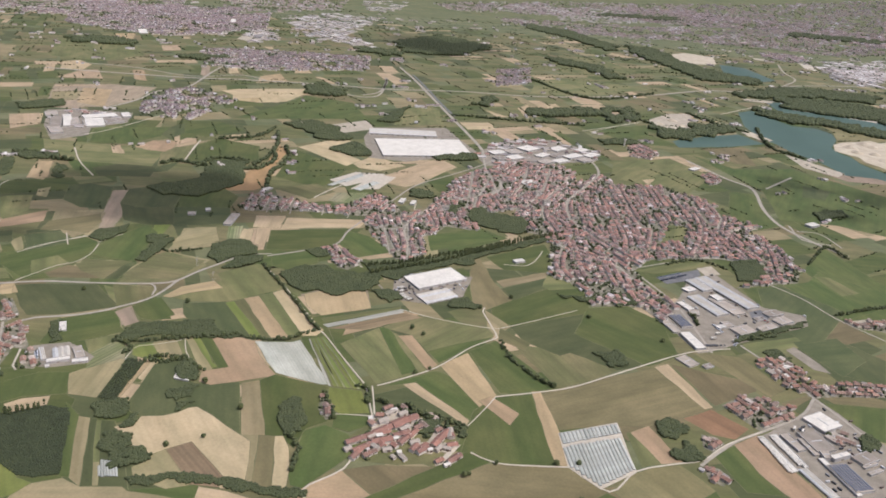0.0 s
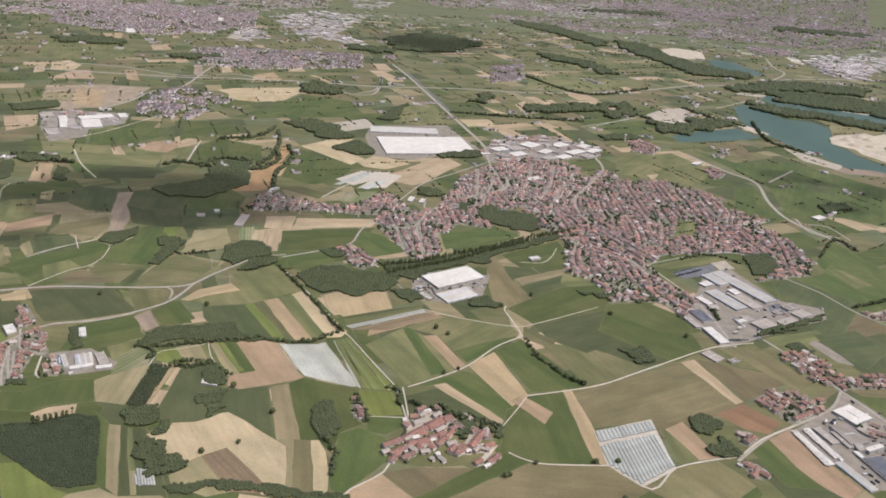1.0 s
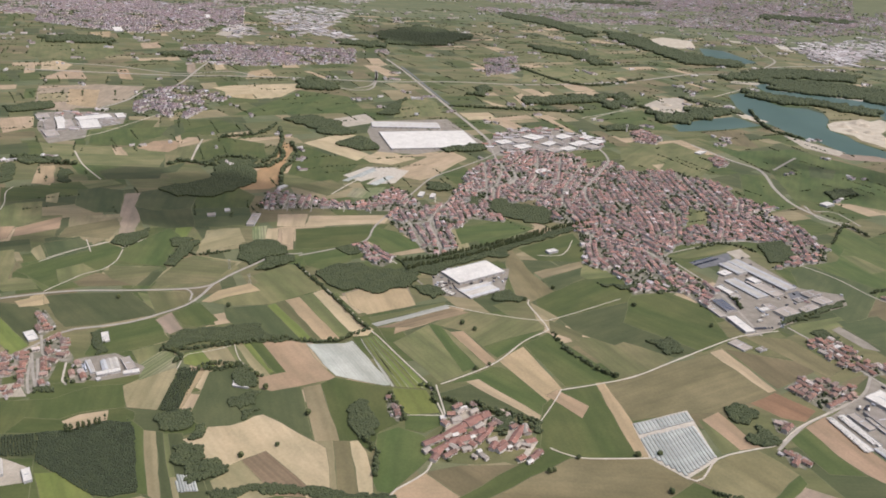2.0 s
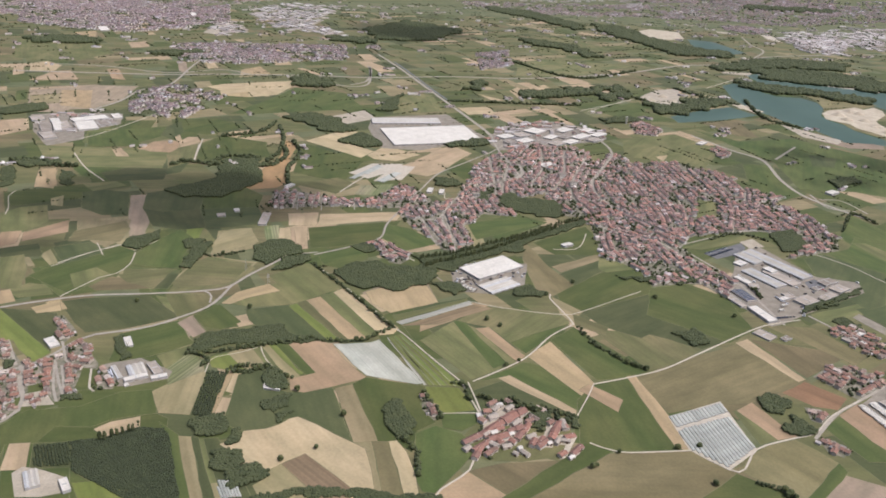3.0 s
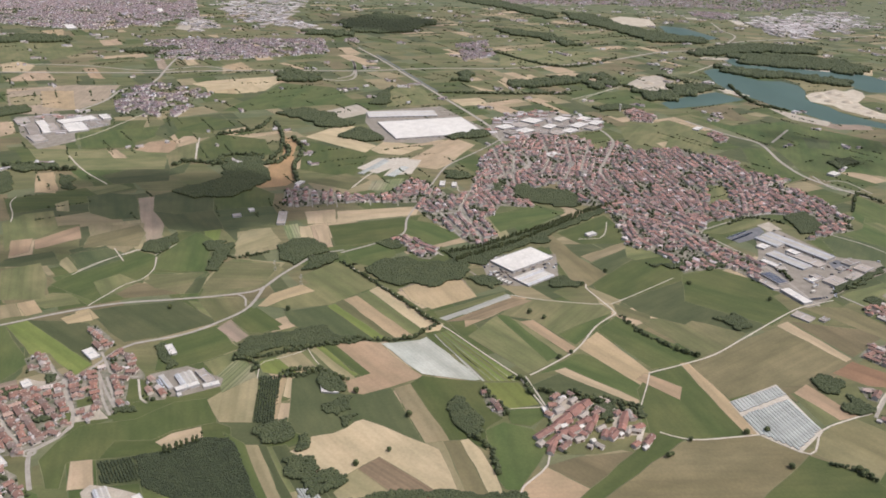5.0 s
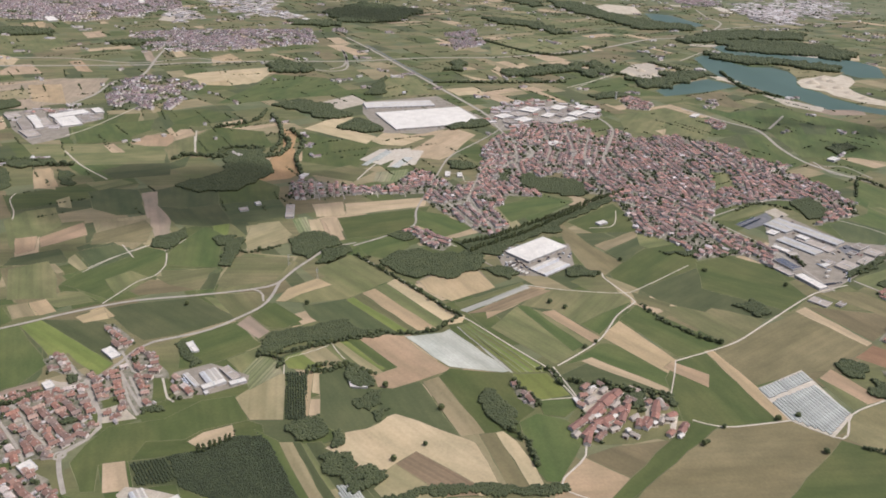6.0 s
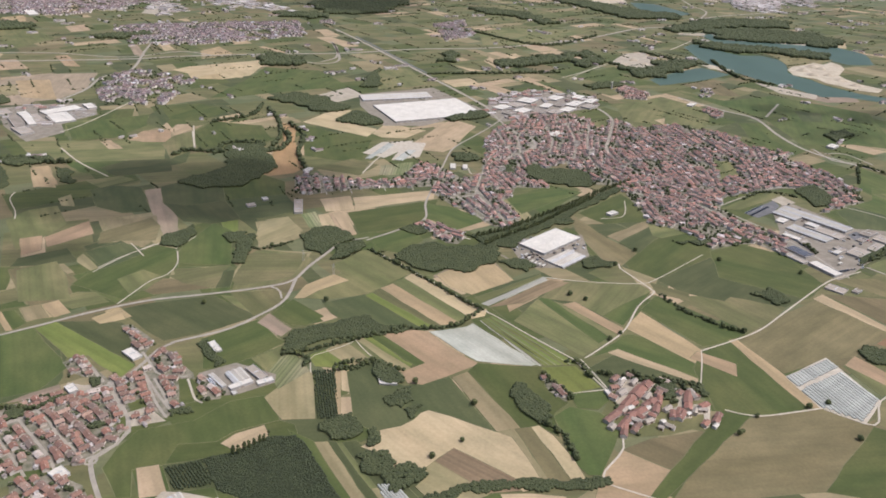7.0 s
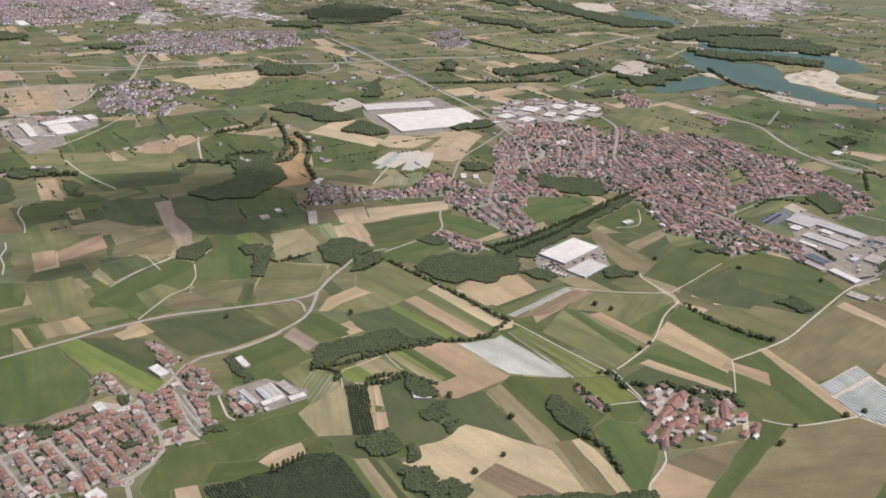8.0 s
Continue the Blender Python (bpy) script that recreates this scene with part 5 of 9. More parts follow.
yard("gravel", [(6.0, 459.0), (18.3, 457.6), (5.6, 434.1), (0.8, 432.2), (10.7, 452.0)])
yard("sandy", [(1038.1, 3373.4), (1106.8, 3367.5), (1186.2, 3307.7), (1170.1, 3236.1), (1091.4, 3237.3), (1044.4, 3270.5)])
yard("sandy", [(961.0, 3423.1), (1003.7, 3422.3), (1031.4, 3348.6), (992.9, 3326.4)])
yard("concrete", [(1253.1, 2711.2), (1334.4, 2680.4), (1333.3, 2538.5), (1267.1, 2478.4), (1231.6, 2576.4)])
yard("sandy", [(1190.3, 2979.3), (1273.7, 2952.2), (1318.4, 2816.8), (1269.4, 2731.1), (1194.8, 2805.5)])
yard("sandy", [(1023.6, 2918.3), (1068.1, 2886.1), (1041.8, 2753.1), (999.1, 2782.6)])
yard("concrete", [(840.0, 3555.9), (963.1, 3607.6), (955.0, 3468.0), (847.2, 3415.8)])
yard("sandy", [(1427.5, 3261.8), (1458.2, 3225.9), (1499.5, 3089.2), (1465.9, 3070.9), (1418.6, 3154.8)])
yard("gravel", [(1170.5, 2871.8), (1208.1, 2864.5), (1146.5, 2591.1), (1123.0, 2647.9)])
sand_mound(765.4, 1512.6, 14, 5.9, 0)
sand_mound(809.0, 1546.9, 16, 6.7, 1)
sand_mound(815.6, 1526.8, 12, 5.0, 2)
sand_mound(760.8, 1473.0, 12, 5.0, 3)
sand_mound(791.6, 1465.7, 12, 5.0, 4)
sand_mound(786.8, 1419.2, 11, 4.6, 5)
sand_mound(404.3, 1592.2, 12, 5.0, 6)
sand_mound(442.8, 1635.3, 12, 5.0, 7)
sand_mound(452.1, 1591.1, 10, 4.2, 8)
sand_mound(579.9, 1548.6, 8, 3.4, 9)
sand_mound(788.0, 1375.5, 12, 5.0, 10)
road("asphalt", 6, [(-510.9, 604.9), (-501.8, 608.8), (-466.3, 625.3), (-428.1, 643.7), (-386.2, 658.3), (-340.8, 663.6), (-309.5, 667.9), (-283.8, 673.3), (-267.1, 681.7), (-252.1, 710.1), (-227.9, 748.5), (-220.3, 770.2)])
road("asphalt", 6, [(-265.3, 683.7), (-270.6, 657.4), (-278.2, 638.5), (-296.8, 619.3), (-314.4, 604.1), (-336.8, 594.5), (-355.9, 588.1), (-366.0, 579.1), (-374.5, 560.3), (-382.8, 545.0), (-391.5, 536.4), (-407.4, 528.8), (-422.9, 522.8), (-437.9, 507.0), (-455.2, 496.5), (-466.4, 489.9)])
road("asphalt", 4, [(-288.7, 672.5), (-281.6, 667.3), (-278.4, 660.6), (-276.9, 648.3)])
road("asphalt", 6, [(-391.5, 536.4), (-380.7, 511.9), (-372.4, 494.6), (-369.5, 480.8), (-374.6, 468.9), (-384.1, 459.4), (-386.5, 454.8), (-381.8, 438.5), (-373.6, 419.1)])
road("asphalt", 4, [(-371.7, 547.9), (-357.3, 518.8), (-344.3, 496.0)])
road("asphalt", 4, [(-418.2, 574.4), (-398.4, 540.6)])
road("track", 3, [(-53.0, 524.1), (-49.1, 501.8), (-45.6, 479.6)])
road("track", 3, [(59.9, 789.4), (84.3, 791.2), (96.4, 809.1), (106.6, 838.0)])
road("track", 3, [(-411.1, 654.9), (-400.7, 676.4), (-390.7, 695.9), (-379.0, 705.2), (-373.0, 727.2), (-376.7, 756.2)])
road("track", 3, [(-444.8, 718.3), (-423.9, 748.8), (-400.2, 775.0)])
road("track", 4, [(-339.9, 536.0), (-332.0, 510.5), (-326.8, 505.5)])
road("asphalt", 5, [(-196.3, 760.6), (-162.0, 782.9), (-130.0, 809.9), (-121.6, 857.6), (-95.3, 935.5), (-77.9, 991.0), (-54.6, 1053.1), (-13.1, 1108.9), (27.6, 1164.3), (62.5, 1221.3)])
road("track", 4, [(-130.0, 809.9), (-114.4, 775.7), (-91.9, 750.9)])
road("track", 4, [(-193.8, 738.1), (-159.9, 687.8), (-128.7, 638.5), (-110.0, 605.5)])
road("track", 3, [(-108.9, 605.6), (-103.0, 597.7), (-79.3, 558.2), (-56.0, 521.0)])
road("concrete", 5, [(-79.2, 726.0), (-66.8, 706.3), (-61.4, 693.7), (-19.4, 687.3)])
road("track", 3, [(-52.5, 372.1), (-83.6, 394.0), (-79.1, 402.4), (-59.5, 421.4), (-53.7, 442.5)])
road("track", 3, [(-57.3, 520.3), (-46.5, 478.6)])
road("track", 3.5, [(-49.3, 525.4), (-34.3, 535.8), (-3.5, 560.9), (24.1, 598.1), (48.2, 620.3), (47.0, 628.9), (35.6, 670.8), (37.4, 678.9)])
road("track", 2.5, [(-38.7, 659.4), (-8.6, 647.8), (40.4, 637.7), (61.8, 645.0), (128.9, 689.3)])
road("track", 3, [(25.4, 450.4), (43.6, 440.8), (78.6, 441.8), (93.8, 443.0), (118.1, 420.7), (140.9, 445.0), (174.3, 457.9), (191.5, 463.3), (213.8, 483.9), (248.3, 505.8)])
road("track", 2.5, [(21.4, 478.3), (37.2, 507.9), (45.0, 524.5)])
road("track", 3.5, [(44.1, 523.4), (74.8, 533.7), (107.8, 547.2), (147.6, 573.7), (211.8, 616.4), (235.1, 627.0), (263.5, 635.7)])
road("asphalt", 5, [(275.3, 643.8), (290.6, 612.6), (300.7, 585.9), (310.1, 561.1), (323.0, 527.0), (332.9, 492.4)])
road("asphalt", 5, [(310.1, 561.1), (294.1, 538.4), (277.5, 524.4), (243.5, 502.6), (222.2, 489.1), (199.4, 468.0), (188.3, 457.0)])
road("asphalt", 4, [(349.6, 799.1), (378.8, 761.4), (396.6, 718.7), (426.5, 676.6)])
road("asphalt", 5, [(187.0, 847.1), (213.4, 780.1), (234.7, 715.0), (243.7, 625.0)])
road("asphalt", 8, [(-914.9, 1675.6), (-613.2, 1688.1), (-493.8, 1713.8), (-319.6, 1733.0), (-171.7, 1736.1), (-1.6, 1777.2), (147.0, 1784.5), (299.4, 1834.5), (452.1, 1917.5), (624.6, 2049.9), (744.6, 2089.7), (902.0, 2227.4), (1068.1, 2308.0), (1455.7, 2419.9)])
road("asphalt", 6, [(883.5, 2211.2), (983.4, 2369.2), (1001.9, 2508.4), (1050.4, 2697.5)])
road("asphalt", 5, [(-217.0, 1648.2), (-186.6, 1691.9), (-180.7, 1803.1), (-191.1, 1874.8)])
road("asphalt", 5, [(393.4, 1310.6), (430.1, 1220.2), (458.5, 1167.8), (442.6, 1070.5), (441.6, 1000.5), (464.3, 943.3), (489.3, 901.5)])
road("asphalt", 4, [(482.6, 1174.1), (552.2, 1253.5)])
road("asphalt", 5, [(-876.1, 1766.8), (-754.6, 1758.7), (-606.5, 1709.9), (-507.1, 1765.1), (-434.5, 1720.4)])
road("track", 3, [(-590.6, 1174.1), (-566.7, 1218.6), (-525.9, 1344.1)])
road("track", 3, [(-400.4, 1094.6), (-413.1, 1193.9)])
road("track", 3, [(-185.4, 961.8), (-162.4, 1016.6), (-136.8, 1059.8)])
road("track", 3, [(232.5, 1473.5), (363.7, 1587.9)])
road("track", 4, [(580.8, 1749.7), (730.5, 1908.9)])
road("asphalt", 4, [(-60.7, 878.7), (-41.6, 935.1), (-22.3, 987.4), (5.2, 1032.2)])
road("asphalt", 4, [(-55.1, 893.0), (-51.3, 850.5), (-48.3, 792.4), (-45.8, 769.4)])
road("asphalt", 4, [(10.2, 1112.0), (55.5, 1121.7), (124.4, 1144.6), (185.7, 1186.7)])
road("asphalt", 3, [(-237.9, 959.0), (-237.1, 897.3)])
road("asphalt", 3, [(-214.6, 952.1), (-213.9, 898.0)])
road("asphalt", 3, [(-191.7, 943.2), (-165.3, 910.6), (-134.3, 936.2), (-98.3, 942.0)])
road("asphalt", 3, [(-82.3, 872.3), (-72.4, 819.4), (-67.0, 791.8)])
road("track", 3, [(-551.4, 854.8), (-558.0, 877.6), (-574.9, 914.8), (-575.5, 934.6)])
road("track", 3, [(-569.8, 1099.8), (-531.5, 1036.3), (-486.1, 979.4)])
road("track", 3, [(-396.9, 1071.8), (-411.2, 1165.0)])
road("track", 3, [(-600.7, 1038.8), (-604.2, 1071.6)])
road("track", 3, [(-441.8, 727.2), (-425.9, 748.3), (-396.7, 775.5)])
road("track", 3, [(-406.0, 747.9), (-423.0, 779.2)])
road("track", 3, [(-379.6, 760.3), (-363.6, 788.3)])
road("track", 3, [(-543.1, 755.3), (-548.2, 777.6), (-557.1, 797.7), (-557.9, 817.5), (-563.2, 832.0)])
road("asphalt", 5, [(-639.9, 1356.3), (-616.6, 1430.8), (-609.9, 1527.3), (-572.0, 1583.7), (-579.1, 1778.5), (-581.5, 1871.4)])
road("asphalt", 5, [(-186.1, 1868.8), (-179.6, 1680.6), (-204.0, 1630.7), (-251.0, 1643.5)])
road("asphalt", 6, [(454.1, 1003.3), (452.7, 950.7), (483.8, 937.8)])
road("asphalt", 5, [(457.6, 982.6), (486.0, 978.5), (495.0, 930.6)])
road("track", 2, [(-254.0, 532.7), (-254.1, 550.7), (-250.9, 555.8), (-239.6, 560.2), (-222.3, 569.8), (-219.3, 575.3), (-210.3, 577.4)])
road("track", 2, [(-219.3, 574.1), (-210.8, 552.1), (-194.4, 529.6)])
road("track", 2, [(-76.5, 482.4), (-63.3, 483.5), (-46.0, 484.0)])
road("asphalt", 4, [(-386.7 + 3.6 * math.cos(k * 0.7), 454.9 + 3.6 * math.sin(k * 0.7)) for k in range(10)])
road("asphalt", 5, [(-222.6, 771.9), (-210.6, 763.3), (-193.1, 767.8)])
road("asphalt", 4, [(-455.0, 495.1), (-440.7, 503.4), (-433.2, 511.5), (-423.7, 518.4)])
road("asphalt", 4, [(-433.2, 511.5), (-420.7, 496.2), (-410.9, 480.9), (-400.4, 468.7), (-392.1, 458.2)])
road("asphalt", 4, [(-442.4, 503.7), (-430.1, 486.7), (-418.3, 470.6), (-410.5, 459.3), (-403.5, 444.6)])
road("asphalt", 4, [(-455.0, 495.1), (-444.1, 478.4), (-431.8, 461.3), (-420.9, 445.2)])
road("asphalt", 4, [(-430.1, 486.7), (-419.4, 490.5)])
road("asphalt", 4, [(-466.0, 488.8), (-452.6, 469.6), (-444.9, 458.6)])
road("asphalt", 6, [(39.7, 1269.3), (42.7, 1177.7), (51.0, 1117.5), (59.4, 1044.3), (69.3, 1012.3), (94.5, 984.6), (116.4, 949.3), (126.2, 907.8), (131.5, 858.1), (155.1, 835.2), (187.6, 813.4), (198.4, 781.2), (213.4, 759.9), (221.1, 722.6), (224.7, 706.4)])
road("asphalt", 4, [(213.3, 1276.0), (224.1, 1230.3), (220.4, 1173.8), (194.5, 1112.2), (168.5, 1056.1), (156.7, 1030.0), (151.4, 974.8), (157.6, 937.5), (174.4, 896.8), (200.0, 848.2)])
road("asphalt", 4, [(209.5, 810.3), (256.9, 836.6), (311.9, 859.1), (346.4, 850.4)])
road("asphalt", 3.5, [(-15.7, 1024.1), (20.9, 1053.3), (60.3, 1049.5)])
road("asphalt", 3.5, [(365.2, 1074.1), (364.6, 1011.9), (347.8, 957.5), (403.9, 979.5)])
road("asphalt", 3, [(211.3, 1090.2), (214.8, 976.6), (216.8, 905.6), (208.2, 852.0)])
road("asphalt", 3, [(257.2, 1106.2), (258.1, 989.4), (250.8, 918.6), (231.7, 848.7)])
road("asphalt", 3, [(299.8, 1116.6), (301.4, 1019.8), (305.5, 986.1)])
road("asphalt", 3, [(240.7, 1114.1), (240.7, 993.6), (243.7, 939.5)])
road("asphalt", 3, [(330.8, 1095.0), (329.9, 991.5), (314.3, 920.0), (284.5, 849.5)])
road("asphalt", 3, [(189.0, 1062.1), (184.6, 953.3), (188.8, 897.1)])
road("asphalt", 3, [(146.2, 1182.9), (122.8, 1059.7), (94.5, 984.6)])
road("asphalt", 3, [(174.7, 1152.9), (124.3, 1014.0), (116.9, 951.5)])
road("asphalt", 3, [(111.8, 1190.9), (95.5, 1085.5), (69.3, 1012.3)])
road("asphalt", 3, [(143.3, 840.3), (142.0, 793.3), (148.0, 744.9)])
road("asphalt", 3, [(171.2, 823.3), (172.2, 770.2), (179.1, 722.6)])
road("asphalt", 3, [(130.0, 852.6), (121.9, 790.0), (130.1, 759.4)])
road("asphalt", 3, [(186.4, 810.0), (190.3, 759.7), (197.8, 717.1)])
road("asphalt", 3, [(393.4, 943.2), (385.9, 885.1), (368.9, 812.0)])
road("asphalt", 3, [(401.9, 901.3), (393.1, 833.1)])
road("asphalt", 3, [(24.4, 1139.8), (21.3, 1055.9), (16.8, 971.0)])
road("asphalt", 3, [(47.8, 1097.5), (29.7, 1006.2), (24.6, 949.1)])
road("asphalt", 3, [(-92.7, 911.1), (-78.7, 861.9), (-56.4, 783.8)])
road("asphalt", 3.5, [(-26.6, 945.7), (-46.3, 912.1), (-57.6, 877.0), (-49.4, 824.0), (-38.7, 779.3)])
road("asphalt", 3, [(-67.1, 932.0), (-63.1, 892.1), (-45.6, 799.5)])
road("asphalt", 3, [(-31.1, 937.1), (-22.8, 887.1), (-35.1, 850.1)])
road("asphalt", 2.5, [(-260.4, 952.4), (-252.4, 892.1)])
road("asphalt", 2.5, [(-236.0, 953.0), (-230.7, 892.5)])
road("asphalt", 2.5, [(-206.3, 949.5), (-202.2, 893.1)])
road("asphalt", 2.5, [(-165.3, 942.1), (-163.0, 897.8)])
road("asphalt", 2.5, [(-130.3, 934.6), (-130.7, 896.5)])
road("asphalt", 6, [(-172.6, 2047.6), (-119.8, 1875.6), (-62.7, 1661.5), (-16.4, 1488.1), (8.9, 1394.0), (26.0, 1329.1), (39.7, 1269.3)])
# dark strip laid along the main road
road("dark", 5, [(-130.0, 1944.1), (-96.9, 1827.3), (-49.5, 1639.3), (-14.5, 1513.0)])
road("asphalt", 5, [(-4.5, 997.0), (23.3, 1012.9), (51.4, 1039.7), (64.9, 1064.5), (63.7, 1106.3)])
road("asphalt", 4, [(-104.9, 875.1), (-86.8, 867.4), (-59.7, 874.9)])
road("track", 3, [(-69.9, 981.7), (-51.5, 975.0), (-51.0, 946.7), (-31.8, 950.8)])
road("asphalt", 5, [(-393.5, 539.2), (-383.5, 513.9), (-373.0, 496.0), (-370.2, 482.5), (-375.8, 467.3), (-386.8, 455.4)])
road("asphalt", 4, [(-368.8, 540.7), (-358.3, 511.7), (-347.9, 492.0)])
road("asphalt", 4, [(-363.4, 539.8), (-352.1, 515.1), (-348.6, 504.0)])
road("asphalt", 5, [(-420.8, 577.2), (-397.3, 539.7)])
road("track", 4, [(-417.5, 489.0), (-410.6, 479.8), (-405.2, 473.6), (-399.4, 473.7)])
road("asphalt", 4, [(-377.6, 576.6), (-362.6, 546.6), (-356.4, 541.5), (-340.9, 539.1)])
road("track", 3, [(247.2, 1469.5), (307.7, 1537.1), (373.3, 1599.9), (409.1, 1567.9), (484.8, 1617.3), (591.6, 1656.8)])


# ---- trees ----
ICO = bmesh.new()
bmesh.ops.create_icosphere(ICO, subdivisions=1, radius=1)
ICO_V = np.array([v.co[:] for v in ICO.verts])
ICO_F = np.array([[v.index for v in f.verts] for f in ICO.faces])
ICO.free()


def crown_arrays(rng, radius, height, base, clumps, tall=False, closed=False):
    """Clumps of leaves round an uneven crown: vertices and triangles."""
    vs, fs = [], []
    for k in range(clumps):
        a, h = rng.uniform(0, 2 * math.pi), rng.uniform(0.48, 0.6) if closed else rng.random()
        spread = radius * (0.85 * math.sin(math.pi * (0.12 + 0.8 * h)) ** 0.7) * (0.45 + 0.55 * rng.random() ** 0.5)
        if k < 2:
            spread *= 0.35 if clumps > 2 else 0.6
        size = radius * rng.uniform(0.34, 0.6) * (0.8 if tall else 1.0) * (2.3 if clumps < 2 else 1.9 if clumps < 3 else 1.6 if clumps < 8 else 1.0)
        at = np.array([spread * math.cos(a), spread * math.sin(a), base + (height - base) * (0.08 + 0.84 * h)])
        rough = 1 + np.array([rng.uniform(-0.2, 0.2) for _ in range(12)])[:, None]
        vs.append(ICO_V * rough * size * np.array([1, 1, 1.25 if tall else 0.85]) + at)
        fs.append(ICO_F + 12 * k)
    return np.concatenate(vs), np.concatenate(fs)


def trunk_bm(height, radius):
    bm = bmesh.new()
    bmesh.ops.create_cone(bm, segments=6, radius1=radius, radius2=radius * 0.4, depth=height, cap_ends=True, matrix=Matrix.Translation((0, 0, height / 2 - 0.1)))
    for k in range(3):
        a = 2.1 * k
        d = Vector((math.cos(a), math.sin(a), 1.1)).normalized()
        m = Matrix.Translation(Vector((0, 0, height * 0.75)) + d * height * 0.22) @ d.to_track_quat("Z", "Y").to_matrix().to_4x4()
        bmesh.ops.create_cone(bm, segments=4, radius1=radius * 0.45, radius2=radius * 0.15, depth=height * 0.5, cap_ends=True, matrix=m)
    return bm


def tree_template(name, rng, radius, height, clumps, tall=False):
    tree = new(name)
    part("trunk", trunk_bm(height * 0.55, 0.06 * height ** 0.8), BARK, tree)
    v, f = crown_arrays(rng, radius, height, height * (0.08 if tall else 0.2), clumps, tall)
    crown = mesh_object("crown", v, f.tolist(), LEAF, parent=tree)
    crown.data.polygons.foreach_set("use_smooth", [True] * len(f))
    return tree


TREE_RNG = random.Random(11)
BROAD = [tree_template("tree", TREE_RNG, r, h, 42) for r, h in ((1.7, 4.2), (2.0, 4.6), (1.4, 3.4), (1.8, 3.7))]
POPLAR = [tree_template("poplar_tree", TREE_RNG, r, h, 40, True) for r, h in ((1.2, 6.6), (1.4, 7.6))]
USED = set()
TREE_COUNT = [0]


def place_tree(x, y, tall=False, label="", group=""):
    options = POPLAR if tall else BROAD
    src = TREE_RNG.choice(options)
    m = pose(x, y, rise(x, y), 0, 0, TREE_RNG.uniform(0, 360))
    if src.name in USED:
        ob = copy_thing(src, m)
    else:
        USED.add(src.name)
        src.matrix_basis = m
        ob = src
    TREE_COUNT[0] += 1
    tagged(ob, label or ("tall narrow dark green poplar in a row" if tall else "dark green broadleaf tree beside fields"), "tree", group)
    return ob


def lone_tree(x, y):
    place_tree(x, y, False, "lone round dark green tree standing among fields", "lone trees in fields")


def tree_mass(name, spots, label, leaf=None, closed=False):
    """Many trees as one mass: spots of x, y, radius, height, tall."""
    if not spots:
        return
    vs, fs, o = [], [], 0
    for x, y, r, h, tall in spots:
        v, f = crown_arrays(TREE_RNG, r, h, 0.2, 1 if y > 1000 or r < 0.75 else 2 if r < 1.4 or y > 700 else 4, tall, closed)
        vs.append(v + np.array([x, y, rise(x, y)]))
        fs.append(f + o)
        o += len(v)
    verts, faces = np.concatenate(vs), np.concatenate(fs)
    me = bpy.data.meshes.new(name)
    me.vertices.add(len(verts))
    me.vertices.foreach_set("co", verts.ravel())
    me.loops.add(faces.size)
    me.loops.foreach_set("vertex_index", faces.ravel())
    me.polygons.add(len(faces))
    me.polygons.foreach_set("loop_start", np.arange(0, faces.size, 3))
    me.polygons.foreach_set("use_smooth", np.ones(len(faces), dtype=bool))
    me.update(calc_edges=True)
    me.materials.append(leaf or WOOD_LEAF)
    tagged(new(name, me), label, "trees", kind="stuff")


def wood(kind, pts, rows=None):
    xs, ys = [p[0] for p in pts], [p[1] for p in pts]
    cx, cy = centre_of(pts)
    far = cy > 1500
    step = {"broad": 1.55, "dense": 1.7, "orchard": 0.95, "low": 1.2, "medium": 1.45, "nursery": 0.85}[kind] * (3.0 if far else 1.5 if cy > 1000 else 1.0)
    turn = radians(rows) if rows is not None else longest_side(pts) if kind in ("orchard", "nursery") else 0.4
    c, s = math.cos(turn), math.sin(turn)
    reach = max(max(xs) - min(xs), max(ys) - min(ys)) * 0.75
    spots, n = [], int(reach / step) + 1
    for i in range(-n, n + 1):
        for j in range(-n, n + 1):
            wob = 0.12 if kind in ("orchard", "nursery") else 0.45
            u, v = (i + TREE_RNG.uniform(-wob, wob)) * step, (j + TREE_RNG.uniform(-wob, wob)) * step * (1.9 if kind == "orchard" else 1.15 if kind == "nursery" else 1)
            x, y = cx + u * c - v * s, cy + u * s + v * c
            wave = Vector((0, 0, 0)) if kind in ("orchard", "nursery") else noise.noise_vector(Vector((x, y, 3.0)) / ((6 if far else 9) * step)) * (6.5 if far else 4.0) * step
            if inside(x + wave.x, y + wave.y, pts) and math.hypot(x, y) < 4500:
                r = step * (TREE_RNG.uniform(0.62, 0.8) if kind in ("orchard", "nursery") else TREE_RNG.uniform(0.85, 1.05))
                h = step * TREE_RNG.uniform(1.3, 1.5) * (0.72 if far else 1.0) * {"orchard": 1.0, "low": 0.75, "medium": 1.1, "nursery": 0.9}.get(kind, 1)
                spots.append((x, y, r, h, False))
    tree_mass("orchard" if kind in ("orchard", "nursery") else "woodland", spots, "dark green plantation of trees in straight rows" if kind in ("orchard", "nursery") else "dense dark green woodland of broadleaf trees",
              ROW_LEAF if kind in ("orchard", "nursery") else None, True)


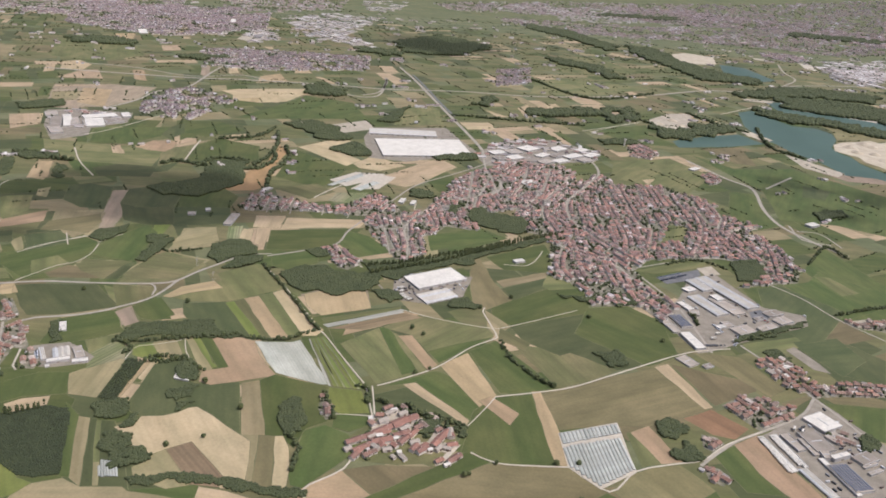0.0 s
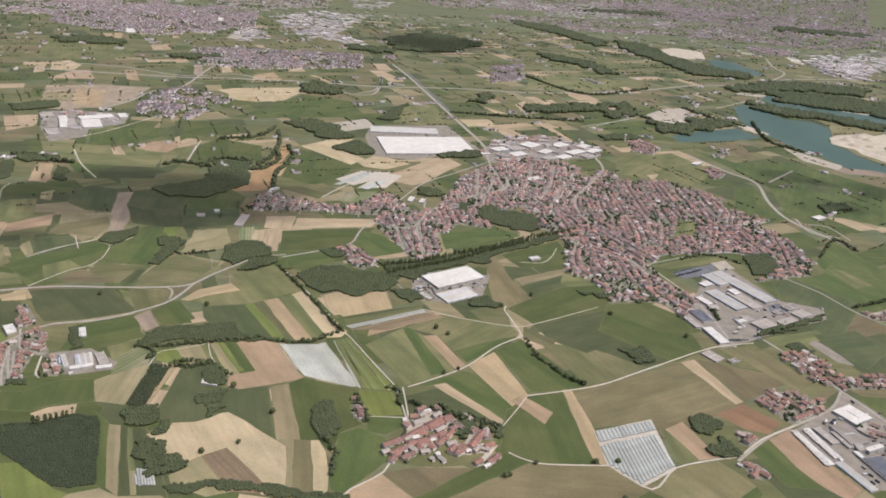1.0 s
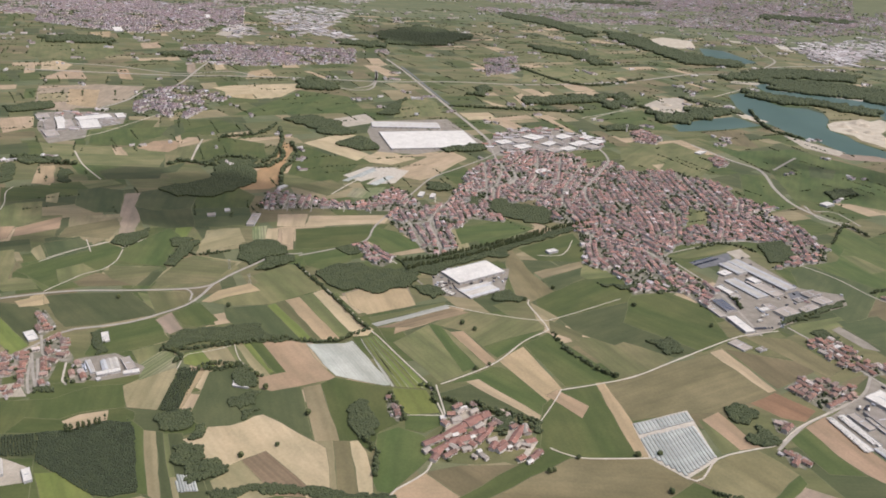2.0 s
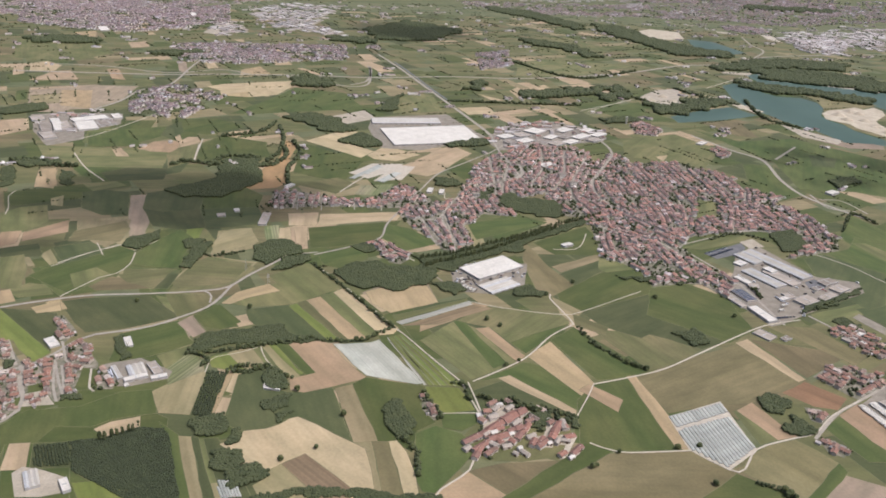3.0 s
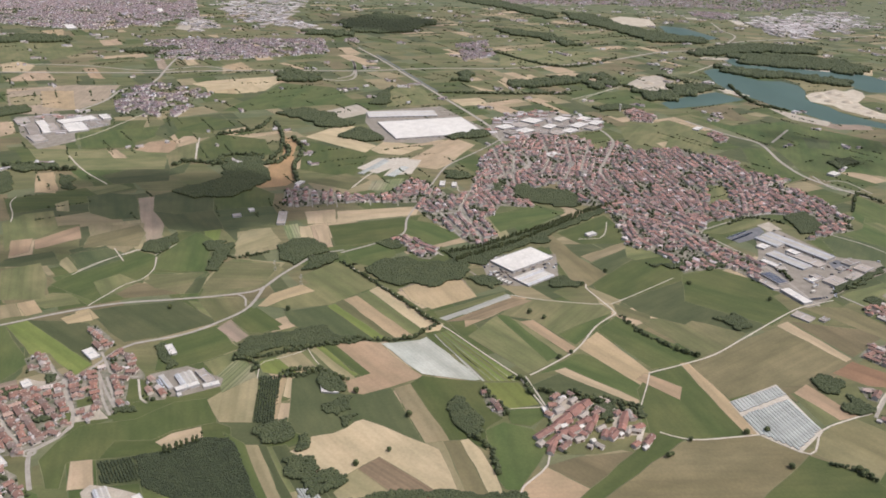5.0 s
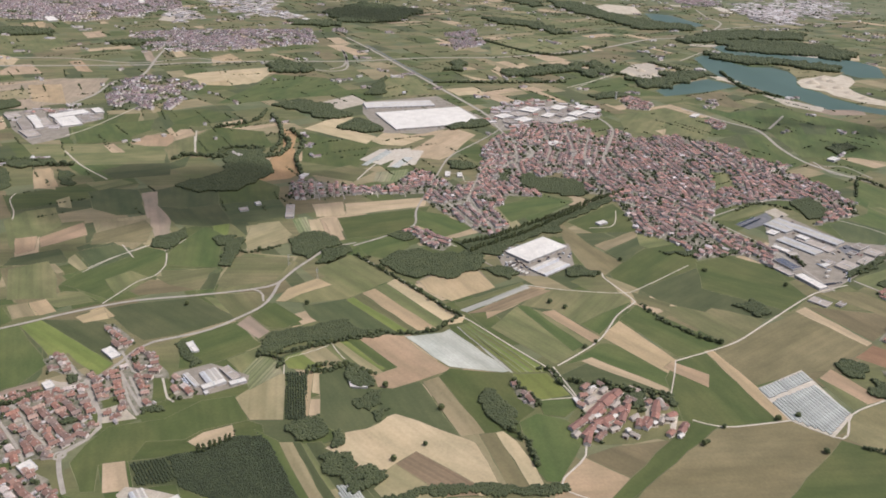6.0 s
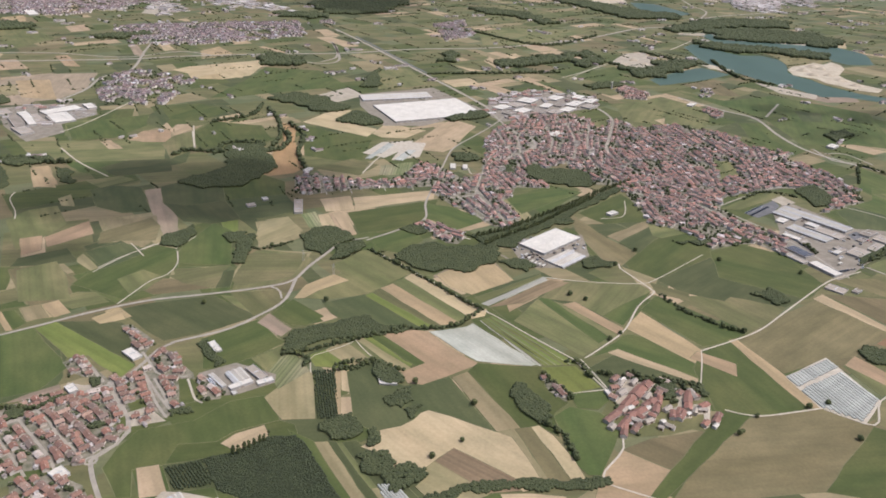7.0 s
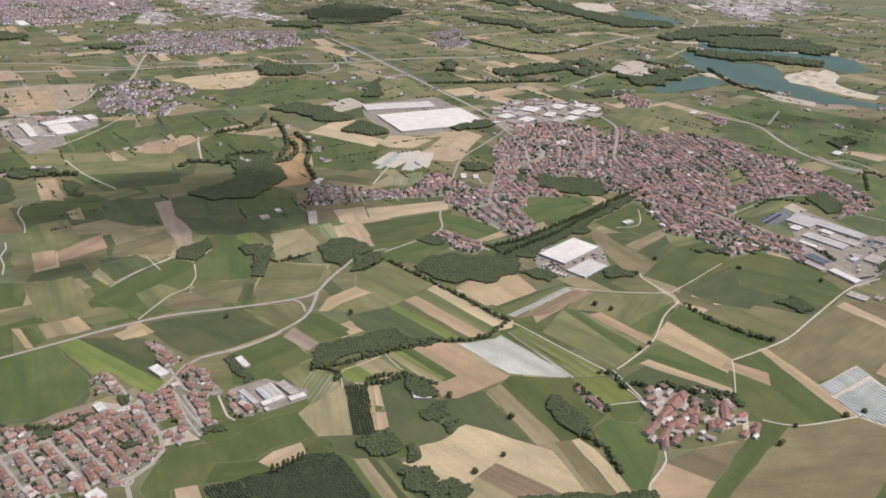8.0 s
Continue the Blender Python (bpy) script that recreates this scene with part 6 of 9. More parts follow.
def hedge(kind, pts):
    line = smooth_line(pts, 2.1 if kind == "broad" else 3.0)
    near = centre_of(pts)[1] < 900
    spots = []
    for p in line:
        x, y = p.x + TREE_RNG.uniform(-1.2, 1.2), p.y + TREE_RNG.uniform(-1.2, 1.2)
        if near and TREE_COUNT[0] < 290 and TREE_RNG.random() < (1.0 if kind == "poplar" else 0.2):
            place_tree(x, y, kind == "poplar", group="poplars in a row" if kind == "poplar" else "hedgerow trees")
        elif kind == "poplar":
            spots.append((x, y, 1.2, TREE_RNG.uniform(5, 7), True))
        else:
            f = 1.0 if near else 1.7
            spots.append((x, y, f * TREE_RNG.uniform(1.0, 1.9), f * TREE_RNG.uniform(1.8, 3.8), False))
    tree_mass("hedgerow", spots, "dark green hedgerow of bushes and small trees")


lone_tree(-29.1, 623.8)
lone_tree(-18.2, 613.4)
lone_tree(85.0, 444.5)
lone_tree(43.2, 439.6)
lone_tree(24.3, 425.2)
lone_tree(21.3, 423.7)
lone_tree(100.6, 446.2)
lone_tree(97.9, 407.8)
lone_tree(-160.0, 441.7)
lone_tree(-181.4, 429.0)
lone_tree(-144.8, 478.9)
lone_tree(-181.1, 509.4)
lone_tree(-239.7, 638.7)
lone_tree(-340.6, 646.8)
lone_tree(138.9, 674.3)
lone_tree(64.2, 704.1)
lone_tree(33.2, 676.4)
lone_tree(-20.6, 547.8)
lone_tree(-9.4, 555.1)
lone_tree(137.5, 675.3)
lone_tree(201.5, 637.9)
hedge("broad", [(270.6, 648.1), (281.6, 653.9), (299.3, 662.1), (320.3, 675.5)])
hedge("broad", [(242.4, 701.2), (245.0, 689.5), (244.2, 678.2)])
hedge("broad", [(-272.9, 559.8), (-255.8, 562.3), (-233.0, 568.9), (-209.7, 576.2), (-182.6, 583.1)])
hedge("broad", [(-635.1, 1050.1), (-603.6, 1056.4), (-566.6, 1035.9), (-542.7, 1036.8)])
hedge("broad", [(-194.9, 738.1), (-159.9, 684.2), (-128.8, 634.3), (-112.4, 607.5)])
hedge("broad", [(-112.4, 607.5), (-134.4, 586.7), (-157.6, 582.4), (-180.9, 587.3)])
hedge("poplar", [(-85.9, 753.8), (-61.7, 761.1), (-36.2, 776.1), (-2.1, 799.7), (41.1, 828.2), (81.2, 860.5), (135.0, 895.6)])
hedge("poplar", [(-81.5, 732.8), (-50.6, 753.9), (-18.3, 773.2), (24.5, 808.0), (71.2, 846.0)])
hedge("broad", [(50.2, 614.7), (58.7, 584.6), (70.3, 568.7), (81.4, 553.5), (94.1, 544.6)])
hedge("broad", [(-102.6, 453.4), (-94.6, 440.3), (-93.3, 430.7), (-92.5, 414.3)])
hedge("broad", [(-274.0, 565.5), (-256.8, 551.1), (-257.7, 540.2)])
hedge("broad", [(-65.0, 522.4), (-56.0, 517.2), (-52.9, 498.3)])
hedge("broad", [(-45.9, 504.5), (-24.4, 493.9), (-9.7, 488.1), (21.1, 479.7)])
hedge("broad", [(-234.9, 539.8), (-212.1, 542.0), (-199.8, 533.7), (-187.8, 525.6)])
hedge("broad", [(424.8, 862.1), (471.4, 925.5), (484.9, 891.7)])
hedge("broad", [(-370.9, 1051.3), (-357.1, 1102.0), (-308.8, 1098.4)])
hedge("broad", [(-309.4, 1280.7), (-292.4, 1211.2), (-288.4, 1127.9), (-299.9, 1071.4)])
hedge("broad", [(-387.0, 1206.2), (-334.7, 1243.2), (-318.6, 1305.3)])
hedge("broad", [(-20.7, 1519.3), (128.4, 1514.8), (242.8, 1517.4)])
hedge("broad", [(170.3, 2001.5), (293.9, 1810.1), (465.3, 1929.6)])
hedge("broad", [(497.7, 1724.8), (537.3, 1627.7), (584.6, 1576.1)])
hedge("broad", [(614.6, 1619.5), (589.0, 1456.1), (626.8, 1386.9)])
hedge("broad", [(126.9, 409.8), (138.2, 402.1), (144.8, 391.2)])
hedge("broad", [(399.6, 725.5), (465.8, 757.0)])
hedge("broad", [(-23.2, 501.6), (-10.7, 490.2), (5.8, 488.7), (18.2, 479.0)])
hedge("broad", [(-307.3, 754.1), (-295.6, 751.2), (-268.5, 764.5)])
hedge("broad", [(-422.6, 1052.7), (-404.4, 1071.5), (-360.4, 1060.1)])
hedge("broad", [(-238.2, 532.8), (-218.8, 535.9), (-207.3, 542.3)])
hedge("broad", [(-289.2, 1171.0), (-274.5, 1112.3), (-285.5, 1070.8), (-299.1, 1057.2)])
hedge("broad", [(-274.1, 1187.5), (-255.8, 1127.4), (-263.5, 1045.7), (-253.6, 986.0)])
hedge("broad", [(-86.4, 506.4), (-81.1, 492.2), (-75.0, 475.8)])
hedge("broad", [(-457.9, 517.8), (-439.5, 512.5), (-426.7, 516.5)])
hedge("poplar", [(-302.2, 448.2), (-293.5, 452.6), (-286.3, 457.2), (-280.4, 461.2)])
hedge("broad", [(-227.0, 532.3), (-214.5, 536.1), (-205.7, 542.8)])
hedge("broad", [(247.3, 825.9), (286.6, 847.3), (317.0, 827.0)])
wood("low", [(-339.3, 584.1), (-333.6, 585.8), (-316.5, 554.6), (-320.7, 548.1), (-329.9, 563.1)])
wood("low", [(-274.7, 579.7), (-268.3, 589.5), (-243.5, 598.7), (-210.6, 609.9), (-190.5, 590.7), (-170.9, 585.1), (-183.8, 576.7), (-209.9, 580.7), (-236.7, 576.4), (-258.8, 567.7), (-271.4, 565.7)])
wood("dense", [(696.2, 1849.0), (743.4, 1798.0), (806.3, 1757.7), (860.1, 1730.8), (908.9, 1698.0), (909.6, 1632.5), (868.7, 1628.8), (828.1, 1671.9), (778.9, 1703.8), (712.0, 1715.9), (679.3, 1777.5)])
wood("dense", [(798.1, 2008.9), (909.7, 2023.3), (1002.7, 1993.3), (1068.8, 1921.8), (1068.0, 1819.2), (987.2, 1756.6), (939.0, 1798.5), (872.9, 1833.1), (778.1, 1872.9)])
wood("dense", [(-351.7, 994.6), (-357.6, 1086.7), (-310.3, 1094.1), (-288.9, 991.8), (-307.4, 962.3), (-329.5, 930.2), (-376.2, 929.1), (-402.2, 953.4), (-372.8, 975.9)])
wood("broad", [(-259.3, 782.3), (-237.5, 797.8), (-217.2, 790.2), (-208.0, 763.4), (-224.4, 753.3), (-239.0, 732.6), (-254.6, 746.2)])
wood("broad", [(-232.9, 716.8), (-224.0, 749.1), (-202.0, 760.5), (-195.2, 743.6), (-213.8, 730.0)])
wood("broad", [(168.0, 505.6), (181.5, 511.5), (191.7, 505.1), (190.0, 496.0), (177.2, 484.6), (168.6, 489.1), (167.8, 498.0)])
wood("broad", [(180.7, 483.1), (186.6, 479.4), (193.2, 467.4), (183.0, 455.6), (173.4, 457.9), (174.0, 470.6)])
wood("nursery", [(-281.2, 463.1), (-265.4, 461.4), (-269.6, 467.3), (-259.2, 454.6), (-236.0, 392.7), (-249.9, 388.1), (-261.4, 388.3), (-308.3, 417.9), (-320.3, 447.0), (-300.7, 450.5)], -67)
wood("orchard", [(-341.2, 442.5), (-330.5, 443.9), (-320.6, 445.9), (-311.4, 423.2), (-334.2, 421.3)], -62)
wood("low", [(-204.8, 495.7), (-196.2, 501.8), (-182.3, 505.8), (-187.3, 490.4), (-192.5, 481.8), (-200.3, 482.0)])
wood("low", [(-192.4, 480.5), (-180.9, 484.8), (-183.4, 475.0), (-193.2, 468.2)])
wood("low", [(-196.8, 392.2), (-180.8, 396.5), (-165.7, 402.9), (-145.6, 403.3), (-117.1, 399.7), (-98.0, 396.1), (-79.9, 396.3), (-80.6, 390.8), (-103.7, 390.1), (-118.7, 392.4), (-143.4, 396.3), (-166.3, 394.5), (-188.2, 386.3)])
wood("medium", [(-8.4, 482.0), (1.6, 485.9), (2.7, 474.9), (-2.0, 465.7), (-9.5, 464.6)])
wood("dense", [(-41.1, 1195.9), (-9.9, 1224.2), (26.7, 1240.1), (27.8, 1212.8), (5.0, 1195.1), (-31.5, 1183.5)])
wood("dense", [(-310.8, 1345.9), (-273.4, 1377.4), (-222.7, 1348.1), (-186.5, 1273.7), (-208.5, 1254.4), (-231.5, 1260.1), (-261.9, 1298.6), (-292.2, 1323.4)])
wood("medium", [(-172.7, 722.0), (-152.4, 743.7), (-132.4, 746.6), (-120.1, 732.9), (-92.8, 732.9), (-68.9, 744.1), (-72.1, 706.5), (-87.1, 690.2), (-106.5, 679.3), (-125.0, 687.8), (-142.6, 679.4), (-159.9, 696.5)])
wood("low", [(-158.9, 787.5), (-131.8, 800.3), (-126.0, 781.7), (-143.9, 766.6)])
wood("medium", [(-115.1, 492.8), (-110.5, 498.2), (-104.7, 496.6), (-100.8, 483.9), (-94.4, 468.0), (-95.8, 455.9), (-102.8, 451.0), (-110.0, 458.1), (-115.3, 471.3), (-117.6, 482.6)])
wood("broad", [(-206.1, 539.2), (-190.6, 525.7), (-188.1, 510.5), (-206.3, 513.4), (-210.4, 526.1)])
wood("orchard", [(-252.6, 534.8), (-237.4, 533.5), (-235.9, 474.7), (-249.7, 477.3)], -87)
wood("broad", [(-75.9, 696.7), (-57.3, 702.8), (-44.3, 682.5), (-55.9, 672.3)])
wood("broad", [(3.7, 690.5), (20.2, 695.8), (32.6, 681.5), (24.8, 672.8), (-0.3, 676.3)])
wood("broad", [(136.2, 604.4), (153.4, 612.4), (161.4, 597.0), (155.1, 582.5), (141.2, 582.7)])
wood("broad", [(148.2, 719.3), (170.6, 740.2), (143.5, 706.0), (113.7, 722.0)])
wood("broad", [(174.1, 733.1), (198.1, 740.2), (201.7, 719.3), (172.7, 705.9)])
wood("dense", [(-229.4, 2521.9), (-94.7, 2754.3), (78.5, 2565.5), (-42.5, 2313.4), (-174.5, 2299.4)])
wood("broad", [(514.8, 1068.3), (563.6, 1087.4), (560.7, 1062.4), (508.8, 1033.9)])
wood("broad", [(326.3, 825.7), (363.5, 849.6), (359.2, 808.6), (322.7, 793.9)])
wood("broad", [(275.0, 651.3), (283.4, 669.3), (340.1, 690.6), (360.1, 706.1), (352.0, 692.7), (295.8, 658.0)])
wood("broad", [(-787.1, 1334.4), (-747.5, 1385.2), (-713.1, 1348.0), (-757.0, 1298.1)])
wood("broad", [(295.1, 618.2), (315.3, 631.6), (312.0, 616.0), (296.0, 606.7)])
wood("broad", [(18.2, 476.9), (24.0, 478.4), (20.0, 465.2), (14.4, 463.7)])
wood("low", [(-554.4, 1016.2), (-534.4, 1007.5), (-519.3, 956.7), (-535.1, 967.0)])
wood("low", [(-632.1, 1020.8), (-624.7, 1033.1), (-600.4, 991.7), (-589.2, 954.9), (-599.1, 944.2)])
wood("broad", [(-639.3, 1062.5), (-605.0, 1058.7), (-576.2, 1059.8), (-570.6, 1035.0), (-614.3, 1028.6)])
wood("broad", [(-772.0, 1354.9), (-734.5, 1386.7), (-714.3, 1346.9), (-746.5, 1305.8)])
wood("dense", [(-206.5, 1207.2), (-172.5, 1253.5), (-143.3, 1210.5), (-136.4, 1178.5), (-170.6, 1167.4)])
wood("dense", [(-345.6, 1663.5), (-315.7, 1716.1), (-252.8, 1673.1), (-254.9, 1614.3), (-327.9, 1607.3)])
wood("dense", [(122.2, 1610.5), (200.5, 1646.5), (370.9, 1730.9), (371.3, 1687.0), (237.3, 1593.1), (138.8, 1568.0)])
wood("dense", [(37.2, 1703.0), (78.6, 1739.2), (64.0, 1616.3), (31.2, 1642.0)])
wood("dense", [(-150.7, 1422.0), (-134.9, 1508.3), (-106.4, 1573.0), (-113.2, 1510.1), (-125.1, 1415.0)])
wood("broad", [(-322.6, 771.9), (-309.3, 790.6), (-307.3, 750.3), (-313.5, 720.6), (-323.6, 722.0)])
wood("broad", [(-336.6, 787.4), (-314.9, 795.6), (-317.2, 771.2), (-327.7, 766.0)])
wood("medium", [(-94.4, 758.1), (-67.3, 765.5), (-22.4, 788.5), (26.9, 821.3), (80.3, 856.9), (135.5, 897.5), (133.8, 883.9), (76.2, 839.0), (35.9, 808.1), (25.5, 779.5), (3.4, 776.3), (-39.7, 746.8), (-52.6, 724.7), (-75.8, 732.8)])
wood("broad", [(321.5, 506.2), (335.0, 510.2), (333.8, 492.6), (318.8, 489.2)])
wood("medium", [(21.5, 966.4), (38.2, 973.4), (45.6, 950.2), (65.2, 952.3), (85.4, 945.4), (94.3, 929.2), (88.0, 894.8), (78.1, 884.1), (57.6, 890.6), (32.0, 909.7), (17.6, 932.1)])
wood("medium", [(-8.2, 969.9), (6.0, 975.0), (4.9, 950.7), (-2.3, 938.7), (-13.2, 944.3)])
wood("medium", [(-60.0, 1027.3), (-37.1, 1019.8), (-24.1, 1003.9), (-36.4, 991.4), (-63.1, 999.1)])
wood("medium", [(-454.1, 511.3), (-450.8, 516.7), (-441.7, 515.8), (-438.7, 508.9), (-448.2, 501.8)])
wood("medium", [(-403.8, 511.0), (-397.7, 514.3), (-395.5, 509.1), (-400.9, 504.6)])
wood("medium", [(-408.9, 543.6), (-402.0, 545.9), (-399.4, 537.4), (-405.5, 534.4)])
wood("medium", [(-396.4, 492.3), (-388.3, 495.0), (-384.2, 490.4), (-392.9, 485.6)])
wood("low", [(-347.0, 497.8), (-333.7, 501.7), (-332.7, 496.7), (-344.8, 492.7)])
wood("low", [(-436.7, 522.3), (-422.5, 529.4), (-418.9, 525.7), (-433.5, 515.7)])
wood("low", [(293.7, 633.2), (308.3, 640.8), (313.3, 626.2), (297.8, 618.7)])
wood("dense", [(698.6, 2036.4), (859.1, 2157.4), (994.7, 2205.2), (1126.1, 2140.9), (1056.6, 2041.6), (929.3, 2066.2), (803.0, 2024.3), (694.9, 1970.9)])
wood("dense", [(574.6, 2871.7), (664.8, 2820.7), (686.5, 2547.6), (768.7, 2356.9), (861.4, 2283.8), (817.1, 2214.2), (668.2, 2210.1), (608.3, 2465.6), (558.8, 2715.0)])
wood("broad", [(390.1, 1591.6), (395.2, 1560.6), (418.6, 1523.3), (460.7, 1560.1), (479.5, 1594.7), (545.1, 1615.7), (551.6, 1563.3), (485.8, 1518.2), (403.4, 1454.3), (384.7, 1479.6)])
wood("broad", [(304.6, 1622.2), (375.7, 1662.4), (370.8, 1621.6), (303.6, 1567.6)])
wood("medium", [(-248.7, 470.1), (-239.6, 476.3), (-227.6, 476.1), (-222.7, 468.2), (-221.5, 459.2), (-228.2, 452.5), (-243.2, 455.4)])
wood("medium", [(-226.5, 440.1), (-211.9, 436.7), (-206.7, 429.6), (-206.6, 420.8), (-195.3, 424.6), (-187.9, 421.6), (-187.7, 414.5), (-195.2, 406.5), (-207.3, 401.3), (-213.3, 412.6), (-222.4, 419.7)])
wood("medium", [(-218.7, 457.1), (-211.5, 462.1), (-211.0, 452.1), (-214.9, 446.4), (-220.5, 448.2)])
wood("medium", [(-393.4, 792.2), (-367.4, 813.1), (-361.9, 793.7), (-378.7, 760.8), (-393.8, 775.6)])
wood("medium", [(328.2, 849.1), (361.9, 864.5), (357.3, 825.5), (326.1, 800.6)])
wood("dense", [(232.2, 3313.6), (388.1, 3238.0), (523.9, 2820.3), (484.4, 2699.1), (344.9, 3033.1), (225.8, 3197.8)])
wood("dense", [(1377.3, 3467.8), (1727.7, 3358.4), (1700.5, 3298.3), (1353.9, 3400.8)])
wood("dense", [(587.5, 3700.2), (942.7, 3678.3), (929.7, 3618.9), (579.7, 3639.9)])
wood("dense", [(-1069.7, 2096.5), (-993.1, 2148.2), (-893.9, 2106.0), (-888.8, 2050.9), (-1031.7, 2037.8)])
wood("dense", [(-712.5, 1956.0), (-617.4, 2003.2), (-595.3, 1964.2), (-693.5, 1910.4)])
wood("dense", [(-325.5, 2326.6), (-195.8, 2304.1), (-170.7, 2222.5), (-303.6, 2242.6)])
wood("dense", [(256.5, 2428.6), (397.7, 2314.0), (420.2, 2134.1), (394.7, 2093.4), (353.0, 2222.3), (245.1, 2356.1)])
wood("dense", [(259.6, 1407.5), (319.6, 1429.6), (331.9, 1399.3), (260.9, 1373.1)])


# ---- houses ----
def gable(length, width, eaves, ridge, over=0.35, thick=0.18):
    """Vertices and faces of the walls and of a pitched roof with its thickness."""
    l, w = length / 2, width / 2
    wall_v = [(-l, -w, -0.2), (l, -w, -0.2), (l, w, -0.2), (-l, w, -0.2), (-l, -w, eaves), (l, -w, eaves), (l, w, eaves), (-l, w, eaves), (-l, 0, ridge - 0.05), (l, 0, ridge - 0.05)]
    wall_f = [(0, 1, 5, 4), (2, 3, 7, 6), (1, 2, 6, 9, 5), (3, 0, 4, 8, 7)]
    L, W, drop = l + over, w + over, (ridge - eaves) / w * over
    roof_v = [(-L, -W, eaves - drop), (L, -W, eaves - drop), (L, 0, ridge), (-L, 0, ridge), (L, W, eaves - drop), (-L, W, eaves - drop)]
    roof_v += [(x, y, z + thick) for x, y, z in roof_v]
    roof_f = [(6, 7, 8, 9), (9, 8, 10, 11), (0, 3, 2, 1), (3, 5, 4, 2), (0, 1, 7, 6), (4, 5, 11, 10), (1, 2, 8, 7), (2, 4, 10, 8), (3, 0, 6, 9), (5, 3, 9, 11)]
    return wall_v, wall_f, roof_v, roof_f


def house_template(length, width, eaves, ridge, wing=False):
    house = new("house")
    wv, wf, rv, rf = gable(length, width, eaves, ridge)
    mesh_object("wall", wv, wf, WALL, parent=house)
    roof = mesh_object("roof", rv, rf, ROOF, parent=house)
    if wing:
        wv, wf, rv, rf = gable(width * 0.9, width * 0.7, eaves * 0.75, ridge * 0.72)
        m = Matrix.Translation((length * 0.2, width * 0.75, 0)) @ Matrix.Rotation(math.pi / 2, 4, "Z")
        mesh_object("annex_wall", [m @ Vector(v) for v in wv], wf, WALL, parent=house)
        mesh_object("annex_roof", [m @ Vector(v) for v in rv], rf, ROOF, parent=house)
    part("chimney", box_bm((0.45, 0.45, 1.3), (length * 0.22, width * 0.14, ridge + 0.1), 0.04), WALL, roof)
    part("door", box_bm((0.9, 0.08, 1.9), (0.3, -width / 2 - 0.02, 0.95)), DOOR, house)
    for x in (-0.3, 0.3):
        for side in (-1, 1):
            z = eaves * 0.68
            part("window", box_bm((0.9, 0.08, 1.0), (length * x, side * (width / 2 + 0.02), z)), GLASS_DARK, house)
    return house


HOUSE_RNG = random.Random(21)
HOUSES = [house_template(*a) for a in ((5.2, 3.9, 2.3, 3.2, False), (4.6, 4.0, 2.6, 3.5, True), (6.2, 3.8, 2.2, 3.0, False), (4.6, 3.7, 2.1, 2.9, True), (5.4, 4.3, 2.7, 3.7, False), (7.6, 3.8, 2.2, 3.1, False))]
HOUSE_USED = set()


def place_house(x, y, turn, kind=None):
    src = HOUSES[kind] if kind is not None else HOUSE_RNG.choice(HOUSES)
    m = pose(x, y, rise(x, y), 0, 0, turn)
    if src.name in HOUSE_USED:
        ob = copy_thing(src, m)
    else:
        HOUSE_USED.add(src.name)
        src.matrix_basis = m
        ob = src
    return tagged(ob, "small plastered village house with a red-brown tile roof", "house", "village houses")


ROAD_GRID = {}


def index_roads():
    """Every metre or so of road, sorted into squares of 20 m: place, half width, direction."""
    for width, line in ROADS:
        for p, q in zip(line, line[1:]):
            d, n = q - p, max(1, int((q - p).length / 1.5))
            for k in range(n):
                at = p + d * k / n
                ROAD_GRID.setdefault((int(at.x // 20), int(at.y // 20)), []).append((at.x, at.y, width / 2))


def off_roads(x, y, gap):
    if not ROAD_GRID:
        index_roads()
    i, j = int(x // 20), int(y // 20)
    for a in (i - 1, i, i + 1):
        for b in (j - 1, j, j + 1):
            for px, py, half in ROAD_GRID.get((a, b), ()):
                if (px - x) ** 2 + (py - y) ** 2 < (half + gap) ** 2:
                    return False
    return True


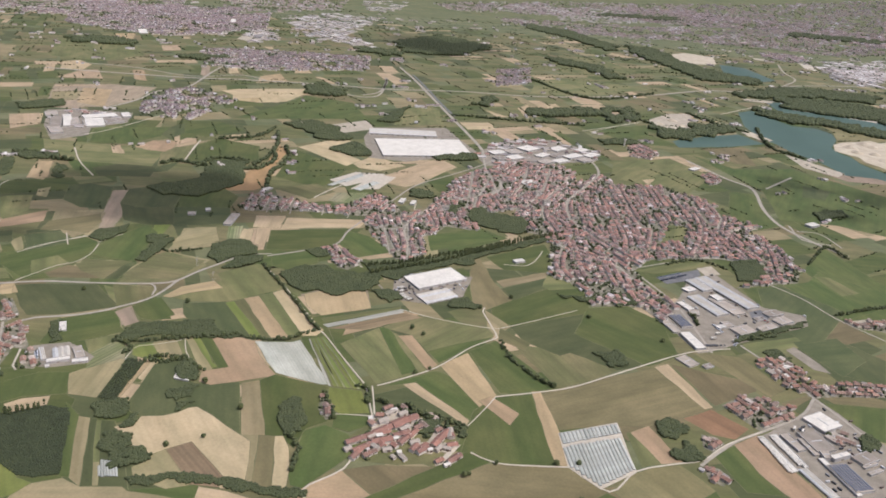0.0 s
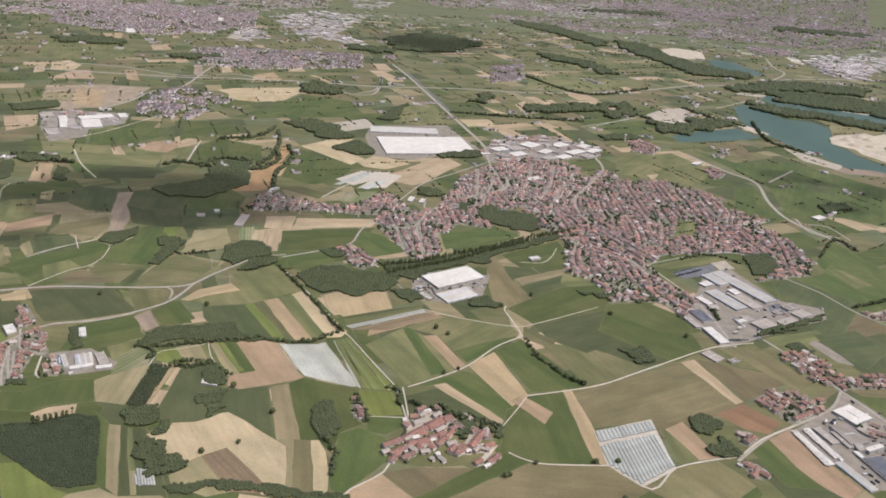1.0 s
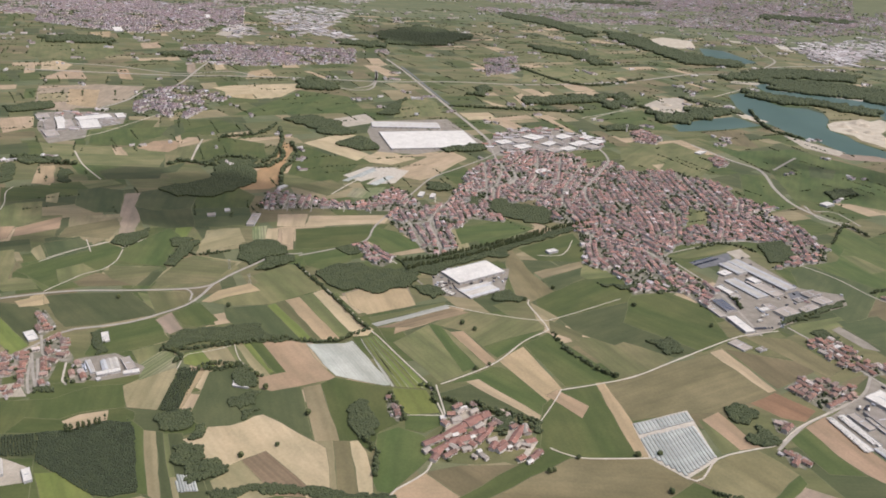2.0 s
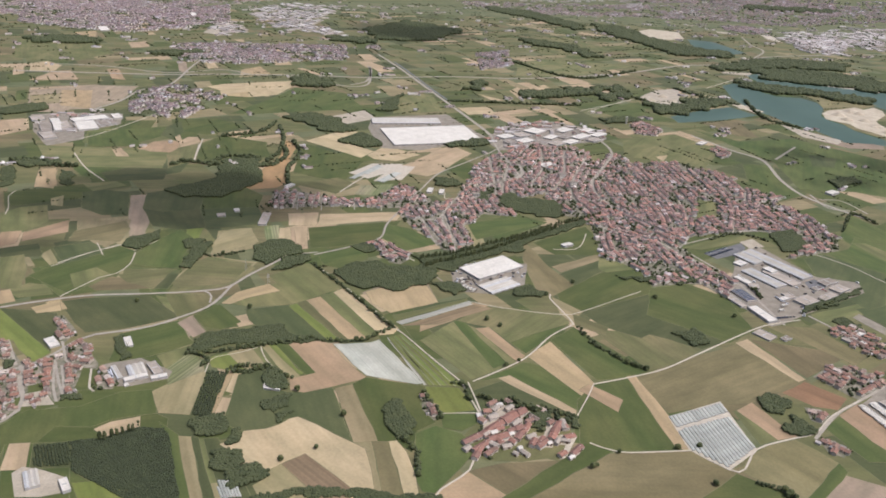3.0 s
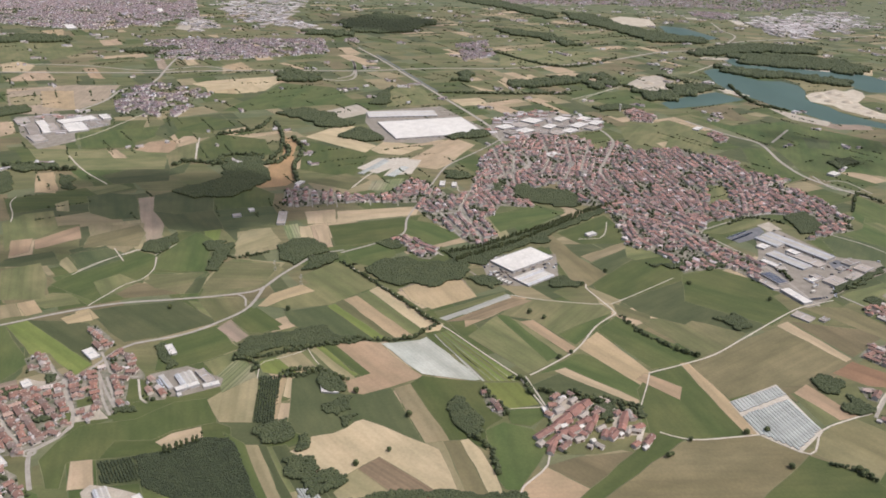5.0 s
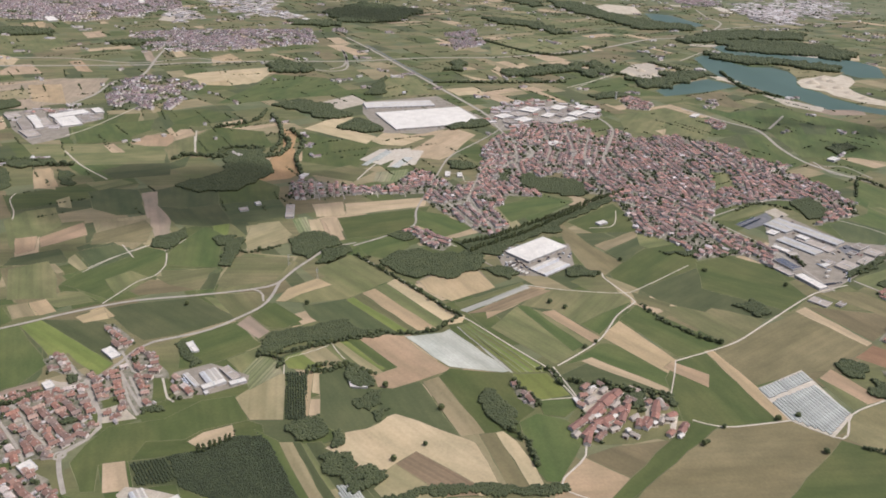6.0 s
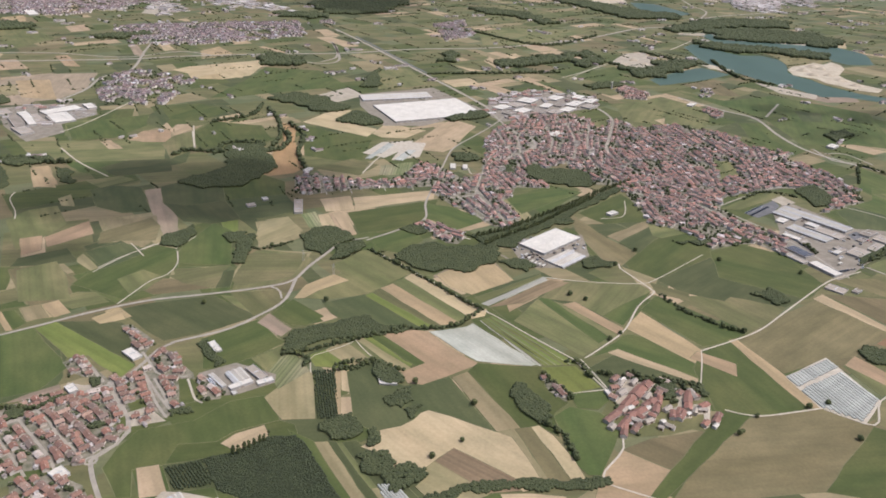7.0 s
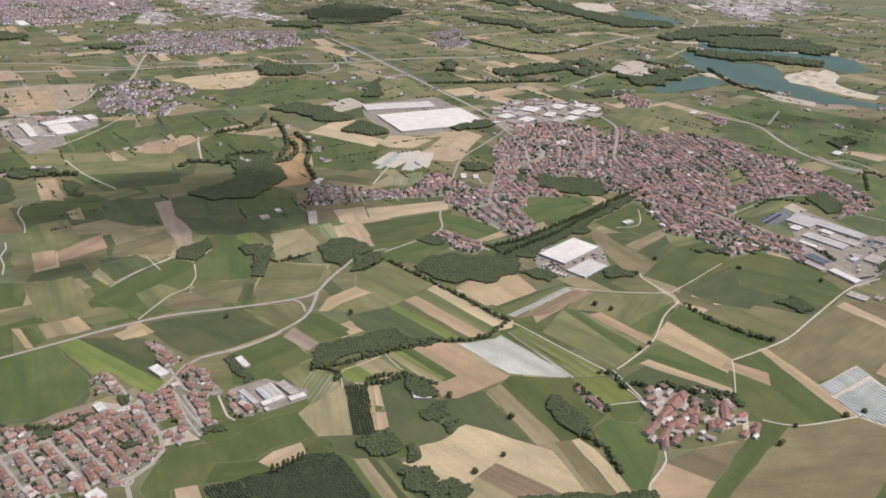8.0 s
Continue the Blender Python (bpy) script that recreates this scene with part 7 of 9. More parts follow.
def street_rows(pts, pitch, setback, depth, turn, back):
    """Plots inside an outline: first along both sides of its streets, then in rows behind them. Gives x, y, turn."""
    taken, out = {}, []

    def free(x, y, near):
        i, j = int(x // 10), int(y // 10)
        return all((qx - x) ** 2 + (qy - y) ** 2 > near * near for a in (i - 1, i, i + 1) for b in (j - 1, j, j + 1) for qx, qy in taken.get((a, b), ()))

    def put(x, y, angle, near):
        if inside(x, y, pts) and not any(inside(x, y, w) for w in KEEP_OUT) and off_roads(x, y, setback - 0.3) and free(x, y, near):
            taken.setdefault((int(x // 10), int(y // 10)), []).append((x, y))
            out.append((x, y, angle))

    xs, ys = [p[0] for p in pts], [p[1] for p in pts]
    for width, line in ROADS:
        if not any(min(xs) - 20 < p.x < max(xs) + 20 and min(ys) - 20 < p.y < max(ys) + 20 for p in line):
            continue
        for side in (-1, 1):
            left = HOUSE_RNG.uniform(0, pitch)
            for p, q in zip(line, line[1:]):
                d = q - p
                long = d.length
                while left < long:
                    at, n = p + d * left / long, Vector((-d.y, d.x)) / long * side * (width / 2 + setback)
                    put(at.x + n.x, at.y + n.y, math.degrees(math.atan2(d.y, d.x)), pitch * 0.82)
                    left += pitch * HOUSE_RNG.uniform(0.9, 1.2)
                left -= long
    c, s = math.cos(radians(turn)), math.sin(radians(turn))
    cx, cy = centre_of(pts)
    n = int(max(max(xs) - min(xs), max(ys) - min(ys)) / min(pitch, depth)) + 1
    for j in range(-n, n + 1):
        u = -n * pitch
        while u < n * pitch:
            u += pitch * HOUSE_RNG.uniform(0.85, 1.2)
            v = j * depth + (back if j % 2 else 0) + HOUSE_RNG.uniform(-0.3, 0.3)
            put(cx + u * c - v * s, cy + u * s + v * c, turn, pitch * 0.8)
    return out


def house_mass(name, spots, label, roofs=None):
    """Houses of a town quarter as one mass: spots of x, y, turn, length, width, eaves, ridge, flat."""
    verts, faces, slots = [], [], []
    for x, y, turn, l, w, e1, r1 in spots:
        wv, wf, rv, rf = gable(l, w, e1, r1)
        c, s, z0 = math.cos(turn), math.sin(turn), rise(x, y)
        for vv, ff, slot in ((wv, wf, 0), (rv, rf[:6], 1)):
            o = len(verts)
            verts += [(x + a * c - b * s, y + a * s + b * c, z0 + h) for a, b, h in vv]
            faces += [tuple(k + o for k in f) for f in ff]
            slots += [slot] * len(ff)
    if verts:
        tagged(mesh_object(name, verts, faces, [TOWN_WALL, roofs or PALE_ROOFS], slots), label, "houses", kind="stuff")


HALL_ROOF = {"white": WHITE_ROOF, "ribbed": WHITE_ROOF, "beige": BEIGE_ROOF, "grey": GREY_ROOF, "glass": SOLAR, "solar": SOLAR}
HALL_LABEL = {"white": "large hall with a bright white flat roof", "ribbed": "long factory hall with ribbed white shed roofs", "beige": "low hall with a beige flat roof",
              "grey": "industrial hall with a grey sheet roof", "glass": "hall with dark glazed roof panels", "solar": "hall roofed with dark solar panels"}


HALLS = []


def hall(style, x, y, length, width, turn, height):
    HALLS.append((x, y, length, width, radians(turn)))
    top = new("warehouse")
    part("wall", box_bm((length, width, height + 0.2), (0, 0, height / 2 - 0.1)), PANEL_WALL, top)
    if style == "ribbed":
        n = max(3, int(width / 4.0))
        w = width / n
        for k in range(n):
            y0 = -width / 2 + k * w
            verts = [(-length / 2 - 0.2, y0, height), (-length / 2 - 0.2, y0 + w - 0.12, height), (-length / 2 - 0.2, y0 + w * 0.55, height + 0.22 * w)]
            verts += [(-a, b, c) for a, b, c in verts]
            faces = [(0, 2, 5, 3), (2, 1, 4, 5), (0, 1, 2), (3, 5, 4), (0, 3, 4, 1)]
            mesh_object("roof_bay", verts, faces, RIB_ROOF if k % 3 else SKYLIGHT, parent=top)
    elif style in ("solar", "glass"):
        roof = part("roof", box_bm((length + 0.3, width + 0.3, 0.3), (0, 0, height + 0.15), 0.05), BEIGE_ROOF, top)
        n = max(3, int(width / 2.4))
        for k in range(n):
            part("solar_panel", box_bm((length * 0.94, width / n * 0.72, 0.15), (0, -width / 2 + (k + 0.5) * width / n, height + 0.45)), SOLAR, roof, "dark blue solar panel row")
    else:
        roof = part("roof", box_bm((length + 0.3, width + 0.3, 0.35), (0, 0, height + 0.17), 0.05), HALL_ROOF[style], top)
        for sy in (-1, 1):
            part("parapet", box_bm((length + 0.3, 0.3, 0.6), (0, sy * width / 2, height + 0.4)), PANEL_WALL, top)
        n = max(1, int(length / 16)) if length < 50 else 0
        for k in range(n):
            part("skylight", box_bm((1.0, width * 0.55, 0.25), (-length / 2 + (k + 0.5) * length / n, 0, height + 0.45), 0.03), SKYLIGHT, roof, "pale translucent skylight strip")
    n = max(1, int(length / 9))
    for k in range(n):
        part("gate", box_bm((2.6, 0.15, min(3.2, height * 0.6)), (-length / 2 + (k + 0.5) * length / n, -width / 2 - 0.05, min(3.2, height * 0.6) / 2)), GREY_ROOF, top)
    top.matrix_basis = pose(x, y, 0, 0, 0, turn)
    return tagged(top, HALL_LABEL[style], "warehouse", "halls and warehouses")


def clear_of_halls(x, y, gap):
    for hx, hy, l, w, t in HALLS:
        u, v = (x - hx) * math.cos(t) + (y - hy) * math.sin(t), -(x - hx) * math.sin(t) + (y - hy) * math.cos(t)
        if abs(u) < l / 2 + gap and abs(v) < w / 2 + gap:
            return False
    return True


def district(kind, turn, pts):
    """Houses along the streets of an outline and in rows behind them, with gardens between."""
    along, across = SPACING[kind]
    size = {"hamlet": 0.8, "house": 1.0, "town": 0.9, "far": 0.95, "distant": 1.3, "industry": 1.5}[kind]
    masses, homes, gardens, sheds = [], [], [], []
    rng = HOUSE_RNG
    if kind in ("house", "hamlet", "town"):
        setback = {"town": 3.1}.get(kind, 3.3)
        for x, y, t in street_rows(pts, along, setback, across, turn, 1.2):
            if kind == "hamlet" and any(math.hypot(x - q[0], y - q[1]) < q[2] for q in FARMS):
                continue
            c, s = math.cos(radians(t)), math.sin(radians(t))
            gap = noise.noise(Vector((x, y, 7.0)) / 24)
            if gap < (-0.33 if kind == "town" else -0.42) or rng.random() < (0.12 if kind == "town" else 0.07):
                for _ in range(rng.choice([1, 2, 3])):
                    gardens.append((x + rng.uniform(-2.5, 2.5), y + rng.uniform(-2.5, 2.5), rng.uniform(1.0, 2.1), rng.uniform(2.2, 4.2), False))
                continue
            t += rng.uniform(-7, 7) + (90 if rng.random() < (0.22 if kind == "town" else 0.3) else 0)
            if kind == "town":
                l, w, e1 = along * rng.uniform(0.62, 1.1), rng.uniform(3.4, 4.9), rng.uniform(2.0, 3.6)
                masses.append((x, y, radians(t), l, w, e1, e1 + w * rng.uniform(0.18, 0.28)))
            else:
                place_house(x, y, t)
            if rng.random() < 0.5:
                q, b = rng.choice([-1, 1]) * rng.uniform(3.4, 4.6), rng.uniform(-3, 3)
                if off_roads(x - q * s + b * c, y + q * c + b * s, 1.4):
                    sheds.append((x - q * s + b * c, y + q * c + b * s, radians(t), rng.uniform(1.6, 3.6), rng.uniform(1.3, 2.3), rng.uniform(1.3, 1.9), 2.2))
            for _ in range(rng.choice([0, 1, 2, 2])):
                q, b = rng.choice([-1, 1]) * rng.uniform(3.2, 5.0), rng.uniform(-4, 4)
                if off_roads(x - q * s + b * c, y + q * c + b * s, 1.0):
                    gardens.append((x - q * s + b * c, y + q * c + b * s, rng.uniform(0.7, 1.5), rng.uniform(1.4, 3.0), False))
    else:
        xs, ys = [p[0] for p in pts], [p[1] for p in pts]
        cx, cy = centre_of(pts)
        c, s = math.cos(radians(turn)), math.sin(radians(turn))
        if kind == "industry" and cy > 2000:
            along, across = along * 1.9, across * 2.2
        reach = max(max(xs) - min(xs), max(ys) - min(ys)) * 0.8
        n = int(reach / min(along, across)) + 1
        for j in range(-n, n + 1):
            i = -reach
            while i < reach:
                step = along * (rng.uniform(0.45, 1.6) if kind == "industry" else rng.uniform(0.75, 1.25))
                i += step
                u, v = i, j * across + 1.6 * (j % 2) + rng.uniform(-0.4, 0.4) * size
                x, y = cx + u * c - v * s, cy + u * s + v * c
                if not inside(x, y, pts) or math.hypot(x, y) > 4600 or not off_roads(x, y, 2.5) or not clear_of_halls(x, y, 5.0):
                    continue
                gap = noise.noise(Vector((x, y, 7.0)) / (24 * size)) + (0.6 * noise.noise(Vector((x, y, 2.0)) / 130) if kind != "industry" else 0)
                if gap < (-0.36 if kind == "industry" else -0.08) or rng.random() < (0.06 if kind == "industry" else 0.2):
                    if rng.random() < 0.4:
                        gardens.append((x, y, rng.uniform(1.2, 2.4) * size, rng.uniform(2.0, 4.2) * size, False))
                    continue
                t = radians(turn + rng.uniform(-9, 9) + (90 if rng.random() < 0.25 else 0))
                if kind == "industry":
                    l, w, e1 = step * rng.uniform(0.7, 0.95), across * rng.uniform(0.4, 0.9), rng.uniform(1.4, 2.4)
                    if cy < 2000 and rng.random() < 0.45:
                        homes.append((x, y, t, rng.uniform(7, 11), rng.uniform(4.5, 6), 3.0, 4.4))
                    else:
                        masses.append((x, y, t, l, w, e1, e1 + w * 0.05))
                else:
                    l, w, e1 = rng.uniform(6.0, 9.5) * size, rng.uniform(4.6, 6.0) * size, rng.uniform(2.4, 4.2)
                    masses.append((x, y, t, l, w, e1, e1 + w * 0.24))
                if rng.random() < 0.45:
                    q = rng.uniform(3.6, 5.0) * size
                    gardens.append((x - q * s, y + q * c, rng.uniform(0.9, 1.7) * size, rng.uniform(1.8, 3.6) * size, False))
    house_mass("industrial_halls" if kind == "industry" else "town_houses", masses, "dense rows of town houses with red-brown tile roofs" if kind != "industry" else "cluster of pale industrial halls at the town's edge",
               PALE_ROOFS if kind == "industry" else TOWN_ROOF if kind == "town" else FAR_ROOF)
    house_mass("town_houses", homes, "brown-roofed houses between the industrial halls", TOWN_ROOF)
    house_mass("garden_sheds", sheds, "small sheds, garages and walls between houses")
    tree_mass("garden_trees", gardens, "small dark green garden trees between houses")


FARMS = []


def farmhouse(x, y, length, width, turn, mat=None):
    """A long low farm range with a tiled roof."""
    width *= 0.8
    for k in (-0.4, 0, 0.4):
        FARMS.append((x + k * length * math.cos(radians(turn)), y + k * length * math.sin(radians(turn)), width * 0.5 + 3))
    farm = new("farm_building")
    n = max(1, round(length / 7.5))
    for k in range(n):
        l, w = length / n, width * HOUSE_RNG.uniform(0.85, 1.15)
        eaves = 2.2 * HOUSE_RNG.uniform(0.85, 1.15)
        m = Matrix.Translation((-length / 2 + (k + 0.5) * l, HOUSE_RNG.uniform(-0.5, 0.5) * (n > 1), 0))
        wv, wf, rv, rf = gable(l, w, eaves, eaves + w * HOUSE_RNG.uniform(0.2, 0.28), 0.25 + 0.02 * k)
        mesh_object("wall", [m @ Vector(v) for v in wv], wf, WALL, parent=farm)
        roof = mesh_object("roof", [m @ Vector(v) for v in rv], rf, mat or FARM_ROOF, parent=farm)
    n = max(1, int(length / 4.5))
    for k in range(n):
        at = -length / 2 + (k + 0.5) * length / n
        for side in (-1, 1):
            part("window", box_bm((0.9, 0.08, 1.0), (at, side * (width / 2 + 0.02), 1.3)), GLASS_DARK, farm)
    part("door", box_bm((1.8, 0.1, 1.8), (length * 0.12, -width / 2 - 0.03, 0.9)), DOOR, farm)
    part("chimney", box_bm((0.5, 0.5, 1.1), (length * 0.3, 0.3, 2.2 + width * 0.24), 0.04), WALL, roof)
    farm.matrix_basis = pose(x, y, 0, 0, 0, turn)
    pale = mat is not None
    return tagged(farm, "long plastered farm building with a pale sheet roof" if pale else "long plastered farm building with a terracotta tile roof", "farmhouse", "farm buildings of the hamlet")


def tunnels(turn, gap, pts):
    """Arched polytunnels side by side."""
    c, s = math.cos(radians(turn)), math.sin(radians(turn))
    across = [-x * s + y * c for x, y in pts]
    v = min(across) + gap / 2
    while v < max(across):
        row = clip_row(pts, v, c, s)
        if row and row[1] - row[0] > 4:
            half, l = gap * HOUSE_RNG.uniform(0.455, 0.495), (row[1] - row[0]) / 2 - HOUSE_RNG.uniform(0, 1.2)
            verts, faces, n = [], [], 7
            for x in (-l, l):
                verts += [(x, half * math.cos(math.pi * k / (n - 1)), -0.05 + 0.6 * math.sin(math.pi * k / (n - 1))) for k in range(n)]
            faces = [(k, k + 1, k + n + 1, k + n) for k in range(n - 1)] + [tuple(range(n)), tuple(range(2 * n - 1, n - 1, -1))]
            house = new("polytunnel")
            mesh_object("plastic_cover", verts, faces, TUNNEL, parent=house)
            for x in (-l, l):
                part("end_frame", box_bm((0.15, half * 1.2, 0.6), (x * 1.002, 0, 0.3)), SKYLIGHT, house)
            u = (row[0] + row[1]) / 2
            house.matrix_basis = pose(u * c - v * s, u * s + v * c, 0.4, 0, 0, turn)
            tagged(house, "long arched polytunnel with whitish plastic cover", "polytunnel", "polytunnels in a field")
        v += gap


def bales(a, b):
    """White wrapped bales heaped along a line."""
    (x0, y0), (x1, y1) = a, b
    n = int(math.dist(a, b) / 1.5)
    for k in range(n):
        f = (k + HOUSE_RNG.uniform(0.2, 0.8)) / n
        for side in (-1.6, 0, 1.6):
            bm = bmesh.new()
            bmesh.ops.create_icosphere(bm, subdivisions=1, radius=1)
            for v in bm.verts:
                v.co *= HOUSE_RNG.uniform(0.8, 1.15)
            bmesh.ops.scale(bm, vec=(1.3, 1.1, 0.8), verts=bm.verts)
            me = bpy.data.meshes.new("wrapped_bale")
            bm.to_mesh(me)
            bm.free()
            me.materials.append(WHITE_ROOF)
            ob = new("wrapped_bale", me)
            ob.matrix_basis = pose(x0 + (x1 - x0) * f + side + HOUSE_RNG.uniform(-0.4, 0.4), y0 + (y1 - y0) * f + HOUSE_RNG.uniform(-0.8, 0.8), 1.1, 0, 0, HOUSE_RNG.uniform(0, 180))
            tagged(ob, "heap of goods wrapped in white plastic", "bale", "white wrapped heaps in the yard")


def truck_template():
    truck = new("truck")
    part("cargo_box", box_bm((4.2, 1.5, 1.6), (-0.5, 0, 1.35), 0.05), WHITE_ROOF, truck, "white cargo box")
    part("cab", box_bm((1.1, 1.45, 1.3), (2.3, 0, 1.05), 0.15), PANEL_WALL, truck)
    for x in (-1.9, -1.0, 2.2):
        for side in (-1, 1):
            bm = bmesh.new()
            bmesh.ops.create_cone(bm, segments=10, radius1=0.32, radius2=0.32, depth=0.22, cap_ends=True, matrix=Matrix.Translation((x, side * 0.68, 0.3)) @ Matrix.Rotation(math.pi / 2, 4, "X"))
            part("wheel", bm, RUBBER, truck)
    return truck


def car_template(paint):
    car = new("car")
    part("body", box_bm((2.7, 1.15, 0.45), (0, 0, 0.42), 0.1), paint, car)
    part("cabin", box_bm((1.5, 1.0, 0.4), (-0.15, 0, 0.8), 0.14), GLASS_DARK, car)
    for x in (-0.85, 0.85):
        for side in (-1, 1):
            bm = bmesh.new()
            bmesh.ops.create_cone(bm, segments=8, radius1=0.22, radius2=0.22, depth=0.16, cap_ends=True, matrix=Matrix.Translation((x, side * 0.52, 0.22)) @ Matrix.Rotation(math.pi / 2, 4, "X"))
            part("wheel", bm, RUBBER, car)
    return car


def vehicles(source, label, kind, group, spots):
    """Parked vehicles: spots of x, y and heading."""
    for k, (x, y, turn) in enumerate(spots):
        m = pose(x, y, 0.9, 0, 0, turn)
        if k:
            ob = copy_thing(source, m)
        else:
            source.matrix_basis = m
            ob = source
        tagged(ob, label, kind, group)


def parked(paint, label, a, b, n, heading, seed):
    """A row of n parked cars from a to b."""
    rng = random.Random(seed)
    spots = [(a[0] + (b[0] - a[0]) * k / n, a[1] + (b[1] - a[1]) * k / n, heading + rng.uniform(-4, 4)) for k in range(n) if rng.random() < 0.8]
    vehicles(car_template(paint), label, "car", "parked cars", spots)


def container_template(paint):
    """A steel shipping container with ribbed sides and a pair of end doors."""
    box = new("shipping_container")
    part("body", box_bm((3.2, 1.2, 1.25), (0, 0, 0.65), 0.03), paint, box)
    for side in (-1, 1):
        part("door", box_bm((0.06, 0.54, 1.1), (1.63, side * 0.29, 0.66), 0.01), paint, box)
        verts = []
        for k in range(18):
            out = side * (0.61 + 0.05 * (k // 2 % 2))
            verts += [(-1.5 + 0.176 * k, out, 0.12), (-1.5 + 0.176 * k, out, 1.18)]
        mesh_object("ribbed_side", verts, [(2 * k, 2 * k + 2, 2 * k + 3, 2 * k + 1) for k in range(17)], paint, parent=box)
    return box


def yard_goods(pts, count, seed):
    """Containers standing about a works yard, clear of its halls."""
    rng = random.Random(seed)
    xs, ys = [p[0] for p in pts], [p[1] for p in pts]
    made, tries = [], 0
    sources = [container_template(p) for p in CONTAINER_PAINT]
    while len(made) < count and tries < 4000:
        tries += 1
        x, y = rng.uniform(min(xs), max(xs)), rng.uniform(min(ys), max(ys))
        if not inside(x, y, pts) or any(math.hypot(x - a, y - b) < 3.6 for a, b in made) or not off_roads(x, y, 2.0):
            continue
        if not clear_of_halls(x, y, 2.2):
            continue
        k = len(made)
        m = pose(x, y, 0.3, 0, 0, rng.choice([20, 110, 25, 115]) + rng.uniform(-6, 6))
        if k < len(sources):
            ob = sources[k]
            ob.matrix_basis = m
        else:
            ob = copy_thing(sources[k % len(sources)], m)
        tagged(ob, CONTAINER_LABEL[k % len(sources)], "container", "containers in the works yards")
        made.append((x, y))


def apartment_block(x, y, length, width, height, turn):
    block = new("apartment_block")
    part("wall", box_bm((length, width, height + 0.2), (0, 0, height / 2 - 0.1)), WHITE_ROOF, block)
    part("roof", box_bm((length + 0.5, width + 0.5, 0.4), (0, 0, height + 0.2), 0.05), GREY_ROOF, block)
    for floor in range(int(height / 2.4)):
        for k in range(int(length / 2.2)):
            for side in (-1, 1):
                part("window", box_bm((0.9, 0.1, 1.1), (-length / 2 + 1.1 + 2.2 * k, side * (width / 2 + 0.03), 1.4 + 2.4 * floor)), GLASS_DARK, block)
    block.matrix_basis = pose(x, y, 0, 0, 0, turn)
    return tagged(block, "white apartment block standing above the town's roofs", "apartment block", "apartment blocks of the town")


def water_tower(x, y, height):
    tower = new("water_tower")
    bm = bmesh.new()
    bmesh.ops.create_cone(bm, segments=16, radius1=height * 0.12, radius2=height * 0.10, depth=height * 0.75, cap_ends=True, matrix=Matrix.Translation((0, 0, height * 0.36)))
    part("shaft", bm, WHITE_ROOF, tower)
    bm = bmesh.new()
    bmesh.ops.create_cone(bm, segments=16, radius1=height * 0.11, radius2=height * 0.19, depth=height * 0.27, cap_ends=True, matrix=Matrix.Translation((0, 0, height * 0.86)))
    part("tank", bm, WHITE_ROOF, tower)
    tower.matrix_basis = pose(x, y, 0)
    return tagged(tower, "pale concrete water tower above flat fields", "water tower")


def pylon(x, y, height, turn):
    mast = new("power_pylon")
    bm = bmesh.new()
    for sx, sy in ((-1, -1), (1, -1), (1, 1), (-1, 1)):
        a, b = Vector((sx * 0.9, sy * 0.9, -0.1)), Vector((sx * 0.15, sy * 0.15, height))
        d = b - a
        bmesh.ops.create_cone(bm, segments=4, radius1=0.09, radius2=0.06, depth=d.length, cap_ends=True, matrix=Matrix.Translation((a + b) / 2) @ d.to_track_quat("Z", "Y").to_matrix().to_4x4())
    part("leg_frame", bm, SKYLIGHT, mast)
    for k, z in enumerate((0.72, 0.84, 0.96)):
        part("cross_arm", box_bm((3.4 - 0.5 * k, 0.14, 0.14), (0, 0, height * z)), SKYLIGHT, mast)
    mast.matrix_basis = pose(x, y, 0, 0, 0, turn)
    return tagged(mast, "pale steel lattice power pylon in a field", "pylon")


farmhouse(-55.5, 451.4, 15.7, 6.7, 34.6)
farmhouse(-40.3, 464.0, 24.0, 7.8, 42.8)
farmhouse(-23.8, 479.1, 22.0, 9.5, 39.1)
farmhouse(-50.0, 443.6, 15.4, 6.7, 42.9)
farmhouse(-37.4, 453.3, 15.1, 6.7, 25.0)
farmhouse(-24.5, 462.8, 12.5, 5.6, 29.9)
farmhouse(-20.8, 457.9, 15.1, 5.6, 60.2)
farmhouse(-53.0, 436.6, 12.8, 5.6, 63.6)
farmhouse(3.6, 461.6, 21.8, 7.3, -118.8)
farmhouse(-8.4, 446.6, 10.0, 5.6, -135.0)
farmhouse(-14.2, 448.0, 8.2, 5.0, -116.9)
farmhouse(12.2, 455.1, 7.8, 5.0, 22.6)
farmhouse(14.2, 440.5, 12.1, 5.0, 42.7)
farmhouse(-8.2, 450.4, 8.6, 5.0, -121.7)
farmhouse(-35.4, 463.4, 6.5, 5.0, 28.5)
farmhouse(-16.4, 464.6, 10.1, 4.5, -118.3)
farmhouse(-28.1, 449.3, 5.1, 5.0, -38.7)
farmhouse(-36.7, 448.9, 6.3, 4.5, -63.4)
farmhouse(11.6, 466.5, 5.6, 4.5, 108.8)
farmhouse(-59.8, 441.4, 5.5, 5.6, 38.3, BEIGE_ROOF)
farmhouse(-38.9, 477.1, 7.8, 5.6, 29.8, BEIGE_ROOF)
farmhouse(-25.8, 488.1, 7.3, 4.5, 41.1, BEIGE_ROOF)
farmhouse(-45.1, 457.2, 6.6, 4.5, 40.7, BEIGE_ROOF)
farmhouse(-22.9, 470.9, 8.5, 5.6, 44.0, BEIGE_ROOF)
farmhouse(-41.0, 445.4, 6.7, 5.0, -41.3, BEIGE_ROOF)
farmhouse(-32.7, 444.2, 6.6, 4.5, 20.4, BEIGE_ROOF)
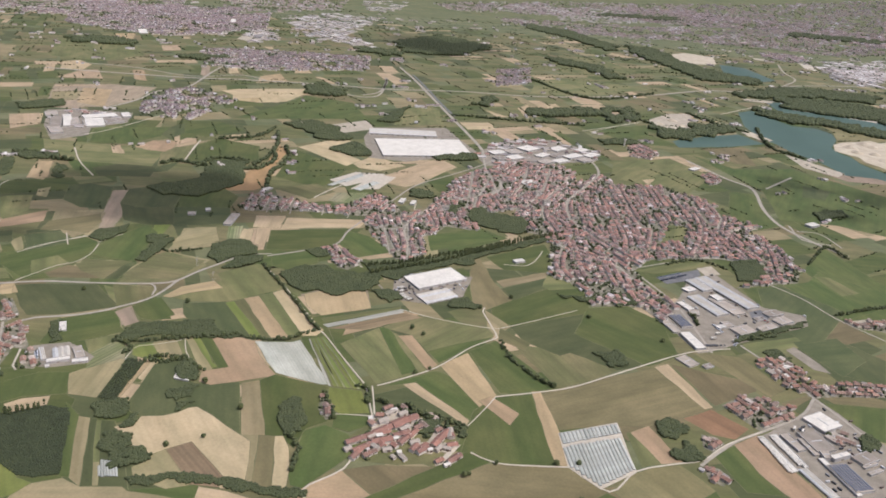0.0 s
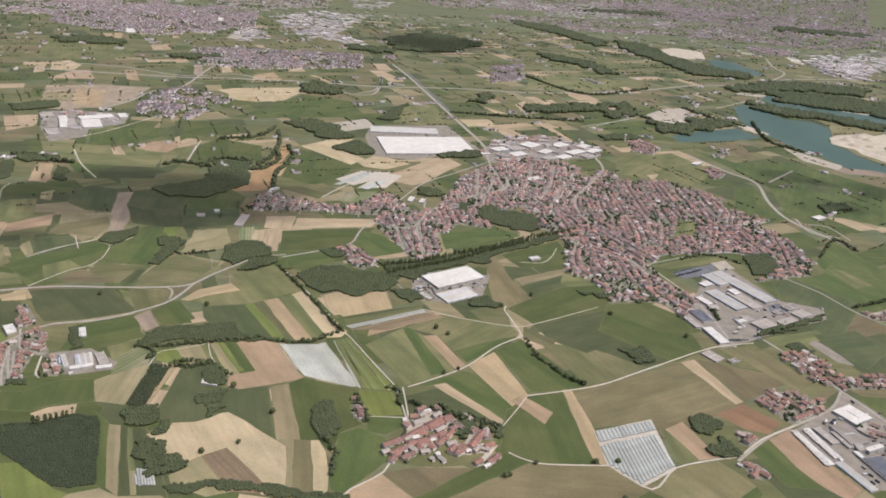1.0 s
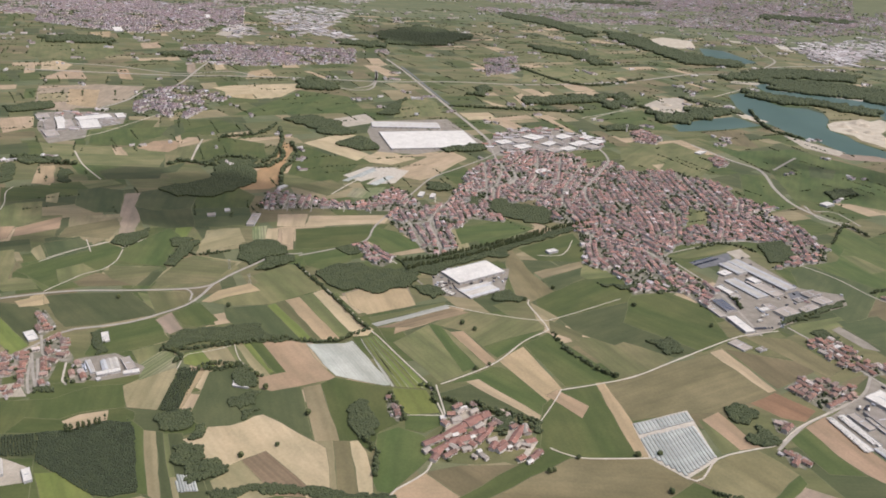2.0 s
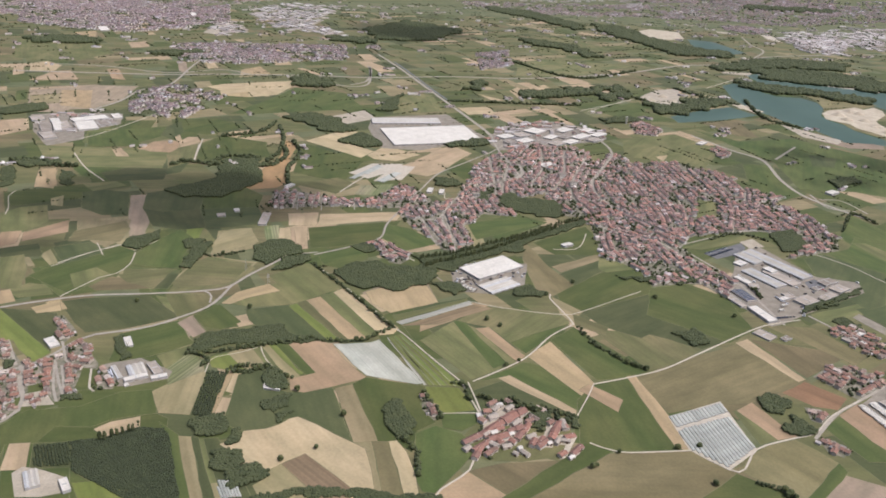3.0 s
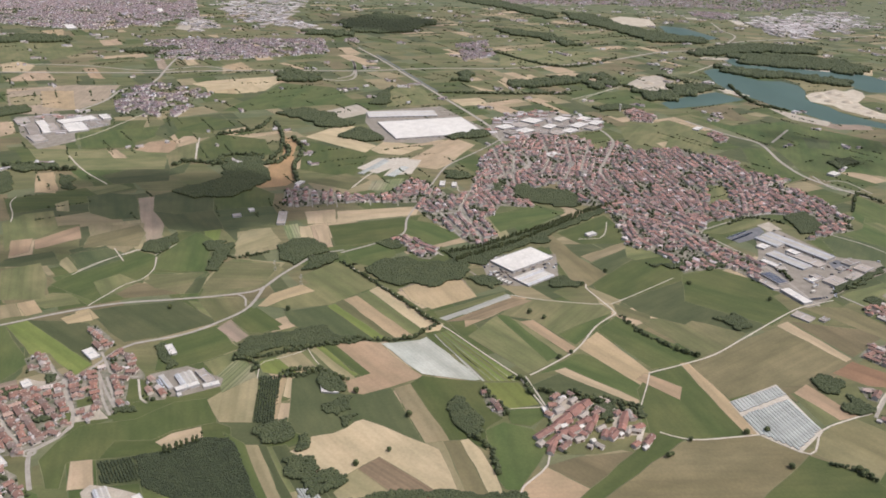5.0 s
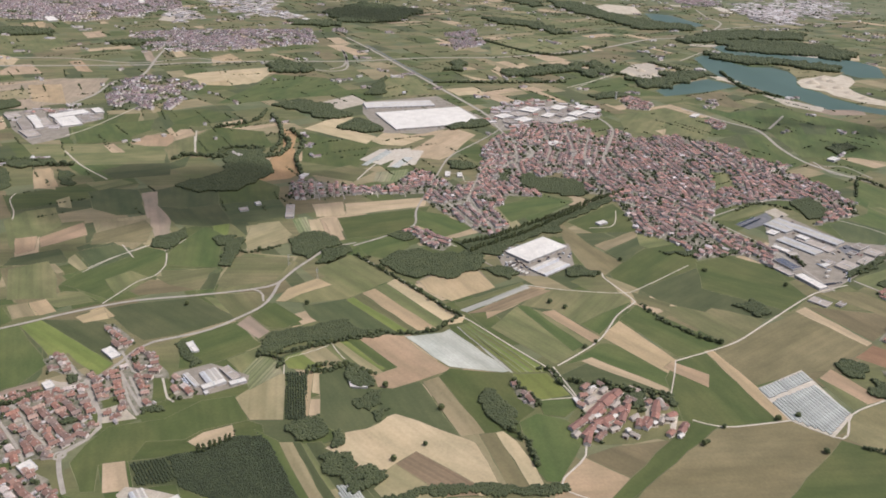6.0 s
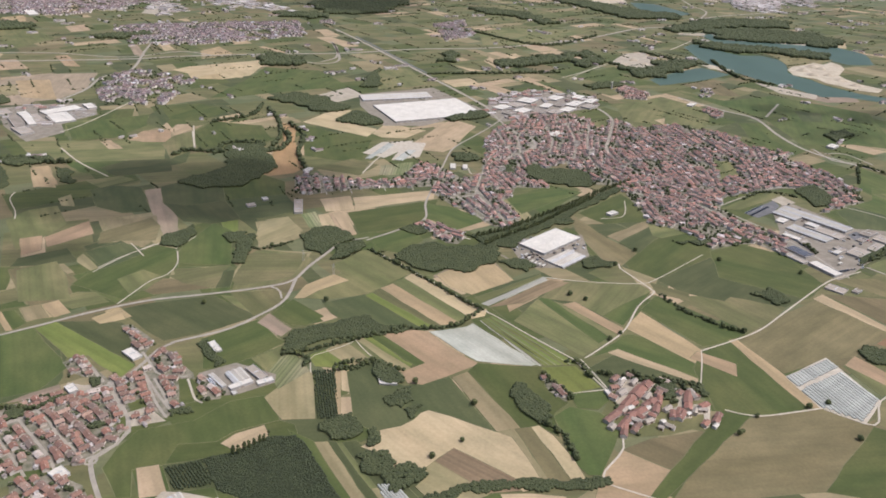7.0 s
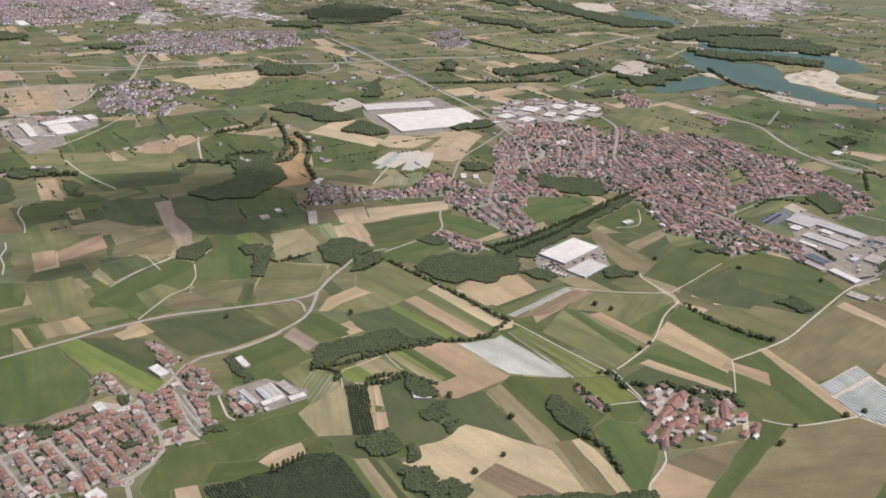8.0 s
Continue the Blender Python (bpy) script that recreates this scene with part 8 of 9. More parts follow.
farmhouse(-21.1, 436.8, 6.5, 4.5, -49.4, BEIGE_ROOF)
farmhouse(-14.6, 455.5, 7.3, 4.5, 29.4, BEIGE_ROOF)
farmhouse(10.5, 468.5, 10.6, 4.5, -87.8, BEIGE_ROOF)
farmhouse(2.6, 449.4, 5.8, 4.5, 56.3, BEIGE_ROOF)
farmhouse(8.9, 450.5, 6.1, 3.9, -13.3, BEIGE_ROOF)
farmhouse(-27.6, 436.4, 3.5, 3.4, -45.0, BEIGE_ROOF)
farmhouse(-34.8, 488.6, 10.8, 4.5, -129.7, BEIGE_ROOF)
farmhouse(-33.0, 491.5, 5.1, 4.5, 32.1, WHITE_ROOF)
farmhouse(-39.9, 459.0, 4.6, 4.5, 23.2, WHITE_ROOF)
farmhouse(-28.1, 457.1, 3.8, 3.9, 39.6, WHITE_ROOF)
farmhouse(-24.2, 441.6, 3.0, 3.9, 25.6, WHITE_ROOF)
farmhouse(-3.2, 447.4, 3.3, 3.9, 32.7, WHITE_ROOF)
farmhouse(9.3, 433.2, 4.7, 3.4, 36.4, WHITE_ROOF)
tunnels(-82.1, 3.2, [(90.6, 481.3), (135.3, 499.8), (137.4, 487.2), (92.1, 468.2)])
tunnels(-82.1, 2.9, [(92.7, 465.5), (137.1, 483.0), (139.9, 445.5), (113.2, 425.1), (94.2, 443.7)])
tunnels(60.9, 4, [(-180.2, 1017.4), (-141.4, 1087.3), (-133.9, 1073.3), (-169.4, 1016.1)])
tunnels(60.9, 4, [(-141.0, 1008.2), (-117.1, 1051.1), (-107.4, 1045.0), (-130.5, 1004.7)])
bales((244.2, 497.0), (252.2, 457.2))
bales((253.3, 501.1), (262.8, 466.1))
apartment_block(116.3, 1042.8, 11, 6, 8, 20)
apartment_block(124.4, 1006.2, 10, 6, 8, 20)
apartment_block(-11.5, 952.7, 9, 6, 6, 10)
water_tower(297.3, 1379.8, 13)
vehicles(truck_template(), "white truck parked on the loading yard", "truck", "parked trucks", [(-46.4, 705.5, 40), (-45.5, 697.8, 40), (-44.6, 690.2, 40), (-42.1, 686.2, 40), (-39.1, 683.4, 40), (-36.2, 680.5, 40)])
vehicles(truck_template(), "white truck parked on the loading yard", "truck", "parked trucks", [(251.9, 651.0, 20), (259.1, 661.1, 20), (271.4, 648.9, 20)])
parked(PAINTS[1], "silver grey painted car parked in a yard row", (244.7, 721.3), (249.4, 701.8), 11, 14, 12)
parked(PAINTS[0], "white painted car parked in a yard row", (260.4, 680.8), (265.4, 664.4), 10, 17, 13)
parked(PAINTS[2], "dark painted car parked in a yard row", (241.6, 636.4), (260.7, 639.6), 11, 99, 14)
parked(PAINTS[3], "red painted car parked in a yard row", (314.5, 706.0), (319.1, 694.6), 7, 22, 15)
parked(PAINTS[1], "silver grey painted car parked in a yard row", (-56.5, 696.8), (-52.9, 685.3), 7, 17, 16)
parked(PAINTS[2], "dark painted car parked in a yard row", (-52.2, 701.3), (-49.6, 688.5), 7, 12, 17)
parked(PAINTS[0], "white painted car parked in a yard row", (-325.2, 532.4), (-317.1, 517.8), 9, 29, 18)
parked(PAINTS[2], "dark painted car parked in a yard row", (279.1, 512.0), (283.7, 491.3), 12, 13, 19)
parked(PAINTS[1], "silver grey painted car parked in a yard row", (302.8, 538.2), (309.6, 527.5), 7, 32, 20)
pylon(-258.2, 719.9, 11, 20)
pylon(-231.3, 688.1, 11, 20)
tunnels(-64.8, 1.7, [(-217.9, 409.0), (-207.6, 410.9), (-198.5, 395.0), (-211.6, 392.8)])
parked(PAINTS[1], "silver grey painted car parked in a yard row", (229.9, 785.7), (259.2, 803.7), 19, 122, 25)
parked(PAINTS[2], "dark painted car parked in a yard row", (231.4, 778.5), (264.6, 800.1), 21, 123, 26)
parked(PAINTS[0], "white painted car parked in a yard row", (268.9, 641.0), (279.1, 660.0), 12, 152, 27)
vehicles(truck_template(), "white truck parked on the loading yard", "truck", "parked trucks", [(274.5, 511.3, 60), (279.9, 508.4, 60), (293.1, 519.9, 60)])
hall("white", -13.5, 734.2, 58.0, 31.6, 34.8, 2.3)
hall("ribbed", -10.3, 694.2, 36.5, 21.9, 35.2, 1.5)
hall("white", -60.0, 1251.7, 147.1, 103.9, 14.3, 2.2)
hall("white", 170.4, 1314.0, 30.4, 20.9, 45.2, 2.2)
hall("white", 212.8, 1317.4, 24.5, 16.7, 45.0, 2.2)
hall("white", 118.2, 1300.8, 30.7, 27.2, 47.1, 2.2)
hall("white", 63.8, 1259.0, 26.7, 20.0, 37.4, 2.2)
hall("beige", 91.6, 1271.9, 26.1, 22.8, 32.2, 2.2)
hall("white", 140.2, 1263.5, 26.9, 15.7, 51.3, 2.2)
hall("grey", 165.8, 1270.1, 29.5, 15.5, 46.6, 2.2)
hall("white", 192.0, 1273.0, 34.8, 18.2, 44.5, 2.2)
hall("white", 225.7, 1289.1, 30.2, 15.7, 46.8, 2.2)
hall("white", 92.5, 1235.6, 27.8, 20.6, 37.3, 2.2)
hall("grey", 118.3, 1231.7, 26.4, 21.4, 42.5, 2.2)
hall("beige", 142.4, 1224.1, 25.2, 17.8, 40.7, 2.2)
hall("grey", 67.5, 1223.4, 19.4, 17.7, 36.1, 2.2)
hall("beige", 210.3, 1254.0, 25.3, 17.2, 39.3, 2.2)
hall("beige", 151.8, 1308.7, 17.3, 14.2, -83.9, 2.2)
hall("white", 167.9, 1236.9, 26.7, 17.0, 42.3, 2.2)
hall("ribbed", -101.4, 1342.3, 117.8, 36.4, 6.6, 2.6)
hall("ribbed", 296.0, 759.2, 77.9, 16.6, -62.5, 2.4)
hall("ribbed", 271.2, 773.1, 27.9, 14.6, -62.6, 2.1)
hall("beige", 286.6, 726.1, 38.4, 15.2, -63.0, 1.3)
hall("white", 281.4, 742.2, 12.1, 10.1, -64.5, 2.6)
hall("ribbed", 266.9, 723.6, 44.3, 16.3, -63.3, 1.9)
hall("white", 257.2, 760.0, 13.4, 9.3, 34.5, 1.7)
hall("white", 242.0, 717.1, 17.8, 8.0, -62.0, 1.8)
hall("glass", 229.0, 682.6, 25.7, 12.4, -72.2, 1.5)
hall("beige", 215.0, 673.1, 31.1, 7.9, -71.4, 1.2)
hall("white", 230.4, 643.1, 29.7, 10.6, -73.9, 2.0)
hall("white", 266.4, 676.5, 9.3, 5.6, 27.4, 1.6)
hall("beige", 274.2, 683.5, 10.5, 8.7, -74.0, 1.4)
hall("beige", 287.0, 672.6, 21.4, 14.6, 29.1, 2.0)
hall("beige", 313.3, 681.8, 22.6, 7.9, 32.0, 2.0)
hall("grey", 330.6, 716.1, 19.2, 10.3, 27.6, 1.7)
hall("beige", 335.2, 700.9, 17.9, 12.0, 31.1, 1.7)
hall("grey", 312.4, 701.7, 12.2, 6.7, 25.4, 1.3)
hall("beige", 247.2, 703.4, 10.1, 9.8, 80.0, 1.6)
hall("white", 300.7, 522.9, 20.8, 20.3, 30.2, 2.3)
hall("grey", 285.3, 496.4, 24.0, 16.6, -74.9, 1.9)
hall("beige", 266.6, 493.2, 20.0, 7.2, -70.3, 1.5)
hall("beige", 276.9, 489.4, 20.2, 4.9, -75.3, 1.3)
# two low white boxes stand in for long film-covered heaps, not halls
hall("white", 250.0, 476.7, 37.7, 5.3, -73.1, 0.7)
hall("white", 260.8, 483.2, 38.8, 3.4, -76.1, 0.7)
hall("ribbed", 267.1, 446.8, 31.5, 7.3, -69.3, 1.5)
hall("white", 285.6, 456.5, 40.4, 4.4, -74.4, 1.2)
hall("solar", 292.6, 455.2, 29.6, 14.9, -74.3, 2.1)
hall("white", 295.8, 478.9, 16.3, 4.3, 25.1, 3.2)
hall("grey", 314.5, 479.7, 17.4, 10.7, 29.5, 1.9)
hall("beige", 314.6, 472.5, 14.1, 2.5, 28.8, 1.4)
hall("beige", 315.2, 465.0, 13.6, 2.5, 28.7, 1.4)
hall("beige", 303.2, 503.1, 12.6, 11.0, 32.4, 1.7)
hall("beige", 285.8, 479.7, 7.9, 7.1, -85.3, 2.4)
hall("ribbed", -319.0, 530.0, 20.2, 4.0, -57.0, 1.4)
hall("ribbed", -305.2, 533.3, 16.0, 12.8, -61.5, 1.8)
hall("white", -302.4, 522.7, 16.7, 5.4, 29.6, 1.6)
hall("beige", -292.5, 536.2, 19.1, 6.6, -55.8, 1.5)
hall("white", -285.9, 524.5, 11.3, 5.3, 22.4, 1.3)
hall("white", -306.4, 513.5, 3.5, 3.0, -59.7, 1.0)
hall("white", -325.1, 575.7, 15.7, 5.3, -63.6, 1.2)
hall("white", -384.2, 572.8, 16.2, 7.6, -50.5, 1.3)
hall("white", -416.4, 531.8, 9.6, 6.0, -55.4, 2.0)
hall("white", -48.1, 476.8, 9.7, 3.4, -81.0, 1.3)
hall("white", -649.4, 1235.3, 59.4, 13.2, -65.0, 2.6)
hall("beige", -698.9, 1282.6, 30.2, 19.2, -57.9, 2.2)
hall("white", -661.6, 1263.3, 41.4, 13.1, -60.1, 2.2)
hall("white", -618.2, 1289.8, 54.0, 25.7, 38.1, 2.2)
hall("beige", -614.6, 1245.9, 28.0, 21.4, -59.6, 2.2)
hall("grey", -586.2, 1262.2, 34.6, 28.5, 39.8, 2.2)
hall("white", -582.5, 1311.8, 30.3, 13.3, -60.0, 2.2)
hall("beige", -641.2, 1182.8, 41.5, 18.3, -55.2, 2.2)
hall("white", 77.0, 799.5, 12.4, 6.8, 29.0, 2.0)
hall("white", -69.6, 973.6, 17.7, 6.6, -100.0, 2.0)
hall("white", -54.7, 969.6, 15.4, 5.8, -100.5, 2.0)
hall("white", 105.2, 1101.8, 25.4, 14.3, 36.9, 2.6)
hall("grey", 385.3, 938.8, 23.0, 14.1, 22.2, 2.0)
hall("ribbed", -328.8, 408.4, 16.8, 8.4, -61.5, 2.0)
hall("white", 488.2, 1008.6, 18.7, 10.5, 33.2, 2.6)
hall("white", 302.5, 607.3, 14.2, 6.3, 28.6, 2.0)
hall("beige", 215.7, 604.5, 16.8, 12.1, -54.9, 0.9)
hall("grey", 232.4, 598.3, 9.4, 5.1, 29.6, 1.2)
hall("beige", 290.0, 599.0, 12.6, 7.5, 30.2, 1.5)
hall("white", 300.4, 592.9, 9.3, 5.3, 32.8, 1.5)
hall("white", -955.3, 2310.5, 82.3, 23.9, -64.4, 2.3)
hall("white", -806.2, 2715.3, 92.3, 15.2, -72.4, 2.0)
hall("beige", -262.9, 856.5, 37.2, 8.9, -89.9, 2.0)
# two thin white boxes stand in for an L of ruined walls
hall("white", -205.7, 516.7, 11.2, 1.7, 93.6, 1.0)
hall("white", -199.2, 510.4, 10.8, 2.3, -8.6, 1.0)
hall("white", -251.0, 978.3, 13.9, 7.2, 64.8, 1.7)
hall("grey", -660.7, 1227.3, 60.5, 18.4, -63.7, 2.6)
hall("white", -299.8, 883.2, 7.9, 5.9, -69.4, 1.7)
hall("beige", -314.1, 866.6, 9.4, 9.0, -72.4, 1.3)
hall("white", -401.6, 443.9, 10.4, 8.4, -47.7, 1.7)
hall("white", 392.3, 1255.3, 22.1, 10.0, 46.0, 1.7)
hall("white", -306.8, 403.1, 12.5, 4.7, -57.7, 2.0)
hall("white", -607.3, 1246.7, 53.8, 28.5, -62.0, 2.3)
hall("beige", -644.7, 1243.1, 46.1, 22.5, -60.7, 2.0)
yard_goods([(206.7, 691.2), (239.7, 735.6), (260.2, 781.8), (296.5, 816.5), (326.4, 731.6), (365.3, 719.4), (359.0, 696.3), (276.7, 648.3), (241.4, 625.7), (230.1, 621.8)], 16, 51)
yard_goods([(-56.3, 728.6), (-37.7, 746.7), (25.1, 749.5), (15.7, 699.0), (-18.7, 676.5), (-45.1, 680.2), (-54.6, 693.7)], 30, 52)
yard_goods([(241.8, 497.4), (290.1, 533.9), (310.1, 561.1), (320.6, 542.2), (340.1, 500.3), (309.8, 438.4), (270.0, 433.4), (261.7, 451.1)], 26, 53)
district("house", -64, [(293.3, 618.0), (311.9, 622.9), (308.4, 599.2), (292.7, 591.1)])
district("house", -40, [(276.4, 616.1), (299.5, 628.7), (313.9, 614.9), (321.4, 588.7), (317.8, 575.6), (297.9, 566.6), (286.0, 587.1)])
district("house", 2, [(308.5, 575.6), (350.3, 589.1), (385.9, 587.4), (378.0, 571.4), (305.6, 562.2)])
district("house", -51, [(-476, 521), (-458, 518), (-424, 528), (-418, 524), (-397, 537), (-401, 542), (-388, 545), (-381, 526), (-370, 497), (-378, 498), (-383, 474), (-387, 454), (-412, 451), (-436, 449), (-453, 444)])
district("house", -52, [(-432, 569), (-421, 577), (-395, 543), (-411, 547), (-424, 556)])
district("house", -65, [(-374, 547), (-366, 576), (-360, 575), (-337, 543), (-347, 539), (-341, 498), (-350, 492), (-362, 507), (-377, 542)])
district("house", -50, [(-401, 618), (-393, 619), (-371, 591), (-376, 570), (-385, 587)])
district("house", 32, [(-374, 497), (-364, 506), (-352, 491), (-369, 488)])
district("house", -57, [(-333, 535), (-328, 541), (-314, 522), (-315, 509), (-326, 508)])
district("house", -55, [(227, 538), (247, 554), (263, 553), (286, 541), (275, 524), (247, 506)])
district("house", 1, [(399, 710), (449, 722), (436, 695), (412, 703)])
district("town", -78, [(-15.7, 1024.1), (-3.7, 1081.6), (25.2, 1145.9), (54.1, 1165.7), (63.3, 1057.4), (80.6, 1022.4), (82.0, 979.6), (60.5, 965.5), (16.3, 942.5), (-28.0, 933.0), (-35.7, 962.8)])
district("town", -111, [(54.1, 1165.7), (77.2, 1198.9), (114.4, 1204.1), (161.3, 1209.9), (188.5, 1172.3), (223.2, 1174.0), (192.1, 1103.5), (158.1, 1035.1), (151.4, 974.8), (98.6, 936.0), (82.0, 979.6), (80.6, 1022.4), (63.3, 1057.4)])
district("town", -90, [(223.2, 1174.0), (242.7, 1128.9), (313.1, 1141.0), (343.1, 1104.0), (371.5, 1068.9), (365.2, 1016.9), (383.6, 1012.5), (407.5, 986.7), (378.3, 951.6), (352.8, 946.6), (311.9, 859.1), (269.2, 849.3), (229.6, 836.2), (200.0, 848.2), (131.5, 865.4), (146.9, 952.3), (156.7, 1030.0), (192.1, 1103.5)])
district("town", -76, [(151.4, 974.8), (131.5, 865.4), (118.4, 872.6), (109.4, 891.6), (85.7, 895.0), (76.7, 918.9), (82.0, 979.6), (98.6, 936.0)])
district("town", -56, [(118.4, 872.6), (131.5, 865.4), (200.0, 848.2), (229.6, 836.2), (206.4, 802.0), (208.0, 781.2), (225.9, 733.8), (236.7, 717.2), (210.4, 678.3), (196.4, 706.4), (179.8, 709.1), (144.4, 699.9), (141.2, 733.6), (128.8, 755.0), (109.8, 769.8), (115.0, 834.7)])
district("town", -83, [(363.4, 969.2), (378.3, 951.6), (399.6, 947.7), (407.9, 905.5), (409.8, 847.7), (390.1, 803.8), (353.2, 792.0), (311.8, 775.7), (352.1, 808.5), (369.1, 850.7), (341.2, 854.0), (311.9, 859.1)])
district("town", -80, [(-122.5, 978.2), (-99.8, 997.3), (-79.1, 968.3), (-67.1, 932.0), (-26.6, 945.7), (-2.4, 937.8), (28.2, 949.2), (30.8, 888.1), (-8.3, 893.2), (-24.8, 859.2), (-34.5, 855.4), (-28.4, 788.7), (-40.8, 776.3), (-59.9, 779.2), (-78.2, 820.3), (-95.7, 849.1), (-109.4, 885.4), (-98.8, 931.2), (-123.3, 930.7)])
district("town", -87, [(-268, 953), (-254, 967), (-202, 944), (-163, 930), (-86, 984), (-102, 907), (-205, 906), (-258, 893), (-267, 905)])
district("town", -55, [(-145, 794), (-129, 807), (-94, 758), (-107, 741), (-118, 744), (-126, 768)])
district("far", -47, [(-622, 1501), (-561, 1588), (-442, 1500), (-471, 1321), (-561, 1315)])
district("far", -57, [(-707, 2103), (-265, 2173), (-243, 1947), (-487, 1838), (-624, 1846)])
district("far", -77, [(84, 2109), (177, 2187), (162, 1945), (78, 1872)])
district("far", -42, [(-1462, 2942), (-882, 3119), (-750, 2401), (-869, 2261), (-1036, 2306), (-1224, 2390)])
district("distant", -11, [(-189, 3686), (451, 3903), (2051, 4095), (1728, 3358), (1371, 3449), (913, 3545), (422, 3590), (-80, 3528)])
district("industry", -76, [(1186, 2730), (1417, 2700), (1228, 2314), (1119, 2358)])
district("industry", -17, [(175, 3732), (708, 3813), (784, 3513), (412, 3484)])
district("far", -61, [(-205, 2186), (-175, 2185), (-169, 2121), (-207, 2122)])
district("industry", 2, [(24, 1237), (66, 1326), (96, 1364), (163, 1379), (246, 1317), (226, 1253), (152, 1224), (96, 1196), (47, 1184)])
district("industry", -50, [(-678, 2915), (-555, 3205), (-359, 3124), (-380, 2561), (-252, 2333), (-484, 2452)])
district("industry", -32, [(1328, 2800), (1593, 3051), (1771, 2923), (1573, 2606), (1355, 2613)])
district("industry", -37, [(-689, 2371), (-657, 2597), (-557, 2356), (-605, 2271)])
district("house", -37, [(199, 496), (210, 493), (215, 483), (202, 474), (196, 479)])
district("house", -46, [(190, 457), (201, 455), (208, 444), (198, 436), (190, 442)])
district("house", -71, [(-89, 505), (-82, 500), (-74, 480), (-81, 474), (-89, 487)])
district("hamlet", 40, [(-61, 451), (-37, 496), (-24, 501), (-10, 492), (17, 479), (17, 457), (4, 429), (-2, 442), (-19, 434), (-37, 438), (-51, 431), (-54, 439)])
district("distant", 14, [(-1662, 2799), (-1141, 3210), (-1028, 2717), (-1468, 2462)])
district("distant", 15, [(-1047, 3274), (-535, 3575), (-543, 3323), (-877, 3008)])
district("industry", -45, [(-486, 3587), (-288, 3639), (-310, 3343), (-430, 3355)])
district("far", -16, [(-1028, 2717), (-756, 3039), (-653, 2549), (-841, 2350)])
district("house", -33, [(295, 504), (312, 514), (316, 501), (303, 491)])
district("house", 21, [(-401, 538), (-388, 544), (-374, 548), (-373, 541), (-386, 535), (-396, 530)])
district("house", 28, [(-428, 521), (-420, 524), (-404, 517), (-389, 534), (-386, 527), (-400, 513), (-415, 510)])
district("house", -36, [(-364, 560), (-337, 543), (-335, 535), (-346, 537), (-361, 546)])
district("house", 51, [(-387, 476), (-378, 489), (-372, 483), (-377, 469), (-383, 462)])
district("house", 30, [(-390, 541), (-375, 543), (-367, 517), (-377, 511)])
district("house", -48, [(-417, 443), (-405, 446), (-386, 433), (-378, 417), (-370, 394), (-412, 399), (-429, 442)])
district("town", -60, [(298, 1371), (330, 1391), (352, 1337), (327, 1296), (296, 1307)])
district("town", -67, [(394, 1222), (418, 1235), (417, 1192), (392, 1167)])
district("industry", -30, [(1210, 2621), (1356, 2795), (1415, 2674), (1347, 2531), (1227, 2538)])
district("industry", -101, [(1518, 2903), (1759, 3030), (1408, 2431), (1380, 2539)])
district("industry", -38, [(1018, 3352), (1141, 3432), (1126, 3313), (1023, 3254)])
district("distant", -19, [(94, 3435), (2021, 3504), (1806, 3114), (1385, 3036), (1085, 3129), (759, 3183), (296, 3113)])
district("industry", 11, [(-711, 1308), (-673, 1322), (-581, 1329), (-565, 1273), (-604, 1226), (-615, 1208), (-663, 1206)])
district("far", -20, [(684.8, 3846.7), (1030.3, 3846.2), (1259.5, 3725.6), (1231.9, 3547.6), (999.5, 3501.6), (792.6, 3567.3), (633.0, 3667.9)])
district("industry", -25, [(840.0, 3555.9), (963.1, 3607.6), (955.0, 3468.0), (847.2, 3415.8)])
district("industry", -30, [(1271.0, 2870.4), (1373.3, 2895.9), (1373.2, 2620.4), (1264.6, 2418.8), (1202.1, 2510.0), (1192.7, 2635.6)])
district("far", -30, [(1224.9, 3524.6), (1424.1, 3470.5), (1662.1, 3218.9), (1746.2, 3404.4), (1494.0, 3666.9), (1299.2, 3687.5)])
district("industry", -28, [(1074.7, 3336.8), (1177.4, 3294.4), (1170.2, 3201.9), (1062.8, 3216.9)])
district("industry", -25, [(147.9, 3763.9), (411.7, 3774.6), (533.1, 3688.2), (422.5, 3605.2), (169.6, 3592.8)])
district("far", -40, [(1091.1, 3027.4), (1208.7, 3000.6), (1219.7, 2818.1), (1121.4, 2768.3), (1057.4, 2866.6)])


def scattered_trees():
    """Bushes and small trees along the parcel edges of the wider plain."""
    rng = random.Random(31)
    spots = []
    for (ax, ay), (bx, by) in rng.sample(EDGES, min(len(EDGES), 2300)):
        f, long = 0.5 + ay / 3400, math.hypot(bx - ax, by - ay)
        at, stop = rng.uniform(0, 0.7) * long, rng.uniform(0.3, 1.0) * long
        while at < stop:
            px, py = ax + (bx - ax) * at / long + rng.uniform(-1, 1), ay + (by - ay) * at / long + rng.uniform(-1, 1)
            if not any(inside(px, py, w) for w in LAKES) and off_roads(px, py, 2.0) and clear_of_halls(px, py, 3.0):
                spots.append((px, py, f * rng.uniform(0.6, 1.7), f * rng.uniform(1.0, 2.8), False))
            at += f * rng.choice([1.8, 2.4, 3.5, 9.0])
    tree_mass("field_trees", spots, "scattered dark green bushes and trees between fields")


scattered_trees()


